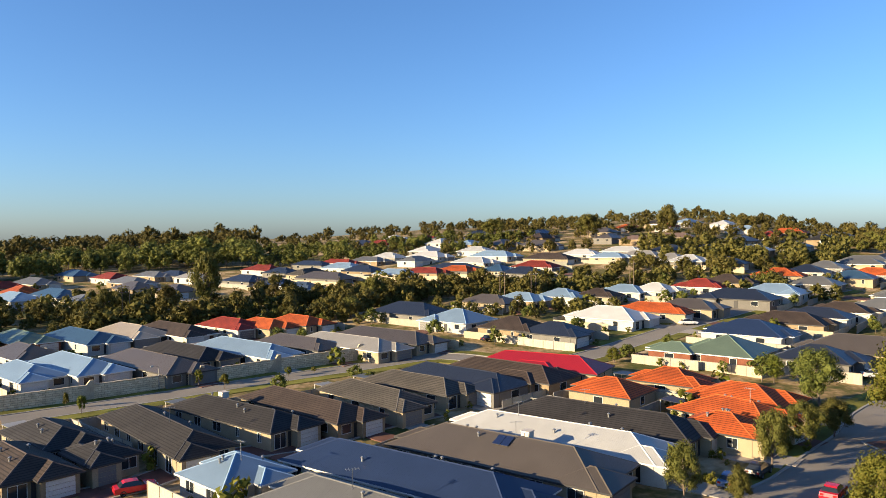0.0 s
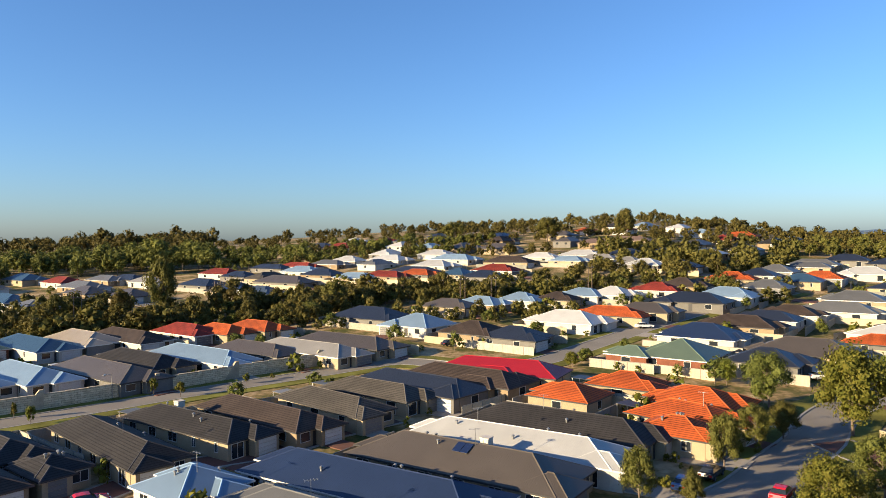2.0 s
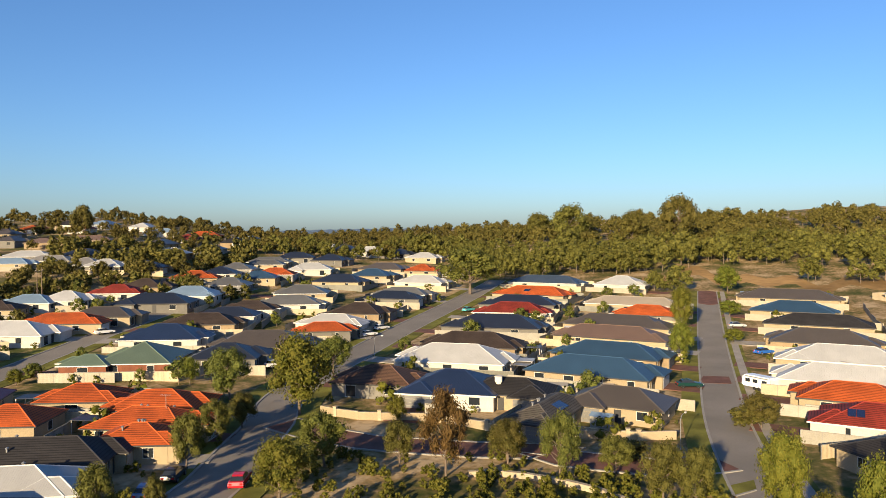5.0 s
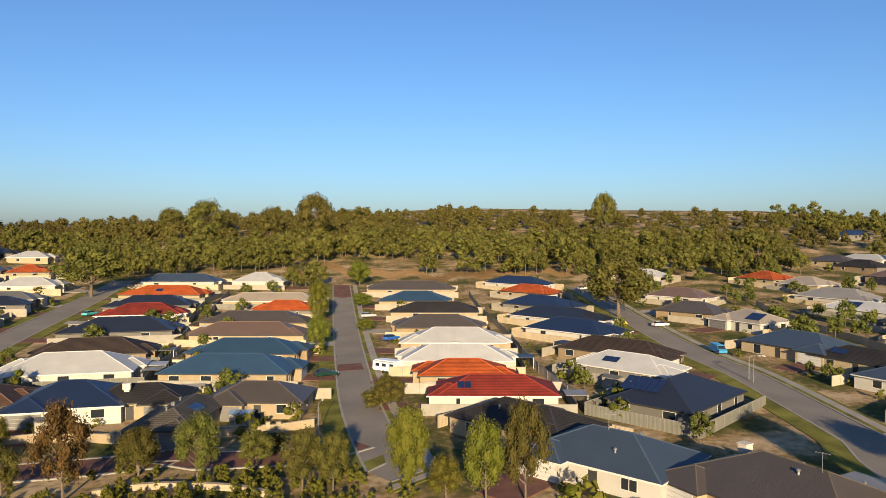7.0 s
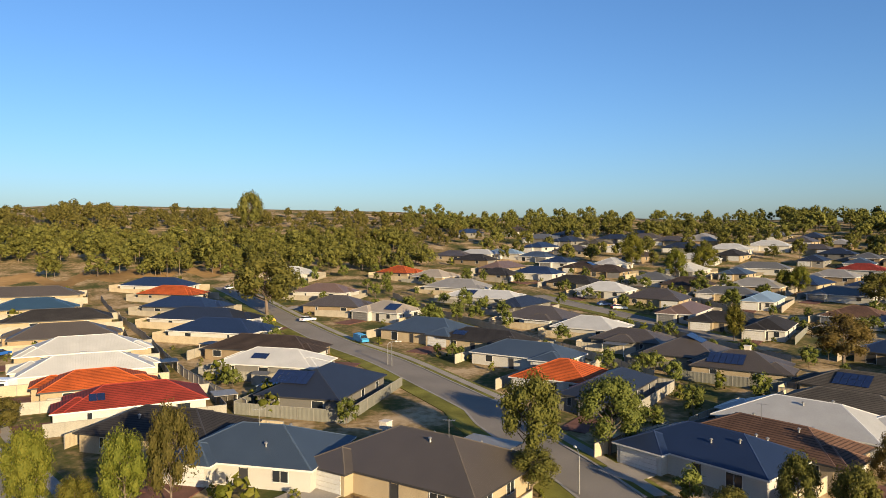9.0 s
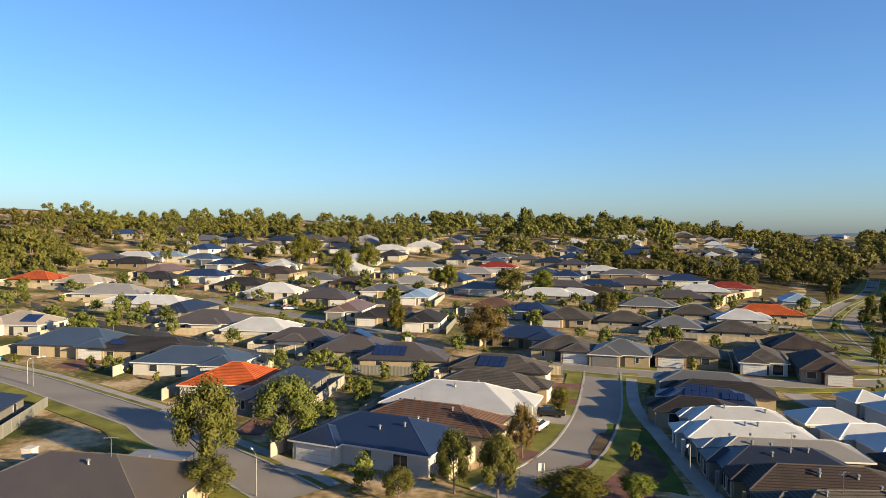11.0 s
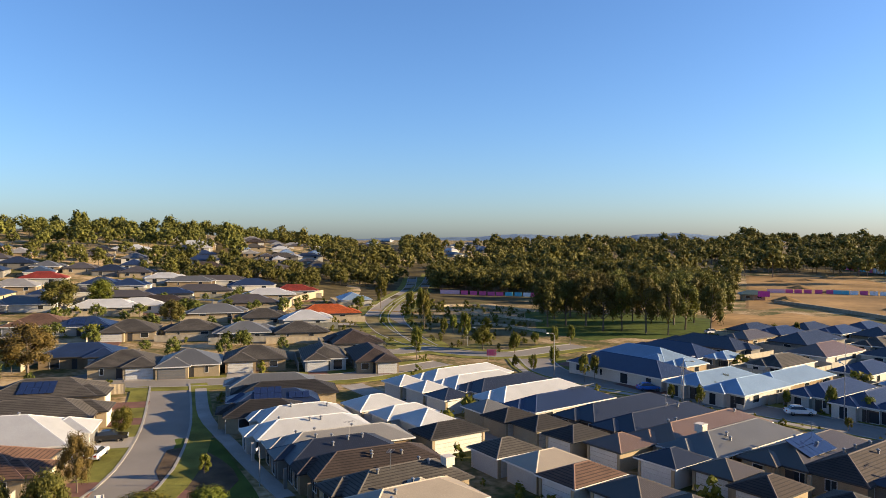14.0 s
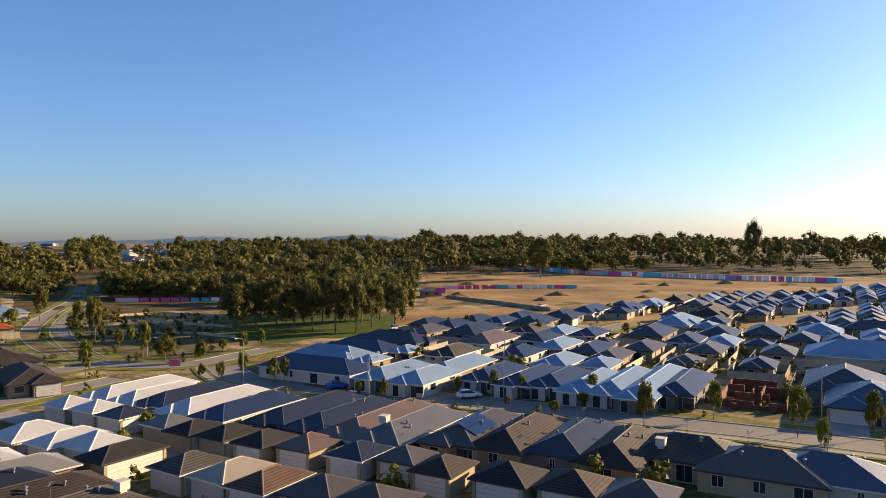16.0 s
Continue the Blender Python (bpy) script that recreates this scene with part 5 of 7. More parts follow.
far_house(364.2, -796.4, 124, 20.7, 13.0, "N", "cream", 1)
far_house(343.2, -766.5, 124, 18.2, 11.0, "P", "cream", 1)
far_house(302.1, -708.5, 34, 16.5, 11.0, "T", "cream", 2)
far_house(362.4, -754.2, 124, 18.7, 12.0, "N", "cream", 1)
far_house(323.9, -692.5, 124, 17.7, 11.0, "S", "white", 1)
far_house(305.3, -1004.3, 55, 16.9, 11.0, "N", "cream", 1)
far_house(289.5, -965.1, 145, 19.2, 12.0, "N", "cream", 1)
far_house(302.7, -947.1, 55, 19.1, 12.0, "P", "cream", 1)
far_house(274.8, -924.1, 55, 15.8, 11.0, "G", "buff", 1)
far_house(289.3, -906.7, 145, 17.0, 11.0, "D", "grey", 1)
far_house(302.3, -886.3, 145, 16.4, 13.0, "V", "white", 1)
far_house(242.8, -843.6, 55, 20.6, 13.0, "V", "white", 1)
far_house(227.8, -803.5, 55, 16.9, 13.0, "D", "grey", 1)
far_house(271.9, -805.7, 55, 17.7, 12.0, "N", "cream", 1)
far_house(243.5, -785.2, 55, 17.3, 13.0, "B", "cream", 1)
far_house(256.4, -766.6, 145, 18.1, 12.0, "W", "white", 1)
far_house(211.1, -703.4, 55, 17.6, 12.0, "N", "cream", 1)
far_house(225.6, -685.4, 145, 17.2, 11.0, "V", "white", 1)

if CROWD["v"]:
    me = mesh_of("far_houses", CROWD["v"], CROWD["f"], CROWD_MATS, CROWD["uv"])
    me.polygons.foreach_set("material_index", CROWD["mi"])
    tagged(piece("far_houses", me), "far rows of single-storey houses with hipped roofs", "houses", kind="stuff")


def drop(p):
    return p[0], p[1], land(p[0], p[1])


def patch(name, points, mat, lift, label, category):
    """A flat area of ground cover with a rounded outline."""
    pts = resampled(points + points[:1], 3.0)[:-1]
    c = sum(pts, Vector((0, 0))) / len(pts)
    v, f, n = [(c.x, c.y, land(c.x, c.y) + lift)], [], len(pts)
    for t in (0.5, 1.0):
        v += [(*(c + (p - c) * t), land(*(c + (p - c) * t)) + lift) for p in pts]
    v += [(p.x, p.y, land(p.x, p.y) - 0.3) for p in pts]
    for i in range(n):
        j = (i + 1) % n
        f += [(0, 1 + i, 1 + j), (1 + i, 1 + n + i, 1 + n + j, 1 + j), (1 + n + i, 1 + 2 * n + i, 1 + 2 * n + j, 1 + n + j)]
    return tagged(piece(name, mesh_of(name, v, f, mat)), label, category, kind="structure")


GREEN = mottled("irrigated lawn", (0.06, 0.084, 0.0144), 0.95, 0.3, 0.3, 8.0, 0.5, spec=0.1)
patch("lawn", [(67.4, -80.8), (62.3, -82.8), (51.6, -73.1), (43.7, -65.6), (45.4, -65.0), (52.6, -62.3)], GREEN, 0.05, "mown green lawn beside the footpath", "lawn")
patch("garden_bed", [(61.6, -71.0), (64.6, -75.9), (62.9, -78.5), (55.3, -75.0), (49.0, -69.5), (47.4, -64.2), (57.6, -66.3)], MULCH, 0.10, "kerbed garden bed with gravel mulch", "garden bed")
patch("lawn", [(45.3, -242.8), (25.3, -227.8), (17.7, -226.9), (28.3, -255.0), (46.6, -264.9)], GREEN, 0.05, "bright park lawn under the gum trees", "lawn")


def sector(name, a0, a1, r0, r1, mat, lift, label, category, rag=0.12):
    """A broad ragged area of bare ground, by bearing and distance."""
    v, f = [], []
    na, nr = int((a1 - a0) * 1.5), max(3, int((r1 - r0) / 12))
    for i in range(na + 1):
        for j in range(nr + 1):
            a = a0 + (a1 - a0) * i / na
            wob = noise.noise((a * 0.35, 3.0, 0)) * rag
            r = (r0 + (r1 - r0) * j / nr) * (1 + wob)
            x, y = r * math.sin(radians(a)), r * math.cos(radians(a))
            edge = i in (0, na) or j in (0, nr)
            v.append((x, y, land(x, y) + (-0.3 if edge else lift + 0.12 * noise.noise((x * 0.05, y * 0.05, 0)))))
    for i in range(na):
        for j in range(nr):
            o = i * (nr + 1) + j
            f.append((o, o + 1, o + nr + 2, o + nr + 1))
    return tagged(piece(name, mesh_of(name, v, f, mat)), label, category, kind="structure")


GREENBED = mottled("native groundcover", (0.125, 0.105, 0.05), 0.95, 0.5, 0.15, 3.0, 0.8, spec=0.05)
sector("planted_basin", 152, 169, 178, 258, GREENBED, 0.09, "planted park basin with low native groundcover", "planting", 0.06)
LITTER = mottled("leaf litter", (0.085, 0.068, 0.032), 0.95, 0.5, 0.12, 2.5, 0.8, spec=0.05)
sector("park_lawn", 167, 184, 196, 285, GREEN, 0.07, "green park lawn under the tall gum trees", "lawn", 0.05)
sector("leaf_litter", 140, 183, 292, 620, LITTER, 0.05, "dark leaf litter under the gum forest", "ground cover", 0.05)
patch("brick_crossing", [(56.2, -56.3), (56.6, -62.0), (57.6, -66.0), (52.4, -64.8), (45.3, -62.4), (51.2, -54.3)], BRICKPAVE, 0.085, "red brick-paved road threshold", "paving")
patch("speed_hump", [(131.8, 60.9), (134.2, 57.0), (129.0, 54.2), (126.2, 58.4)], BRICKPAVE, 0.09, "brick-paved speed hump across the street", "paving")
patch("street_head", [(247.5, 117.8), (249.9, 111.3), (225.3, 99.1), (223.0, 105.8)], BRICKPAVE, 0.09, "brick-paved turning head of the street", "paving")
patch("brick_forecourt", [(13.9, -140.9), (6.4, -146.1), (-0.0, -151.9), (-4.9, -144.9), (2.9, -134.1)], BRICKPAVE, 0.06, "brick-paved lane entry", "paving")


sector("sand_pad", 181, 226, 232, 300, SANDPAD, 0.14, "graded bare sand of the building estate", "bare sand")
sector("leaf_litter", 183.3, 228, 548, 800, LITTER, 0.05, "leaf litter under the forest edge", "ground cover", 0.05)
sector("sand_pad", 183.5, 226, 306, 545, SANDPAD, 0.14, "wide cleared sandy land beyond the houses", "bare sand")
sector("sand_clearing", 60, 92, 285, 330, SANDPAD, 0.1, "sandy clearing below the wooded ridge", "bare sand", 0.2)
sector("dirt_track", 151, 163, 262, 268, SANDPAD, 0.1, "sandy track beside the park", "bare sand", 0.03)
for a0, r0, r1 in ((-28, 262, 268), (-8, 240, 247)):
    sector("dirt_track", a0, a0 + 26, r0, r1, SANDPAD, 0.1, "sandy track through the scrub", "bare sand", 0.08)


# ---- walls and fences ----
def blockwork():
    m, n, l, b = shader("limestone blockwork", 0.92, 0.0, 0.15)
    uv, br, nz = n.new("ShaderNodeUVMap"), n.new("ShaderNodeTexBrick"), n.new("ShaderNodeTexNoise")
    l.new(uv.outputs[0], br.inputs["Vector"])
    br.inputs["Scale"].default_value = 1.0
    br.inputs["Brick Width"].default_value, br.inputs["Row Height"].default_value, br.inputs["Mortar Size"].default_value = 1.0, 0.36, 0.025
    br.inputs["Color1"].default_value, br.inputs["Color2"].default_value, br.inputs["Mortar"].default_value = (0.60, 0.50, 0.34, 1), (0.47, 0.38, 0.25, 1), (0.22, 0.18, 0.12, 1)
    nz.inputs["Scale"].default_value, nz.inputs["Detail"].default_value = 1.2, 8
    l.new(uv.outputs[0], nz.inputs["Vector"])
    mx = n.new("ShaderNodeMix")
    mx.data_type, mx.blend_type = "RGBA", "OVERLAY"
    mx.inputs[0].default_value = 0.5
    l.new(br.outputs["Color"], mx.inputs[6])
    l.new(nz.outputs["Fac"], mx.inputs[7])
    l.new(mx.outputs[2], b.inputs["Base Color"])
    bp = n.new("ShaderNodeBump")
    bp.inputs["Strength"].default_value, bp.inputs["Distance"].default_value = 0.7, 0.05
    l.new(br.outputs["Fac"], bp.inputs["Height"])
    bp.invert = True
    l.new(bp.outputs[0], b.inputs["Normal"])
    return m


BLOCKWORK = blockwork()


def wall_run(name, points, height, thick, mat, label, category, pillars=0.0, raked=False, step=3.0, kind="structure"):
    """A wall along a line, level-topped bay by bay, with a coping and, where asked, pillars and raked shoulders."""
    line = resampled(points, step)
    v, f, uv = [], [], []
    th = None
    cop, piers, run = [], [], 0.0
    for i in range(len(line) - 1):
        p, q = line[i], line[i + 1]
        ln = (q - p).length
        ang = math.atan2(q.y - p.y, q.x - p.x)
        z = min(land(*p), land(*q))
        up = max(land(*p), land(*q)) + height
        m = Matrix.Translation((p.x, p.y, 0)) @ Matrix.Rotation(ang, 4, "Z")
        a, b = slab(-0.02, -thick / 2, z - 0.5, ln + 0.02, thick / 2, up)
        o = len(v)
        v += [tuple(m @ Vector(c)) for c in a]
        for g in b:
            f.append(tuple(k + o for k in g))
            uv.append([(run + a[k][0] + (a[k][1] if g in ((1, 2, 6, 5), (3, 0, 4, 7)) else 0), a[k][2] + (a[k][1] if g in ((3, 2, 1, 0), (4, 5, 6, 7)) else 0)) for k in g])
        cop.append(moved(slab(-0.02, -thick / 2 - 0.05, up, ln + 0.02, thick / 2 + 0.05, up + 0.09), m))
        if pillars and int((run + ln) / pillars) != int(run / pillars):
            piers.append((m, up))
        run += ln
    th = tagged(piece(name, mesh_of(name, v, f, mat, uv)), label, category, kind=kind)
    piece("coping", mesh_of("coping", *joined(cop), LIMESTONE), th)
    for m, up in piers:
        g = land(*m.translation.xy)
        if raked:
            w, h = 2.6, up - g + 0.9
            vv = [(-w, -0.35, 0), (w * 0.2, -0.35, 0), (w * 0.2, -0.35, h), (-0.1, -0.35, h), (-w, 0.35, 0), (w * 0.2, 0.35, 0), (w * 0.2, 0.35, h), (-0.1, 0.35, h)]
            ff = [(0, 1, 2, 3), (7, 6, 5, 4), (1, 5, 6, 2), (2, 6, 7, 3), (3, 7, 4, 0)]
            piece("pillar", mesh_of("pillar", vv, ff, LIMESTONE), th, Matrix.Translation((0, 0, g - 0.1)) @ m)
        else:
            piece("pillar", box_mesh("pillar", [(-0.25, -0.25, -0.2, 0.25, 0.25, height + 0.35), (-0.32, -0.32, height + 0.35, 0.32, 0.32, height + 0.47)], LIMESTONE), th, Matrix.Translation((0, 0, g)) @ m)
    return th


wall_run("limestone_wall", [(-70.6, 115.2), (-63.1, 120.5), (-56.5, 125.1), (-50.6, 129.7), (-41.1, 136.5), (-32.0, 143.6), (-23.3, 149.3), (-12.8, 154.3), (0.1, 158.0)], 2.5, 0.5, BLOCKWORK, "cream limestone block retaining wall with raked shoulders", "retaining wall", 17.0, True)
wall_run("garden_wall", [(65.3, 92.0), (67.4, 85.1), (73.9, 77.6), (76.4, 71.6), (78.1, 63.5), (83.1, 56.1), (88.8, 49.0)], 1.1, 0.3, WALLS["cream"], "low cream rendered front garden wall with pillars", "garden wall", 7.0)
wall_run("garden_wall", [(76.9, 69.5), (81.0, 62.4), (84.8, 56.3), (87.9, 49.5), (91.9, 46.1)], 1.1, 0.3, WALLS["cream"], "low cream rendered front garden wall with pillars", "garden wall", 7.0)
wall_run("seat_wall", [(61.4, 56.6), (63.7, 55.0), (65.6, 51.4), (66.9, 47.3), (67.5, 42.7), (66.8, 38.4)], 0.6, 0.5, LIMESTONE, "low curved limestone seat wall round the garden", "garden wall")
wall_run("retaining_wall", [(-35.5, -343.6), (-52.8, -313.0), (-69.2, -277.0)], 1.3, 0.4, LIMESTONE, "pale limestone retaining wall across bare sand", "retaining wall")
for run in ([(95.6, -271.0), (79.6, -282.0), (55.9, -268.8)], [(87.8, -243.7), (70.4, -249.7), (46.6, -236.5)], [(75.4, -218.9), (59.1, -222.1), (40.5, -211.2)]):
    wall_run("terrace_wall", run, 0.7, 0.5, BLOCKWORK, "low limestone terrace wall in the park basin", "retaining wall")

wall_run("estate_wall", [(134.0, -216.0), (141.0, -232.0), (147.0, -246.0), (150.0, -262.0), (153.0, -280.0)], 2.6, 0.3, WALLS["cream"], "long curved cream rendered estate wall", "wall")

FENCES = [mottled("fence " + c, rgb, 0.7, 0.12, 0.5, 6.0, vary=0.15) for c, rgb in (("grey", (0.266, 0.253, 0.218)), ("cream", (0.421, 0.351, 0.239)), ("olive", (0.14, 0.14, 0.12)), ("stone", (0.33, 0.295, 0.231)))]
CAPRAIL = mottled("fence rail", (0.211, 0.203, 0.183), 0.6, 0.1, bump=0)


def ribbed(length, height, pitch=0.35):
    """A corrugated fence sheet, x along it."""
    n = max(2, int(length / pitch))
    v, f = [], []
    for i in range(n + 1):
        x, y = length * i / n, 0.014 * (1 if i % 2 else -1)
        v += [(x, y, -0.6), (x, y, height)]
        if i:
            f.append((2 * i - 2, 2 * i, 2 * i + 1, 2 * i - 1))
    return v, f


REST = {}


def fence(a, b, mat, height=1.8):
    """A straight boundary fence: sheets between posts under a capping rail."""
    a, b = Vector(a), Vector(b)
    ln = (b - a).length
    z = min(land(*a), land(*b))
    z += 0.35 * abs(land(*a) - land(*b))
    m = Matrix.Translation((a.x, a.y, z)) @ Matrix.Rotation(math.atan2(b.y - a.y, b.x - a.x), 4, "Z")
    if (a + b).length / 2 > 165:
        REST.setdefault(mat.name, [mat, []])[1].append(moved(ribbed(ln, height, 0.8), m))
        REST[mat.name][1].append(moved(slab(0, -0.045, height - 0.02, ln, 0.045, height + 0.06), m))
        return
    words = mat.name.replace("fence ", "")
    th = tagged(empty("fence", m), f"{words} corrugated sheet boundary fence between back yards", "fence", "boundary fences")
    piece("sheet", mesh_of("sheet", *ribbed(ln, height), mat), th)
    n = max(1, round(ln / 2.6))
    piece("rail", mesh_of("rail", *joined([slab(0, -0.045, height - 0.02, ln, 0.045, height + 0.06)] + [slab(ln * i / n - 0.04, -0.05, -0.6, ln * i / n + 0.04, 0.05, height - 0.02) for i in range(n + 1)]), CAPRAIL), th)


def yard_fences():
    """Side and back fences round each house, left out where they would cross a street or a neighbour or double a fence."""
    made = []
    for k, (x, y, rot, a, b) in enumerate(list(FOOT)):
        far_off = math.hypot(x, y)
        if far_off > 330 or (bearing(x, y) > 142 and far_off < 135):
            continue
        rnd = random.Random(k)
        m = pose(x, y, 0, 0, 0, rot)
        ga, gb = a + 2.0, b + 1.9
        mat = rnd.choice(FENCES + FENCES[1::2])
        for side, (p, q) in enumerate((((-ga, -gb), (ga, -gb)), ((ga, -gb), (ga, gb)), ((ga, gb), (-ga, gb)), ((-ga, gb), (-ga, -gb)))):
            if FRONTS.get(k) == side:
                continue
            p, q = (m @ Vector((*p, 0))).xy, (m @ Vector((*q, 0))).xy
            mid = (p + q) / 2
            if any((mid - o).length < 3.5 for o in made):
                continue
            pts = [p.lerp(q, t / 6) for t in range(7)]
            good = [s for s in pts if not near_road(s.x, s.y, 4.5) and not in_house(s.x, s.y, 0.1)]
            if len(good) < 6:
                if len(good) >= 4 and good == pts[pts.index(good[0]):pts.index(good[0]) + len(good)]:
                    p, q = good[0], good[-1]
                else:
                    continue
            made.append(mid)
            fence(p, q, mat)


yard_fences()


def back_fence(points, mat):
    """The long fence between two rows of back yards."""
    line = resampled(points, 9.0)
    for p, q in zip(line, line[1:]):
        spots = [p.lerp(q, t / 4) for t in range(5)]
        if not any(in_house(c.x, c.y, 0.3) or near_road(c.x, c.y, 2.0) for c in spots):
            fence(p, q, mat)


back_fence([(110, 8), (136, 21), (173, 35), (213, 52), (240, 62)], FENCES[3])
back_fence([(106, 87), (124, 95), (152, 108), (180, 124), (215, 141)], FENCES[1])
back_fence([(118, -62), (140, -58), (160, -52), (180, -46), (210, -36), (240, -30)], FENCES[1])
back_fence([(95, 128), (110, 139), (128, 151), (150, 166), (175, 184)], FENCES[3])
back_fence([(125, -95), (150, -90), (175, -84)], FENCES[0])
back_fence([(176, -122), (205, -126), (235, -120), (262, -114)], FENCES[1])
for mat, runs in REST.values():
    tagged(piece("far_fences", mesh_of("far_fences", *joined(runs), mat)), mat.name.replace("fence ", "") + " corrugated sheet fences between far back yards", "fences", kind="stuff")


def driveways():
    for m, gw in DRIVES:
        p = m.translation
        if math.hypot(p.x, p.y) > 300:
            continue
        v, f = [], []
        pts = []
        reach = 2.0
        while reach < 9.0 and not near_road(*(m @ Vector((0, reach, 0))).xy, 0.45):
            reach += 0.4
        for yy in (1.2, 1.2 + (reach - 1.2) / 3, 1.2 + (reach - 1.2) / 1.5, reach):
            for xx in (-gw / 2 + 0.4, gw / 2 - 0.4):
                q = m @ Vector((xx, yy, 0))
                pts.append(q)
        if any(in_house(q.x, q.y, -0.3) for q in pts[4:]):
            continue
        v = [(q.x, q.y, land(q.x, q.y) + 0.125) for q in pts] + [(q.x, q.y, land(q.x, q.y) - 0.3) for q in pts]
        f = [(0, 1, 3, 2), (2, 3, 5, 4), (4, 5, 7, 6), (0, 2, 10, 8), (2, 4, 12, 10), (4, 6, 14, 12), (1, 9, 11, 3), (3, 11, 13, 5), (5, 13, 15, 7), (6, 7, 15, 14)]
        brick = int(p.x * 7 + p.y * 3) % 3 != 0
        tagged(piece("driveway", mesh_of("driveway", v, f, BRICKPAVE if brick else PAVE)), "red brick-paved driveway before a garage" if brick else "grey concrete driveway before a garage", "driveway", kind="structure")


driveways()


def garden_shed(x, y, rot, tone):
    """A small sheet-metal garden shed with a low gable roof and a door."""
    th = tagged(empty("garden_shed", pose(x, y, land(x, y), 0, 0, rot)), f"small {ROOFS[tone][2]} garden shed in a back yard", "shed", "garden sheds")
    piece("wall", box_mesh("wall", [(-1.5, -1.1, -0.3, 1.5, 1.1, 1.9)], FENCES[1] if tone in "CW" else FENCES[0]), th)
    v = [(-1.65, -1.25, 1.88), (1.65, -1.25, 1.88), (1.65, 1.25, 1.88), (-1.65, 1.25, 1.88), (-1.65, 0, 2.3), (1.65, 0, 2.3)]
    f = [(0, 1, 5, 4), (2, 3, 4, 5), (1, 2, 5), (3, 0, 4), (3, 2, 1, 0)]
    piece("roof", mesh_of("roof", v, f, ROOF_MAT[tone], [[(v[i][0], v[i][1]) for i in q] for q in f]), th)
    piece("door", box_mesh("door", [(-0.6, -1.14, 0, 0.6, -1.1, 1.75)], DARKTRIM), th)


def yard_sheds():
    n = 0
    for k, (x, y, rot, a, b) in enumerate(list(FOOT)):
        rnd = random.Random(k + 77)
        if math.hypot(x, y) > 260 or bearing(x, y) > 150 or rnd.random() > 0.6 or n > 90:
            continue
        m = pose(x, y, 0, 0, 0, rot)
        for trial in range(6):
            p = m @ Vector((rnd.choice((-1, 1)) * rnd.uniform(0, a), rnd.choice((-1, 1)) * (b + 2.8), 0))
            if all(not in_house(p.x + i, p.y + j, 0.6) and not near_road(p.x + i, p.y + j, 4) for i in (-1.6, 1.6) for j in (-1.6, 1.6)):
                garden_shed(p.x, p.y, rot, rnd.choice("CWPGDL"))
                n += 1
                break


yard_sheds()

# ---- hoarding round the building land ----
HOARD = [mottled("hoarding " + c, rgb, 0.6, 0.06, bump=0) for c, rgb in (("pink", (0.62, 0.10, 0.26)), ("white", (0.78, 0.76, 0.74)), ("cyan", (0.12, 0.42, 0.52)), ("lilac", (0.42, 0.25, 0.50)), ("pale pink", (0.70, 0.42, 0.46)), ("grey", (0.45, 0.47, 0.50)))]


def hoarding(points, size, height):
    line = resampled(points, size)
    a = line[0]
    th = tagged(empty("hoarding", pose(a.x, a.y, land(a.x, a.y))), "pink, white and turquoise printed hoarding round building land", "hoarding")
    rnd = random.Random(5)
    sheet = {k: box_mesh("panel", [(0, -0.05, 0, size * 0.98, 0.05, height), (0, 0.05, 0, 0.1, 0.15, height)], mt) for k, mt in enumerate(HOARD)}
    k = 1
    for p, q in zip(line, line[1:]):
        if rnd.random() < 0.75:
            k = rnd.choice((0, 1, 1, 2, 3, 4, 1, 2))
        ang = math.degrees(math.atan2(q.y - p.y, q.x - p.x))
        piece("panel", sheet[k], th, pose(p.x - a.x, p.y - a.y, land(p.x, p.y) - land(a.x, a.y) - 0.05, 0, 0, ang))


hoarding([(-38.2, -404.7), (-66.2, -407.6), (-113.8, -401.0)], 3.6, 2.2)
hoarding([(-110.7, -618.2), (-146.3, -527.4), (-184.7, -489.5), (-236.8, -443.5), (-281.5, -408.8)], 3.6, 3.2)
hoarding([(116.1, -331.5), (93.4, -336.8), (69.8, -339.1)], 3.6, 2.0)


def soil_mound(x, y, w, h):
    v, f, n = [(0, 0, h)], [], 18
    for r in (0.35, 0.7, 1.0):
        for i in range(n):
            a = i * math.tau / n
            k = 1 + 0.25 * noise.noise((x + math.cos(a) * 2, y + math.sin(a) * 2, r * 3))
            v.append((w * r * k * math.cos(a), w * 0.6 * r * k * math.sin(a), h * (1 - r) ** 1.2 - (0.3 if r == 1 else 0)))
    f = [(0, 1 + i, 1 + (i + 1) % n) for i in range(n)]
    for k in range(2):
        f += [(1 + k * n + i, 1 + (k + 1) * n + i, 1 + (k + 1) * n + (i + 1) % n, 1 + k * n + (i + 1) % n) for i in range(n)]
    tagged(piece("soil_mound", mesh_of("soil_mound", v, f, SANDPAD), m=pose(x, y, land(x, y) + 0.14)), "heap of bulldozed sandy soil", "soil mound", "soil mounds")


rnd = random.Random(9)
for i in range(34):
    az, r = radians(rnd.uniform(186, 222)), rnd.uniform(330, 640)
    soil_mound(r * math.sin(az), r * math.cos(az), rnd.uniform(4, 11), rnd.uniform(1.0, 2.4))


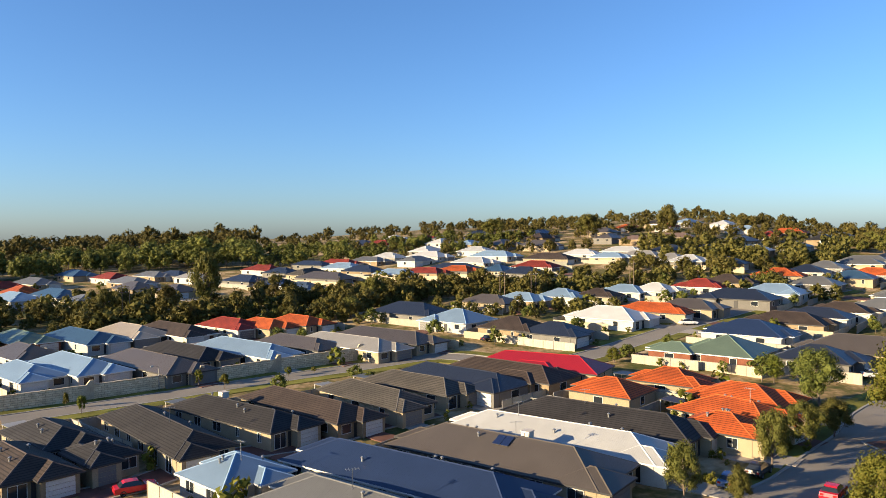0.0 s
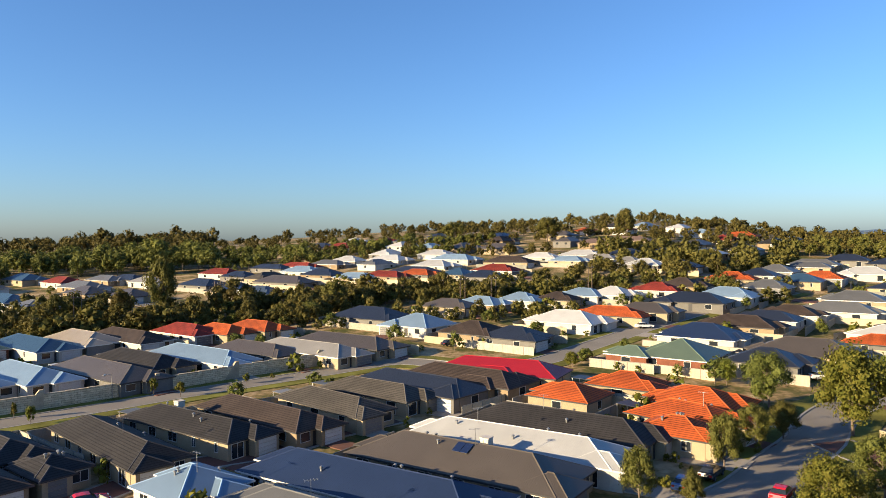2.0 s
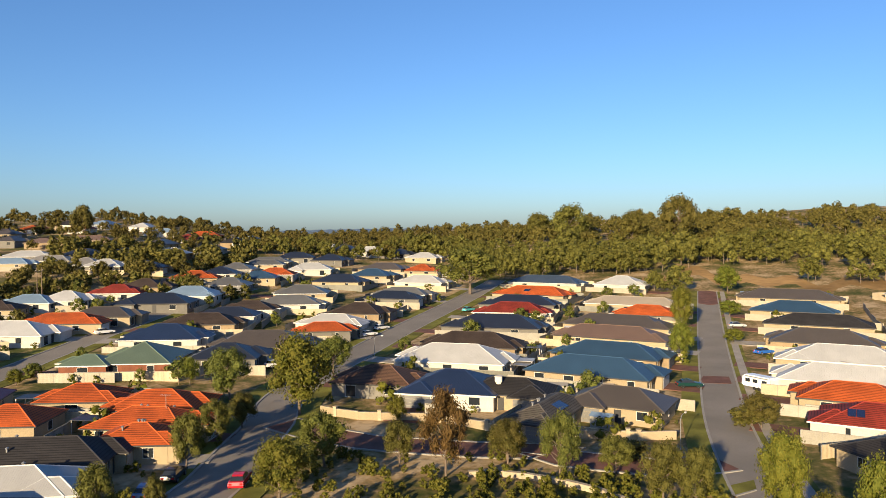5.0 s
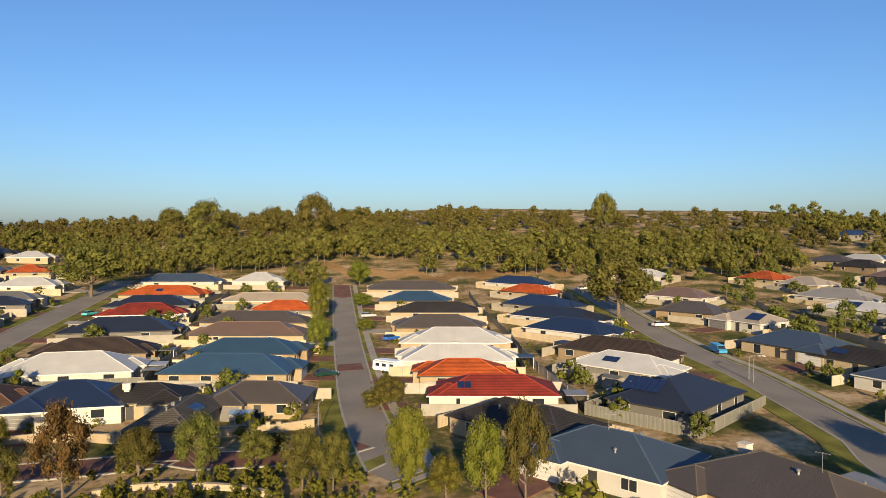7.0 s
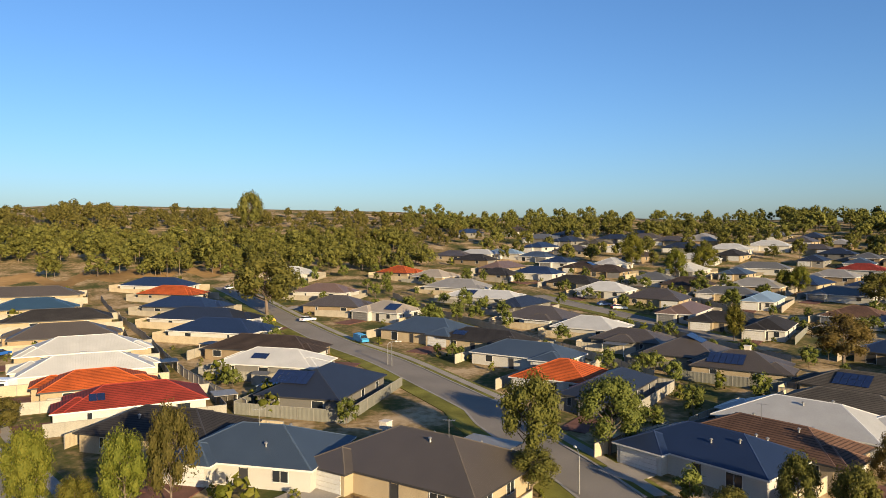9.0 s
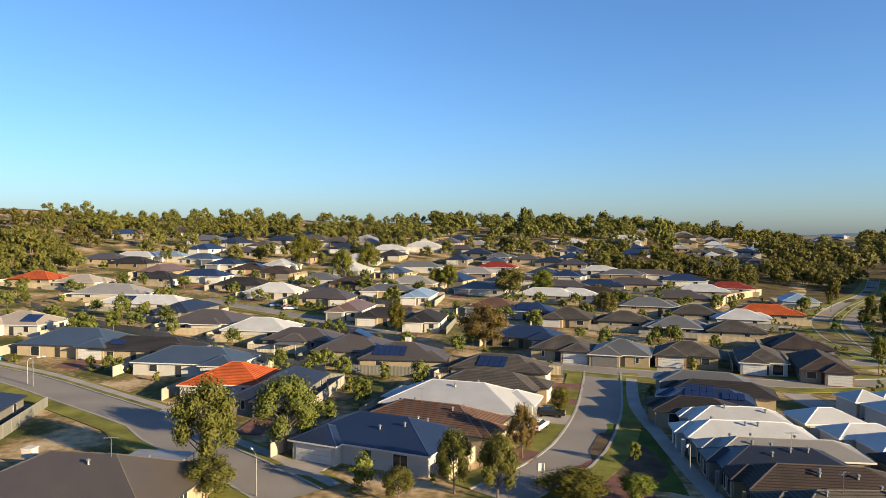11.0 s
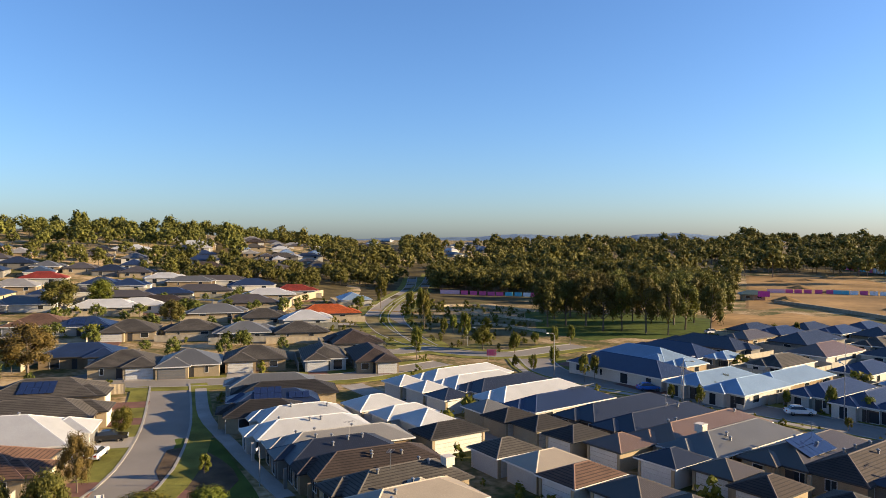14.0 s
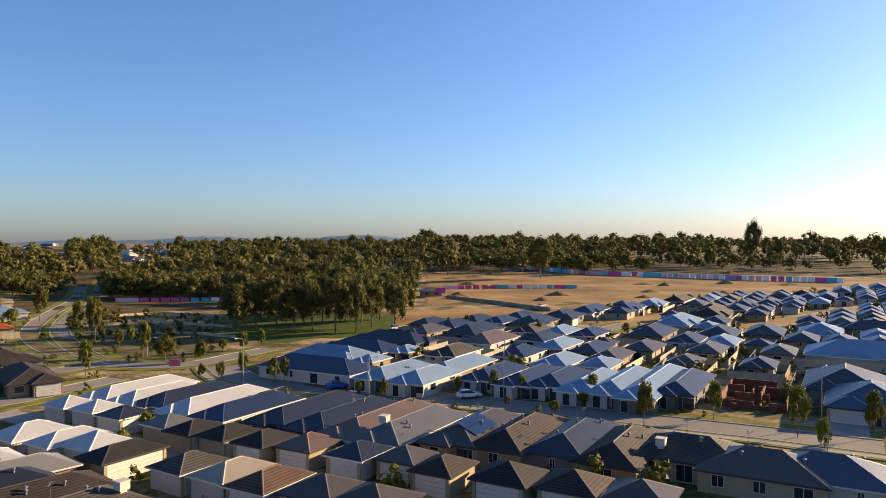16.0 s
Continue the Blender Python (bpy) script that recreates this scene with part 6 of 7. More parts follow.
def unfinished_house(x, y, rot):
    """Brick walls at differing heights with no roof yet, with pallets of bricks."""
    th = tagged(empty("unfinished_house", pose(x, y, land(x, y), 0, 0, rot)), "unroofed house under construction with bare red brick walls", "building site")
    spans = ((-7, -5, 7, -5), (-7, 5, 7, 5), (-7, -5, -7, 5), (7, -5, 7, 5), (-2, -5, -2, 5), (3, -5, 3, 2), (-2, 1, 7, 1), (-7, -1, -2, -1))
    for k, (ax, ay, bx, by) in enumerate(spans):
        h = (2.3, 1.8, 2.4, 1.3, 2.2, 1.9, 2.4, 1.5)[k]
        n = 4
        boxes = []
        for i in range(n):
            p, q = (ax + (bx - ax) * i / n, ay + (by - ay) * i / n), (ax + (bx - ax) * (i + 1) / n, ay + (by - ay) * (i + 1) / n)
            hh = 0.7 if (i + k) % 4 == 1 else h
            boxes.append((min(p[0], q[0]) - 0.11, min(p[1], q[1]) - 0.11 + 0.003 * i, -0.2, max(p[0], q[0]) + 0.11, max(p[1], q[1]) + 0.11, hh))
        piece("brick_wall", box_mesh("brick_wall", boxes, WALLS["red"]), th)
    for i in range(7):
        ob = piece("brick_pallet", box_mesh("brick_pallet", [(-0.5, -0.5, 0, 0.5, 0.5, 0.12), (-0.45, -0.45, 0.12, 0.45, 0.45, 1.0)], WALLS["red"]), m=pose(x + 9 * math.cos(i * 0.7), y + 8 * math.sin(i * 0.7), land(x, y), 0, 0, 20 * i))
        tagged(ob, "pallet of red bricks on bare sand", "brick pallet", "brick pallets")


unfinished_house(-66.9, -118.4, 55)


# ---- trees ----
GOLD = (1 + 5 ** 0.5) / 2
ICO_V = [Vector(p).normalized() for p in ((-1, GOLD, 0), (1, GOLD, 0), (-1, -GOLD, 0), (1, -GOLD, 0), (0, -1, GOLD), (0, 1, GOLD), (0, -1, -GOLD), (0, 1, -GOLD), (GOLD, 0, -1), (GOLD, 0, 1), (-GOLD, 0, -1), (-GOLD, 0, 1))]
ICO_F = [(i, j, k) for i, j, k in itertools.combinations(range(12), 3) if all((ICO_V[p] - ICO_V[q]).length < 1.1 for p, q in ((i, j), (j, k), (i, k)))]
ICO_F = [f if (ICO_V[f[1]] - ICO_V[f[0]]).cross(ICO_V[f[2]] - ICO_V[f[0]]).dot(ICO_V[f[0]]) > 0 else f[::-1] for f in ICO_F]


def leaves(rnd, clumps, per, size, core=0.62):
    """Leaf sprays: small blades gathered in clumps (centre, radius) round a ragged dense heart."""
    v, f = [], []
    for c, r in clumps:
        c, o = Vector(c), len(v)
        v += [tuple(c + Vector((p.x, p.y, p.z * 0.85)) * r * core * rnd.uniform(0.6, 1.25)) for p in ICO_V]
        f += [tuple(i + o for i in q) for q in ICO_F]
        for i in range(per):
            d = Vector((rnd.gauss(0, 1), rnd.gauss(0, 1), rnd.gauss(0, 0.8) + 0.15)).normalized()
            p = c + d * r * rnd.uniform(0.5, 1.12)
            out = d + Vector((rnd.uniform(-1, 1), rnd.uniform(-1, 1), rnd.uniform(-0.5, 1))) * 0.6
            t = out.cross(Vector((rnd.uniform(-1, 1), rnd.uniform(-1, 1), rnd.uniform(-1, 1)))).normalized() * size * rnd.uniform(0.6, 1.3)
            s = out.cross(t).normalized() * size * 0.42
            o = len(v)
            v += [tuple(p - t * 0.5 - s), tuple(p - t * 0.4 + s), tuple(p + t * 0.7)]
            f.append((o, o + 1, o + 2))
    return v, f


def tree_shape(seed, leaf, per, size, spread=0.5, base=0.28, clump=0.17, count=16, top=1.0):
    """Trunk and crown of a tree one metre high and about one metre wide: forked limbs that end in leaf clumps."""
    rnd = random.Random(seed)
    limbs, clumps = [], []
    lean = Vector((rnd.uniform(-0.06, 0.06), rnd.uniform(-0.06, 0.06)))
    limbs.append(tube([(0, 0, -0.03), (lean.x * 0.4, lean.y * 0.4, base), (lean.x, lean.y, 0.62), (lean.x * 1.3, lean.y, 0.85)], [0.028, 0.02, 0.012, 0.004], 7))
    for i in range(count):
        a, h = i * 2.4 + rnd.uniform(-0.5, 0.5), base + (0.9 - base) * ((i + 0.5) / count) ** 0.8
        belly = math.sin(math.pi * min(1.0, (h - base + 0.1) / (1.02 - base))) ** 0.7
        r = spread * belly * rnd.uniform(0.55, 1.0)
        tip = (r * math.cos(a) + lean.x, r * math.sin(a) + lean.y, min(top - clump * 0.5, h + rnd.uniform(0, 0.08)))
        root = (lean.x * 0.7, lean.y * 0.7, max(base * 0.8, h - 0.2))
        limbs.append(tube([root, tuple((Vector(root) + Vector(tip)) / 2 + Vector((0, 0, -0.01))), tip], [0.011, 0.007, 0.002], 5))
        clumps.append((tip, clump * rnd.uniform(0.75, 1.25)))
    return mesh_of("trunk", *joined(limbs), BARK), mesh_of("crown", *leaves(rnd, clumps, per, size), leaf)


KINDS = {
    "gum": (GUMLEAF, 330, 0.034, 0.42, 0.25, 0.17, 18, "grey-green gum tree with an open ragged crown", "tree"),
    "green": (BRIGHTLEAF, 330, 0.034, 0.44, 0.2, 0.19, 18, "bushy fresh-green tree in the verge", "tree"),
    "russet": (REDLEAF, 320, 0.03, 0.42, 0.25, 0.16, 18, "russet-leaved gum tree with bare lower limbs", "tree"),
    "tall": (BUSHLEAF, 170, 0.042, 0.44, 0.3, 0.17, 22, "tall spreading native gum with dark foliage", "tree"),
    "dark": (BUSHLEAF, 200, 0.042, 0.48, 0.3, 0.16, 18, "tall dark gum in a park stand", "tree"),
    "street": (BRIGHTLEAF, 110, 0.07, 0.42, 0.34, 0.17, 12, "young staked street tree with yellow-green leaves", "tree"),
    "round": (BRIGHTLEAF, 150, 0.07, 0.5, 0.3, 0.2, 14, "round bright green park tree", "tree"),
    "bush": (GUMLEAF, 110, 0.11, 0.5, 0.08, 0.24, 10, "rounded grey-green garden shrub in a bed", "shrub"),
}
SHAPES = {k: [tree_shape(n * 7 + len(k) * 31, c[0], c[1], c[2], c[3], c[4], c[5], c[6]) for n in range(3)] for k, c in KINDS.items()}
TREES = []


def tree(kind, x, y, height, width):
    tr, cr = SHAPES[kind][int(abs(x * 3 + y)) % 3]
    s = max(width * 1.1, height * 0.42)
    ob = empty("shrub" if kind == "bush" else "tree", pose(x, y, land(x, y), 0, 0, (x * 37 + y * 11) % 360) @ Matrix.Diagonal((s, s, height, 1)))
    tagged(ob, KINDS[kind][7], KINDS[kind][8], "trees of the streets" if kind in ("street", "gum", "green") else "")
    piece("trunk", tr, ob)
    piece("crown", cr, ob)
    TREES.append((x, y))


tree("street", -56.3, 112.7, 2.9, 1.5)
tree("street", -60.8, 116.7, 2.6, 1.0)
tree("street", -43.9, 131.1, 3.1, 1.4)
tree("street", -38.6, 129.2, 2.7, 1.7)
tree("street", -28.9, 138.2, 2.0, 1.3)
tree("street", -24.4, 141.2, 1.2, 1.1)
tree("street", -16.1, 148.3, 2.0, 1.3)
tree("tall", -71.8, 223.7, 19.1, 9.2)
tree("tall", -101.1, 218.5, 9.6, 6.0)
tree("tall", -84.3, 224.0, 9.5, 6.0)
tree("tall", -55.5, 245.1, 7.1, 5.6)
tree("tall", -20.1, 229.8, 9.8, 7.7)
tree("tall", -25.7, 212.6, 6.1, 6.0)
tree("gum", 58.8, 108.8, 8.5, 6.9)
tree("green", 62.3, 93.4, 12.0, 8.9)
tree("gum", 83.2, 113.4, 7.2, 6.7)
tree("gum", 38.6, 81.8, 6.7, 4.3)
tree("gum", 46.4, 89.0, 5.8, 4.4)
tree("gum", 52.3, 93.2, 5.0, 4.1)
tree("gum", 25.2, 72.7, 5.8, 3.8)
tree("gum", 30.0, 70.7, 4.0, 2.4)
tree("gum", 51.3, 71.4, 6.6, 5.7)
tree("green", 41.6, 66.0, 6.6, 5.6)
tree("gum", 58.0, 65.0, 5.4, 4.1)
tree("russet", 59.5, 58.5, 10.2, 5.2)
tree("gum", 68.6, 56.7, 5.0, 4.9)
tree("tall", 191.5, 177.7, 16.9, 19.9)
tree("green", 58.7, 123.3, 4.7, 3.0)
tree("green", 35.5, 142.0, 3.0, 2.8)
tree("green", 70.7, 80.0, 3.7, 2.9)
tree("bush", 39.4, 146.9, 2.5, 2.7)
tree("gum", 68.7, 48.8, 7.3, 4.8)
tree("gum", 68.3, 56.4, 5.5, 4.2)
tree("gum", 73.9, 44.4, 4.5, 4.1)
tree("gum", 69.7, 36.2, 6.5, 4.4)
tree("gum", 70.7, 33.0, 6.2, 3.7)
tree("green", 71.6, 24.5, 9.4, 4.3)
tree("green", 72.4, 16.3, 8.4, 4.2)
tree("gum", 73.3, 12.3, 10.2, 4.4)
tree("green", 71.2, 20.3, 4.7, 3.5)
tree("gum", 104.7, 39.5, 4.9, 5.0)
tree("green", 176.5, 87.6, 11.5, 5.3)
tree("green", 143.0, 70.8, 8.0, 4.5)
tree("tall", 209.3, 9.8, 16.4, 18.3)
tree("green", 250.6, 107.6, 9.0, 8.2)
tree("green", 168.1, 70.7, 3.4, 4.3)
tree("green", 204.8, 87.2, 4.5, 6.0)
tree("bush", 105.0, 41.0, 2.7, 4.5)
tree("bush", 80.1, 46.9, 2.2, 4.4)
tree("gum", 79.7, -26.4, 10.3, 6.9)
tree("gum", 81.8, -37.3, 9.2, 7.4)
tree("gum", 72.0, -24.0, 4.5, 5.5)
tree("green", 151.1, -99.6, 8.3, 4.3)
tree("russet", 121.5, -104.0, 9.9, 11.1)
tree("green", 298.8, -144.8, 15.6, 9.5)
tree("green", 269.6, -150.4, 11.7, 8.3)
tree("green", 221.7, -171.6, 9.5, 6.7)
tree("green", 227.0, -168.6, 7.8, 5.8)
tree("gum", 54.5, -48.1, 6.8, 4.0)
tree("gum", 58.8, -45.9, 6.6, 3.7)
tree("gum", 60.2, -39.7, 3.6, 3.5)
tree("russet", 63.0, -59.8, 6.5, 3.4)
tree("green", 49.7, -54.3, 3.0, 6.9)
tree("green", 45.7, -59.7, 2.9, 3.7)
tree("green", 75.2, -79.2, 3.9, 2.9)
tree("street", 53.4, -68.9, 2.7, 1.5)
tree("green", 286.8, -173.5, 10.3, 10.6)
tree("green", 195.4, -196.8, 9.0, 7.9)
tree("tall", 189.7, -173.9, 10.8, 12.2)
tree("tall", 145.0, -173.0, 7.3, 7.2)
tree("street", 35.0, -148.4, 3.2, 1.5)
tree("street", 30.5, -145.8, 4.0, 1.7)
tree("street", 27.2, -151.3, 5.1, 1.7)
tree("street", 19.2, -140.3, 5.5, 1.6)
tree("street", 17.7, -144.0, 4.8, 1.6)
tree("street", 2.7, -128.3, 3.1, 1.3)
tree("street", -1.9, -124.7, 4.0, 1.4)
tree("street", -4.6, -135.1, 2.7, 1.1)
tree("street", -6.3, -139.8, 3.3, 1.7)
tree("street", -15.6, -129.4, 3.2, 1.2)
tree("street", -21.5, -127.1, 4.6, 1.3)
tree("street", -22.4, -117.8, 1.9, 1.3)
tree("street", -26.5, -124.9, 3.9, 1.7)
tree("street", -29.0, -111.6, 2.5, 1.7)
tree("street", -34.1, -127.4, 3.6, 1.5)
tree("street", -35.0, -116.4, 2.6, 1.6)
tree("street", -37.9, -120.5, 4.9, 1.7)
tree("street", -40.5, -103.1, 6.8, 1.6)
tree("street", -53.1, -106.5, 6.0, 2.1)
tree("street", -60.3, -95.8, 7.2, 2.5)
tree("street", -58.8, -87.3, 4.7, 1.4)
tree("street", -71.0, -94.5, 6.6, 2.4)
tree("round", 49.2, -173.4, 5.4, 4.4)
tree("round", 40.3, -170.4, 4.9, 2.3)
tree("street", 59.3, -152.9, 7.5, 2.4)
tree("street", 77.4, -206.0, 11.3, 3.2)
tree("street", 92.7, -243.3, 8.9, 3.8)
tree("street", 92.2, -232.5, 8.5, 3.6)
tree("street", 91.0, -205.7, 2.6, 2.5)
tree("street", 32.9, -182.5, 5.3, 2.3)
tree("street", 29.5, -188.7, 5.2, 2.1)
tree("street", 38.2, -184.4, 3.5, 2.1)
tree("street", 65.9, -191.3, 5.2, 2.3)
tree("street", 65.3, -198.4, 5.3, 2.3)
tree("street", 55.8, -178.2, 8.5, 1.7)
tree("street", 116.5, -241.2, 5.3, 3.9)
tree("street", 113.3, -253.0, 11.8, 4.6)
tree("street", -28.7, -221.4, 4.7, 1.7)
tree("street", -44.8, -219.5, 3.4, 1.7)
tree("street", -46.9, -201.1, 4.3, 1.8)
tree("street", -58.8, -205.7, 2.4, 1.9)
tree("street", -72.4, -199.8, 4.2, 1.9)
tree("street", -78.6, -197.4, 4.1, 1.9)
tree("tall", -113.2, -483.8, 27.4, 16.6)
tree("tall", -154.0, -517.0, 11.4, 15.0)
tree("tall", -201.3, -525.2, 12.2, 15.7)
tree("tall", -271.2, -559.2, 17.0, 9.0)
tree("tall", -402.9, -681.3, 20.3, 7.9)
tree("tall", -342.6, -621.0, 38.3, 14.2)
tree("tall", 343.5, 240.5, 23.7, 19.9)
tree("tall", 349.9, 175.3, 28.5, 19.2)
tree("tall", 357.3, 207.8, 19.4, 14.4)
tree("tall", 363.4, 277.7, 17.4, 18.1)
tree("tall", 441.2, 29.4, 25.7, 14.0)
tree("tall", 131.1, 399.5, 17.7, 11.3)
tree("tall", 90.0, 420.1, 14.9, 13.6)
tree("tall", 36.8, 465.8, 14.0, 14.8)
tree("dark", 42.5, -224.9, 14.8, 10.0)
tree("dark", 44.4, -247.7, 17.3, 9.2)
tree("dark", 47.1, -277.6, 14.1, 8.9)
tree("dark", 37.5, -229.9, 14.9, 8.9)
tree("dark", 40.2, -255.7, 15.9, 11.1)
tree("dark", 41.3, -285.5, 14.0, 9.1)
tree("dark", 31.3, -230.6, 16.2, 10.0)
tree("dark", 33.1, -254.9, 13.7, 11.0)
tree("dark", 32.5, -269.8, 15.4, 10.8)
tree("dark", 24.6, -220.2, 14.9, 9.7)
tree("dark", 25.1, -253.9, 15.5, 8.3)
tree("dark", 26.8, -283.7, 15.4, 11.1)
tree("dark", 19.3, -223.6, 15.4, 7.8)
tree("dark", 18.1, -249.6, 15.8, 9.3)
tree("dark", 18.3, -284.9, 12.9, 8.6)
tree("dark", 12.0, -220.0, 16.4, 9.1)
tree("dark", 11.8, -247.1, 16.6, 7.6)
tree("dark", 10.7, -267.1, 16.2, 11.0)
tree("dark", 5.7, -218.0, 15.5, 7.6)
tree("dark", 4.7, -244.6, 16.2, 9.9)
tree("dark", 2.7, -280.7, 15.9, 12.2)
tree("dark", 1.0, -233.0, 13.7, 10.2)
tree("dark", -1.6, -252.5, 14.5, 8.8)
tree("dark", -4.4, -293.7, 15.2, 9.5)
tree("dark", -6.1, -224.8, 14.7, 6.9)
tree("dark", -9.8, -256.9, 13.7, 8.6)


def bulk(name, verts, quads, mat, label, category):
    me = bpy.data.meshes.new(name)
    me.from_pydata(verts, [], quads)
    me.materials.append(mat)
    me.update()
    return tagged(piece(name, me), label, category, kind="stuff")


def stand(seed, per, size, count, base, spread, clump):
    rnd = random.Random(seed)
    cl = []
    for i in range(count):
        a, h = i * 2.4 + rnd.uniform(-0.5, 0.5), base + (0.92 - base) * (i + 0.5) / count
        r = spread * math.sin(math.pi * min(1.0, (h - base + 0.12) / (1.05 - base))) ** 0.7 * rnd.uniform(0.4, 1.0)
        cl.append(((r * math.cos(a), r * math.sin(a), h), clump * rnd.uniform(0.7, 1.3)))
    v, f = leaves(rnd, cl, per, size)
    t = tube([(0, 0, -0.05), (0, 0, 0.5), (0.02, 0.01, 0.8)], [0.018, 0.012, 0.003], 4)
    return np.array(v), np.array(f), np.array(t[0]), [q for q in t[1] if len(q) == 4]


FAR = [stand(40 + i, 20, 0.115, 10, 0.34 + 0.03 * (i % 3), 0.46, 0.19) for i in range(6)]
MID = [stand(80 + i, 48, 0.082, 11, 0.3 + 0.04 * (i % 3), 0.46, 0.19) for i in range(6)]
SHRUB = [stand(70 + i, 14, 0.2, 4, 0.1, 0.4, 0.3) for i in range(4)]
LOW = [stand(60 + i, 18, 0.17, 8, 0.08, 0.46, 0.22) for i in range(4)]


# far streets that show as gaps in the forest: bearing from, to, distance from, to
STREETS = ((145.2, 151.5, 425, 790), (153.7, 157.6, 640, 1070), (160.6, 164.6, 560, 1070))


def in_far_street(az, r):
    return any(a < az < b and c < r < d for a, b, c, d in STREETS)


def scatter(name, zones, mat, label, category, shapes, seed, trunks=True):
    """Many trees as one: zones of (bearing from, to, distance from, to, how many, height from, to)."""
    rnd = random.Random(seed)
    V, F, TV, TF, nv, nt = [], [], [], [], 0, 0
    for a0, a1, r0, r1, n, h0, h1 in zones:
        k = tries = 0
        while k < n and tries < n * 6:
            tries += 1
            az, r = radians(rnd.uniform(a0, a1)), math.sqrt(rnd.uniform(r0 * r0, r1 * r1))
            x, y = r * math.sin(az), r * math.cos(az)
            if in_far_street(math.degrees(az), r) and rnd.random() < 0.93:
                continue
            if noise.noise((x * 0.018, y * 0.018, 1.3)) < -0.45 or in_house(x, y, 2.0 if trunks else 0.6) or near_road(x, y, 5.0 if trunks else 0.8):
                continue
            k += 1
            h = rnd.uniform(h0, h1) * (1.0 if rnd.random() < 0.93 else 1.35)
            v, f, tv, tf = rnd.choice(shapes)
            ang, s = rnd.uniform(0, 6.28), h * rnd.uniform(0.75, 1.15)
            c, sn, z = math.cos(ang), math.sin(ang), land(x, y)
            V.append(np.stack([x + s * (v[:, 0] * c - v[:, 1] * sn), y + s * (v[:, 0] * sn + v[:, 1] * c), z + h * v[:, 2]], 1))
            F.append(f + nv)
            nv += len(v)
            if trunks:
                TV.append(np.stack([x + s * tv[:, 0], y + s * tv[:, 1], z + h * tv[:, 2]], 1))
                TF += [tuple(i + nt for i in q) for q in tf]
                nt += len(tv)
    bulk(name, np.concatenate(V).tolist(), np.concatenate(F).tolist(), mat, label, category)
    if trunks:
        bulk(name + "_trunks", np.concatenate(TV).tolist(), TF, BARK, "slender gum trunks of the " + name, "tree trunks")


scatter("forest", [(-42, -14, 400, 500, 190, 9, 14), (-14, 8, 380, 500, 170, 4.5, 8)], BUSHLEAF, "dense dark gum forest beyond the houses", "forest", MID, 1)
scatter("forest", [(-42, -14, 500, 900, 260, 11, 16), (-14, 8, 500, 700, 120, 5, 9)], BUSHLEAF, "dense dark gum forest in the distance", "forest", FAR, 21)
scatter("hill_woodland", [(-8, 50, 365, 480, 330, 3.5, 7), (5, 50, 480, 680, 460, 4.5, 9), (30, 50, 395, 600, 200, 4, 7.5)], BUSHLEAF, "scattered gum woodland over the hill houses", "woodland", FAR, 2)
scatter("ridge_bush", [(46, 100, 300, 400, 430, 4, 12), (54, 66, 270, 300, 40, 4, 8), (30, 50, 360, 420, 70, 5, 9)], BUSHLEAF, "dry olive bushland on the ridge", "woodland", MID, 3)
scatter("ridge_bush", [(46, 76, 395, 560, 380, 6, 10.5), (76, 104, 395, 560, 300, 4.5, 8)], BUSHLEAF, "dry olive bushland behind the ridge", "woodland", FAR, 23)
scatter("ridge_forest", [(125, 150, 360, 460, 60, 6, 10), (104, 125, 340, 470, 50, 6, 10), (98, 124, 470, 540, 110, 5, 8)], BUSHLEAF, "gum trees along the ridge line", "forest", MID, 4)
scatter("ridge_forest", [(98, 126, 480, 640, 220, 5, 8.5), (126, 145.2, 480, 640, 190, 8, 13), (143, 158, 790, 1050, 260, 8, 12)], BUSHLEAF, "gum forest behind the ridge line", "forest", FAR, 24)
scatter("plain_forest", [(158, 168, 356, 470, 120, 8, 13), (168, 183, 320, 470, 140, 8, 13), (140, 151, 345, 415, 55, 5, 8), (151, 158, 375, 470, 60, 6, 9)], BUSHLEAF, "flat dark gum forest by the park", "forest", MID, 5)
scatter("plain_forest", [(148, 186, 460, 1000, 560, 11, 16), (183, 200, 545, 760, 210, 8, 14), (200, 226, 600, 760, 60, 8, 14), (183, 230, 740, 1300, 620, 12, 20)], BUSHLEAF, "flat dark gum forest out to the horizon", "forest", FAR, 25)
scatter("valley_trees", [(-42, 10, 206, 262, 150, 4, 8), (-42, -16, 196, 215, 50, 4, 7), (10, 30, 262, 300, 30, 4, 7)], BUSHLEAF, "dark native trees along the valley", "trees", MID, 26)
scatter("valley_scrub", [(-42, 16, 200, 262, 380, 2.0, 4.5), (-42, -14, 196, 300, 150, 3, 7), (-12, 30, 236, 270, 160, 2.5, 5.5), (16, 30, 300, 380, 110, 4, 8)], BUSHLEAF, "olive native scrub in the valley", "scrub", LOW, 6, False)
scatter("park_planting", [(152, 168, 176, 290, 330, 0.4, 1.5), (154, 167, 200, 330, 12, 2.5, 4.5), (44, 72, 72, 84, 90, 0.6, 1.6), (20, 40, 74, 100, 40, 0.6, 1.5), (34, 66, 70, 92, 170, 0.5, 1.5), (170, 205, 118, 128, 60, 0.4, 0.9)], BRIGHTLEAF, "low native planting in mulched beds", "shrubs", LOW, 7, False)


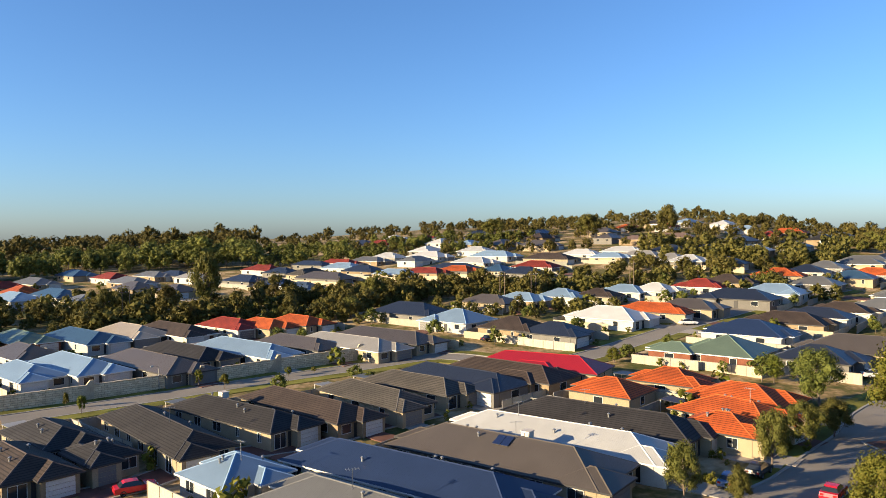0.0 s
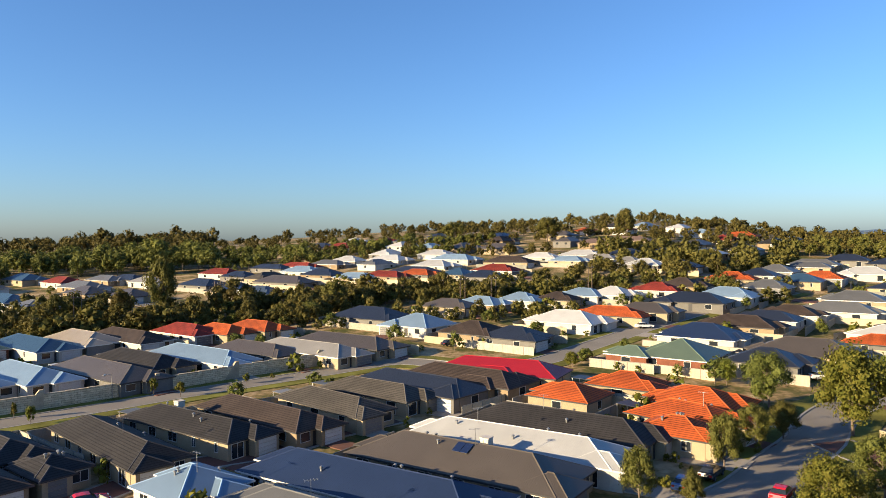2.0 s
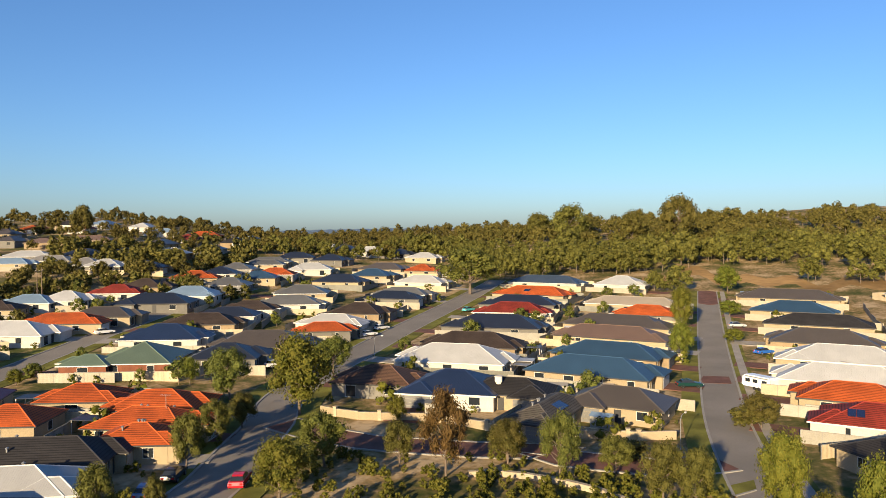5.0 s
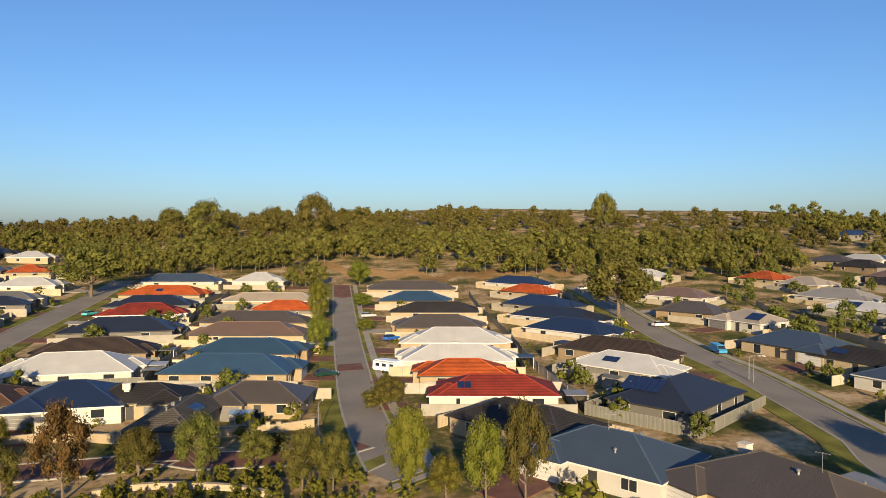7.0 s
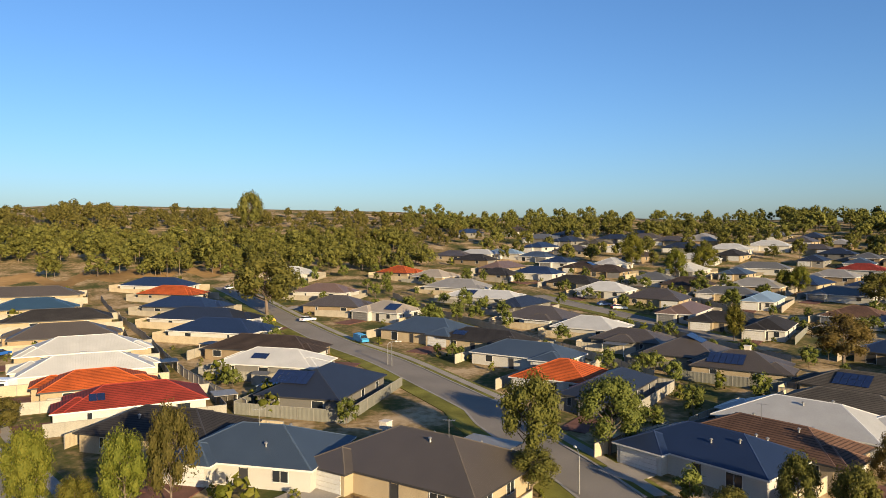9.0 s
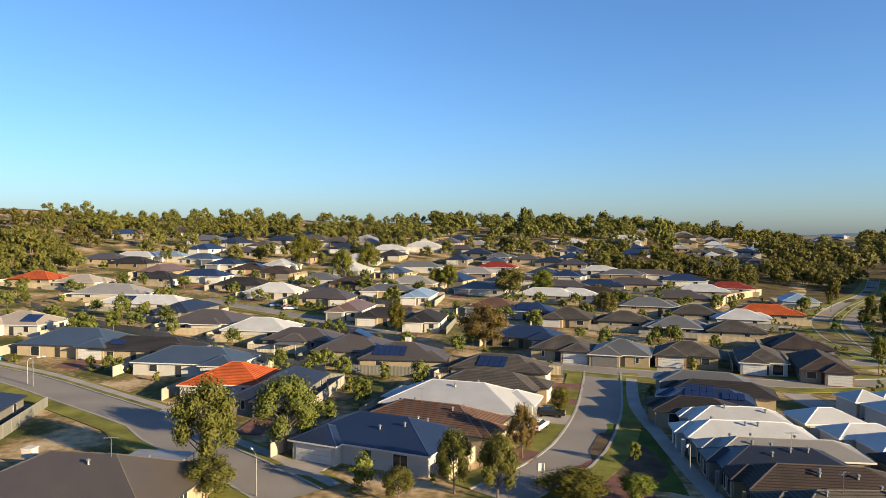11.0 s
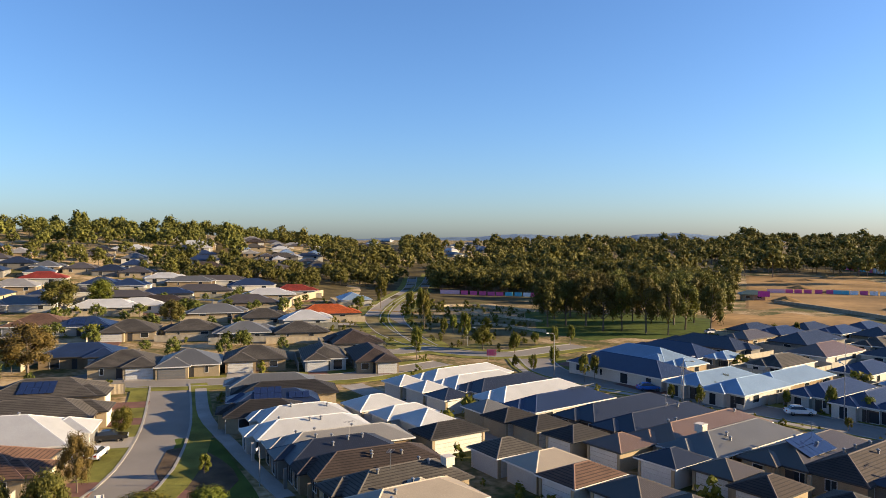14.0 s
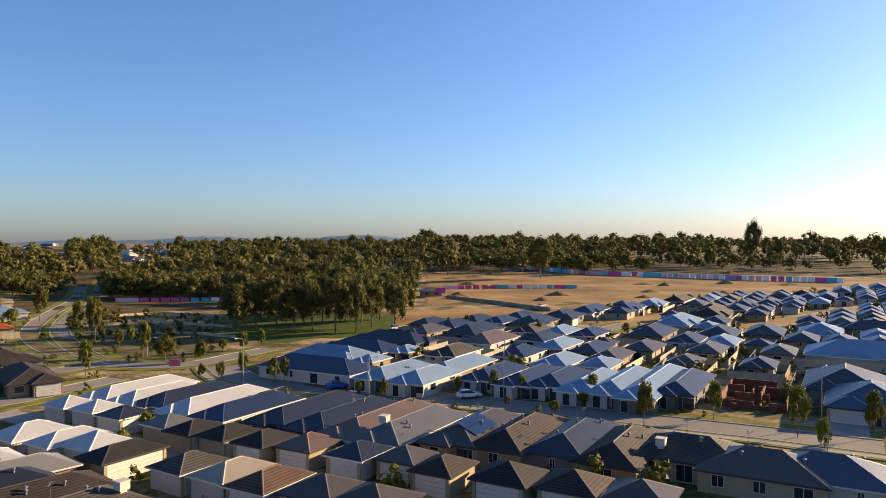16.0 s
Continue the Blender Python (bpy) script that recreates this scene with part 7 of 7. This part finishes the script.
def yard_shrubs():
    zones = []
    rnd = random.Random(11)
    for x, y, rot, a, b in FOOT:
        for i in range(7 if math.hypot(x, y) < 300 else 2):
            ang, rr = rnd.uniform(0, 360), rnd.uniform(max(a, b) * 0.75, max(a, b) + 4)
            px, py = x + rr * math.cos(radians(ang)), y + rr * math.sin(radians(ang))
            r, az = math.hypot(px, py), bearing(px, py)
            big = rnd.random() < 0.15
            zones.append((az - 0.05, az + 0.05, r - 0.4, r + 0.4, 1, 2.5 if big else 0.7, 4.0 if big else 1.9))
    scatter("garden_shrubs", zones, BRIGHTLEAF, "small garden shrubs and hedges round the houses", "shrubs", SHRUB, 8, False)


yard_shrubs()

# ---- cars and lamps ----
PAINT = {}
for c, rgb in (("red", (0.45, 0.012, 0.02)), ("blue", (0.10, 0.16, 0.30)), ("black", (0.015, 0.016, 0.018)), ("white", (0.75, 0.75, 0.74)), ("bluecar", (0.03, 0.12, 0.45)), ("green", (0.006, 0.035, 0.032)), ("silver", (0.42, 0.44, 0.45)), ("bluevan", (0.06, 0.28, 0.50)), ("teal", (0.10, 0.45, 0.48))):
    PAINT[c], _n, _l, _b = shader("paint " + c, 0.25, 0.1, 0.6)
    _b.inputs["Base Color"].default_value = (*rgb, 1)
TYRE = mottled("tyre rubber", (0.02, 0.02, 0.02), 0.9, 0.1, bump=0)
LAMPGLASS, _n, _l, _b = shader("headlight glass", 0.1, 0.0, 0.6)
_b.inputs["Base Color"].default_value = (0.6, 0.6, 0.58, 1)
TAILGLASS, _n, _l, _b = shader("tail light glass", 0.2, 0.0, 0.6)
_b.inputs["Base Color"].default_value = (0.30, 0.01, 0.01, 1)


def loft(profile, widths):
    """A body lofted across its width from a side profile: narrower towards the top."""
    n = len(profile)
    v = [(x, s * wd, z) for s in (-1, 1) for (x, z), wd in zip(profile, widths)]
    f = [tuple(range(n)), tuple(range(2 * n - 1, n - 1, -1))]
    f += [((i + 1) % n, i, n + i, n + (i + 1) % n) for i in range(n)]
    return v, f


CARBODY = ([(-2.2, 0.35), (2.15, 0.35), (2.25, 0.6), (2.1, 0.8), (1.0, 0.95), (-1.6, 1.0), (-2.15, 0.95), (-2.25, 0.6)], [0.84, 0.84, 0.86, 0.84, 0.86, 0.86, 0.84, 0.86])
CABIN = ([(-1.75, 0.96), (0.95, 0.92), (0.25, 1.42), (-0.2, 1.47), (-1.1, 1.45), (-1.4, 1.35)], [0.8, 0.8, 0.62, 0.6, 0.6, 0.64])
VANBODY = ([(-2.5, 0.35), (2.3, 0.35), (2.4, 0.9), (1.7, 1.15), (1.1, 1.9), (-2.4, 1.95), (-2.55, 0.9)], [0.88, 0.88, 0.88, 0.88, 0.76, 0.78, 0.88])
CAR_MESH = {}


def car(x, y, rot, colour):
    van = colour == "bluevan"
    if colour not in CAR_MESH:
        body = mesh_of("body", *loft(*(VANBODY if van else CARBODY)), PAINT[colour])
        CAR_MESH[colour] = body
    if "cabin" not in CAR_MESH:
        CAR_MESH["cabin"] = mesh_of("cabin_glass", *loft(*CABIN), PANEMAT)
        CAR_MESH["wheel"] = mesh_of("tyre", *tube([(0, -0.11, 0), (0, -0.09, 0), (0, 0.09, 0), (0, 0.11, 0)], [0.24, 0.32, 0.32, 0.24], 16), TYRE)
        CAR_MESH["rim"] = mesh_of("rim", *tube([(0, -0.12, 0), (0, 0.12, 0), (0, 0.125, 0)], [0.2, 0.2, 0.05], 12), METAL)
        CAR_MESH["head"] = box_mesh("headlight", [(2.12, -0.2, 0.62, 2.27, 0.2, 0.76)], LAMPGLASS)
        CAR_MESH["tail"] = box_mesh("tail_light", [(-2.27, -0.15, 0.66, -2.16, 0.15, 0.86)], TAILGLASS)
        CAR_MESH["windscreen"] = mesh_of("windscreen", *loft([(1.18, 1.75), (1.74, 1.17), (1.76, 1.2), (1.2, 1.8)], [0.7, 0.8, 0.8, 0.7]), PANEMAT)
    word = {"bluecar": "bright blue", "bluevan": "light blue"}.get(colour, colour)
    th = tagged(empty("van" if van else "car", pose(x, y, land(x, y) + 0.11, 0, 0, rot)), f"parked {word} {'van' if van else 'car'} with dark windows", "van" if van else "car", "" if van else "parked cars")
    if not van:
        rf = mesh_of("roof_panel", *loft([(0.28, 1.43), (-0.2, 1.5), (-1.1, 1.48), (-1.35, 1.37), (-0.2, 1.46)], [0.6] * 5), PAINT[colour])
        piece("roof_panel", rf, th)
        piece("cabin_glass", CAR_MESH["cabin"], th)
    else:
        piece("windscreen", CAR_MESH["windscreen"], th)
    piece("body", CAR_MESH[colour], th)
    for sx in (-1.35, 1.35):
        for sy in (-0.78, 0.78):
            wh = piece("tyre", CAR_MESH["wheel"], th, pose(sx, sy, 0.32))
            piece("rim", CAR_MESH["rim"], wh)
    for s in (-0.6, 0.6):
        piece("headlight", CAR_MESH["head"], th, pose(0, s, 0))
        piece("tail_light", CAR_MESH["tail"], th, pose(0, s, 0))


car(40.8, 72.9, 48, "red")
car(31.7, 76.7, 51, "blue")
car(36.2, 79.8, 47, "black")
car(159.5, 60.2, -24, "bluecar")
car(121.3, 58.6, -47, "green")
car(172.9, 85.3, 6, "silver")
car(143.2, 72.4, -38, "white")
car(188.7, 78.3, -50, "silver")
car(74.6, -76.6, -140, "black")
car(70.7, -70.2, -64, "white")
car(164.9, -13.4, -159, "bluevan")
car(203.4, -94.8, -90, "red")
car(224.9, -94.4, -84, "black")
car(210.6, -93.3, -80, "blue")
car(202.4, -94.9, -117, "white")
car(-17.0, -125.8, -168, "white")
car(6.8, -136.7, -160, "bluecar")
car(63.3, 178.4, 1, "white")
car(12.6, 168.8, 33, "black")
car(77.7, 125.3, -4, "white")
car(121.7, 144.7, 3, "white")
car(113.5, 139.9, -3, "white")
car(162.9, 151.7, 4, "teal")
car(263.2, 25.0, -52, "white")
car(196.4, -1.5, -53, "white")
car(-33.4, 78.2, 33, "red")
car(-69.9, -293.8, -143, "white")
car(-6.6, -225.0, -146, "white")


def caravan(x, y, rot):
    th = tagged(empty("caravan", pose(x, y, land(x, y) + 0.1, 0, 0, rot)), "white touring caravan parked on a driveway", "caravan")
    piece("body", mesh_of("body", *loft([(-2.8, 0.5), (2.6, 0.5), (2.9, 0.9), (2.7, 2.2), (2.3, 2.5), (-2.5, 2.5), (-2.8, 2.2)], [1.1, 1.1, 1.1, 1.1, 1.0, 1.0, 1.1]), PAINT["white"]), th)
    piece("awning_box", box_mesh("awning_box", [(-2.3, -1.2, 2.2, 2.2, -1.08, 2.35), (-2.3, 1.08, 2.2, 2.2, 1.2, 2.35)], METAL), th)
    piece("drawbar", box_mesh("drawbar", [(2.6, -0.06, 0.45, 4.0, 0.06, 0.55)], METAL), th)
    for sx in (-1.6, 0.2, 1.7):
        piece("window", box_mesh("window", [(sx - 0.45, -1.13, 1.3, sx + 0.45, 1.13, 1.9)], PANEMAT), th)
    for sx in (-0.5, 0.35):
        for sy in (-1.0, 1.0):
            piece("tyre", CAR_MESH["wheel"], th, pose(sx, sy, 0.32))


caravan(127.8, 48.7, 75)


def power_pole(x, y, h=9.5):
    th = tagged(empty("power_pole", pose(x, y, land(x, y), 0, 0, 40)), "twin timber power poles with a crossarm", "power pole", "power poles")
    for s in (-1.1, 1.1):
        piece("pole", mesh_of("pole", *tube([(s, 0, -0.5), (s, 0, h)], [0.16, 0.11], 8), BARK), th)
    piece("crossarm", box_mesh("crossarm", [(-2.0, -0.08, h - 1.2, 2.0, 0.08, h - 1.0)], BARK), th)
    for s in (-1.8, 0, 1.8):
        piece("insulator", mesh_of("insulator", *tube([(s, 0, h - 1.0), (s, 0, h - 0.7)], [0.07, 0.05], 6), TRIM), th)


power_pole(-96.1, 221.7)
power_pole(-61.7, 251.1)
power_pole(21.4, 229.5)
power_pole(31.3, 228.2)
power_pole(66.5, 241.0)


def street_lamp(x, y, height):
    h = max(4.5, height)
    ang = (x * 13 + y * 7) % 360
    th = tagged(empty("street_lamp", pose(x, y, land(x, y), 0, 0, ang)), "grey steel street lamp with a curved outreach arm", "street lamp", "street lamps")
    piece("pole", mesh_of("pole", *tube([(0, 0, -0.3), (0, 0, h * 0.6), (0, 0, h - 0.5)], [0.08, 0.065, 0.05], 8), METAL), th)
    piece("arm", mesh_of("arm", *tube([(0, 0, h - 0.55), (0.25, 0, h - 0.15), (0.8, 0, h), (1.5, 0, h + 0.02)], [0.045, 0.042, 0.038, 0.035], 6), METAL), th)
    piece("lantern", mesh_of("lantern", *tube([(1.4, 0, h), (1.55, 0, h + 0.03), (1.95, 0, h + 0.02), (2.1, 0, h)], [0.05, 0.13, 0.13, 0.04], 8), TRIM), th)


street_lamp(45.7, -68.7, 4.7)
street_lamp(-67.3, -101.0, 9.0)
street_lamp(0.7, -125.6, 8.4)
street_lamp(25.8, -144.1, 9.0)
street_lamp(87.9, 43.4, 4.6)
street_lamp(70.3, -28.7, 3.2)
street_lamp(138.4, -17.3, 5.1)
street_lamp(-22.8, -123.1, 9.0)
street_lamp(-50.5, 129.4, 2.1)
street_lamp(54.8, -178.2, 4.7)
street_lamp(99.4, 120.4, 3.9)
street_lamp(140.8, -16.8, 4.2)
street_lamp(1.0, -128.6, 7.2)
street_lamp(-28.7, -155.0, 8.8)


def road_sign(x, y, rot):
    th = tagged(empty("road_sign", pose(x, y, land(x, y), 0, 0, rot)), "yellow diamond warning sign on a steel post", "road sign")
    piece("post", mesh_of("post", *tube([(0, 0, -0.3), (0, 0, 2.6)], [0.035, 0.03], 8), METAL), th)
    yellow = mottled("sign yellow", (0.70, 0.42, 0.02), 0.4, 0.05, bump=0)
    piece("plate", mesh_of("plate", *moved(slab(-0.4, -0.02, -0.4, 0.4, 0.02, 0.4), pose(0, -0.05, 2.3, 0, 45, 0)), yellow), th)


road_sign(186.1, 7.0, 95)


def sign_board(x, y, rot, w, h, rgb, words):
    """A board on two posts, turned to the street."""
    th = tagged(empty("sign_board", pose(x, y, land(x, y), 0, 0, rot)), words, "sign")
    for sx in (-w * 0.35, w * 0.35):
        piece("post", mesh_of("post", *tube([(sx, 0, -0.3), (sx, 0, h)], [0.04, 0.04], 6), METAL), th)
    piece("board", box_mesh("board", [(-w / 2, -0.06, h * 0.45, w / 2, -0.03, h)], mottled("board " + words, rgb, 0.5, 0.05, bump=0)), th)


sign_board(56.8, -56.7, 40, 0.9, 1.7, (0.7, 0.7, 0.68), "small white sign board beside the brick threshold")
sign_board(42.9, -158.4, 15, 2.2, 2.6, (0.55, 0.09, 0.17), "pink advertising board at the street corner")
sign_board(-32.0, -352.0, 5, 5.0, 4.5, (0.5, 0.05, 0.3), "magenta advertising board beside bare sand")


def site_office(x, y, rot):
    """A small sales office with a green gable roof and a verandah."""
    th = tagged(empty("site_office", pose(x, y, land(x, y) + 0.1, 0, 0, rot)), "small cream site office with a green sheet-metal roof", "site office")
    piece("wall", box_mesh("wall", [(-5, -3, -0.4, 5, 3, 2.6)], WALLS["cream"]), th)
    v, f, uvs, _, _ = hip(10, 6, 2.7, 1.2)
    piece("roof", mesh_of("roof", v, f, ROOF_MAT["E"], uvs), th)
    for sx in (-2.5, 2.5):
        piece("window", glazed(1.8, 1.2), th, side_pose(2, 10, 6, sx, 0.9))
    for sx in (-5.5, 0, 5.5):
        piece("post", box_mesh("post", [(sx - 0.07, 3.9, -0.4, sx + 0.07, 4.04, 2.6)], TRIM), th)


site_office(-27.6, -357.0, 5)
garden_shed(78.5, -41.5, 40, "C")


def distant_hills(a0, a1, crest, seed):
    """Low hills on the horizon, distance haze painted into their blue colour."""
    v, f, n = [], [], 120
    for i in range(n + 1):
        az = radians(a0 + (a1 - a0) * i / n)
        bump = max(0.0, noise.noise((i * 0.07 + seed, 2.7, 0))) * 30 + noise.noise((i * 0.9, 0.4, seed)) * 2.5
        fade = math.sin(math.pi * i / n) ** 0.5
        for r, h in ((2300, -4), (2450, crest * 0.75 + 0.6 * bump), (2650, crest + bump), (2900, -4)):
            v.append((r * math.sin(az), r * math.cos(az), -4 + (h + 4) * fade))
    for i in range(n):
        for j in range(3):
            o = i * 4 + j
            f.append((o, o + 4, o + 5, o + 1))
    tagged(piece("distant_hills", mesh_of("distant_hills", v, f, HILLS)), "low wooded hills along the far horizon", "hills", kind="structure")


# wooded slopes, their base colour shifted to blue-grey in place of haze
HILLS = mottled("far hill forest with painted haze", (0.12, 0.17, 0.24), 0.95, 0.2, 0.004, 0.03, 0.3, spec=0.05)
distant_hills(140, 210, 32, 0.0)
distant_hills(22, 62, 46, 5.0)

scatter("garden_trees", [(84, 150, 75, 310, 170, 2.6, 5.2), (-20, 60, 110, 260, 70, 2.6, 5.0)], GUMLEAF, "small green garden trees in the back yards", "trees", MID, 31)
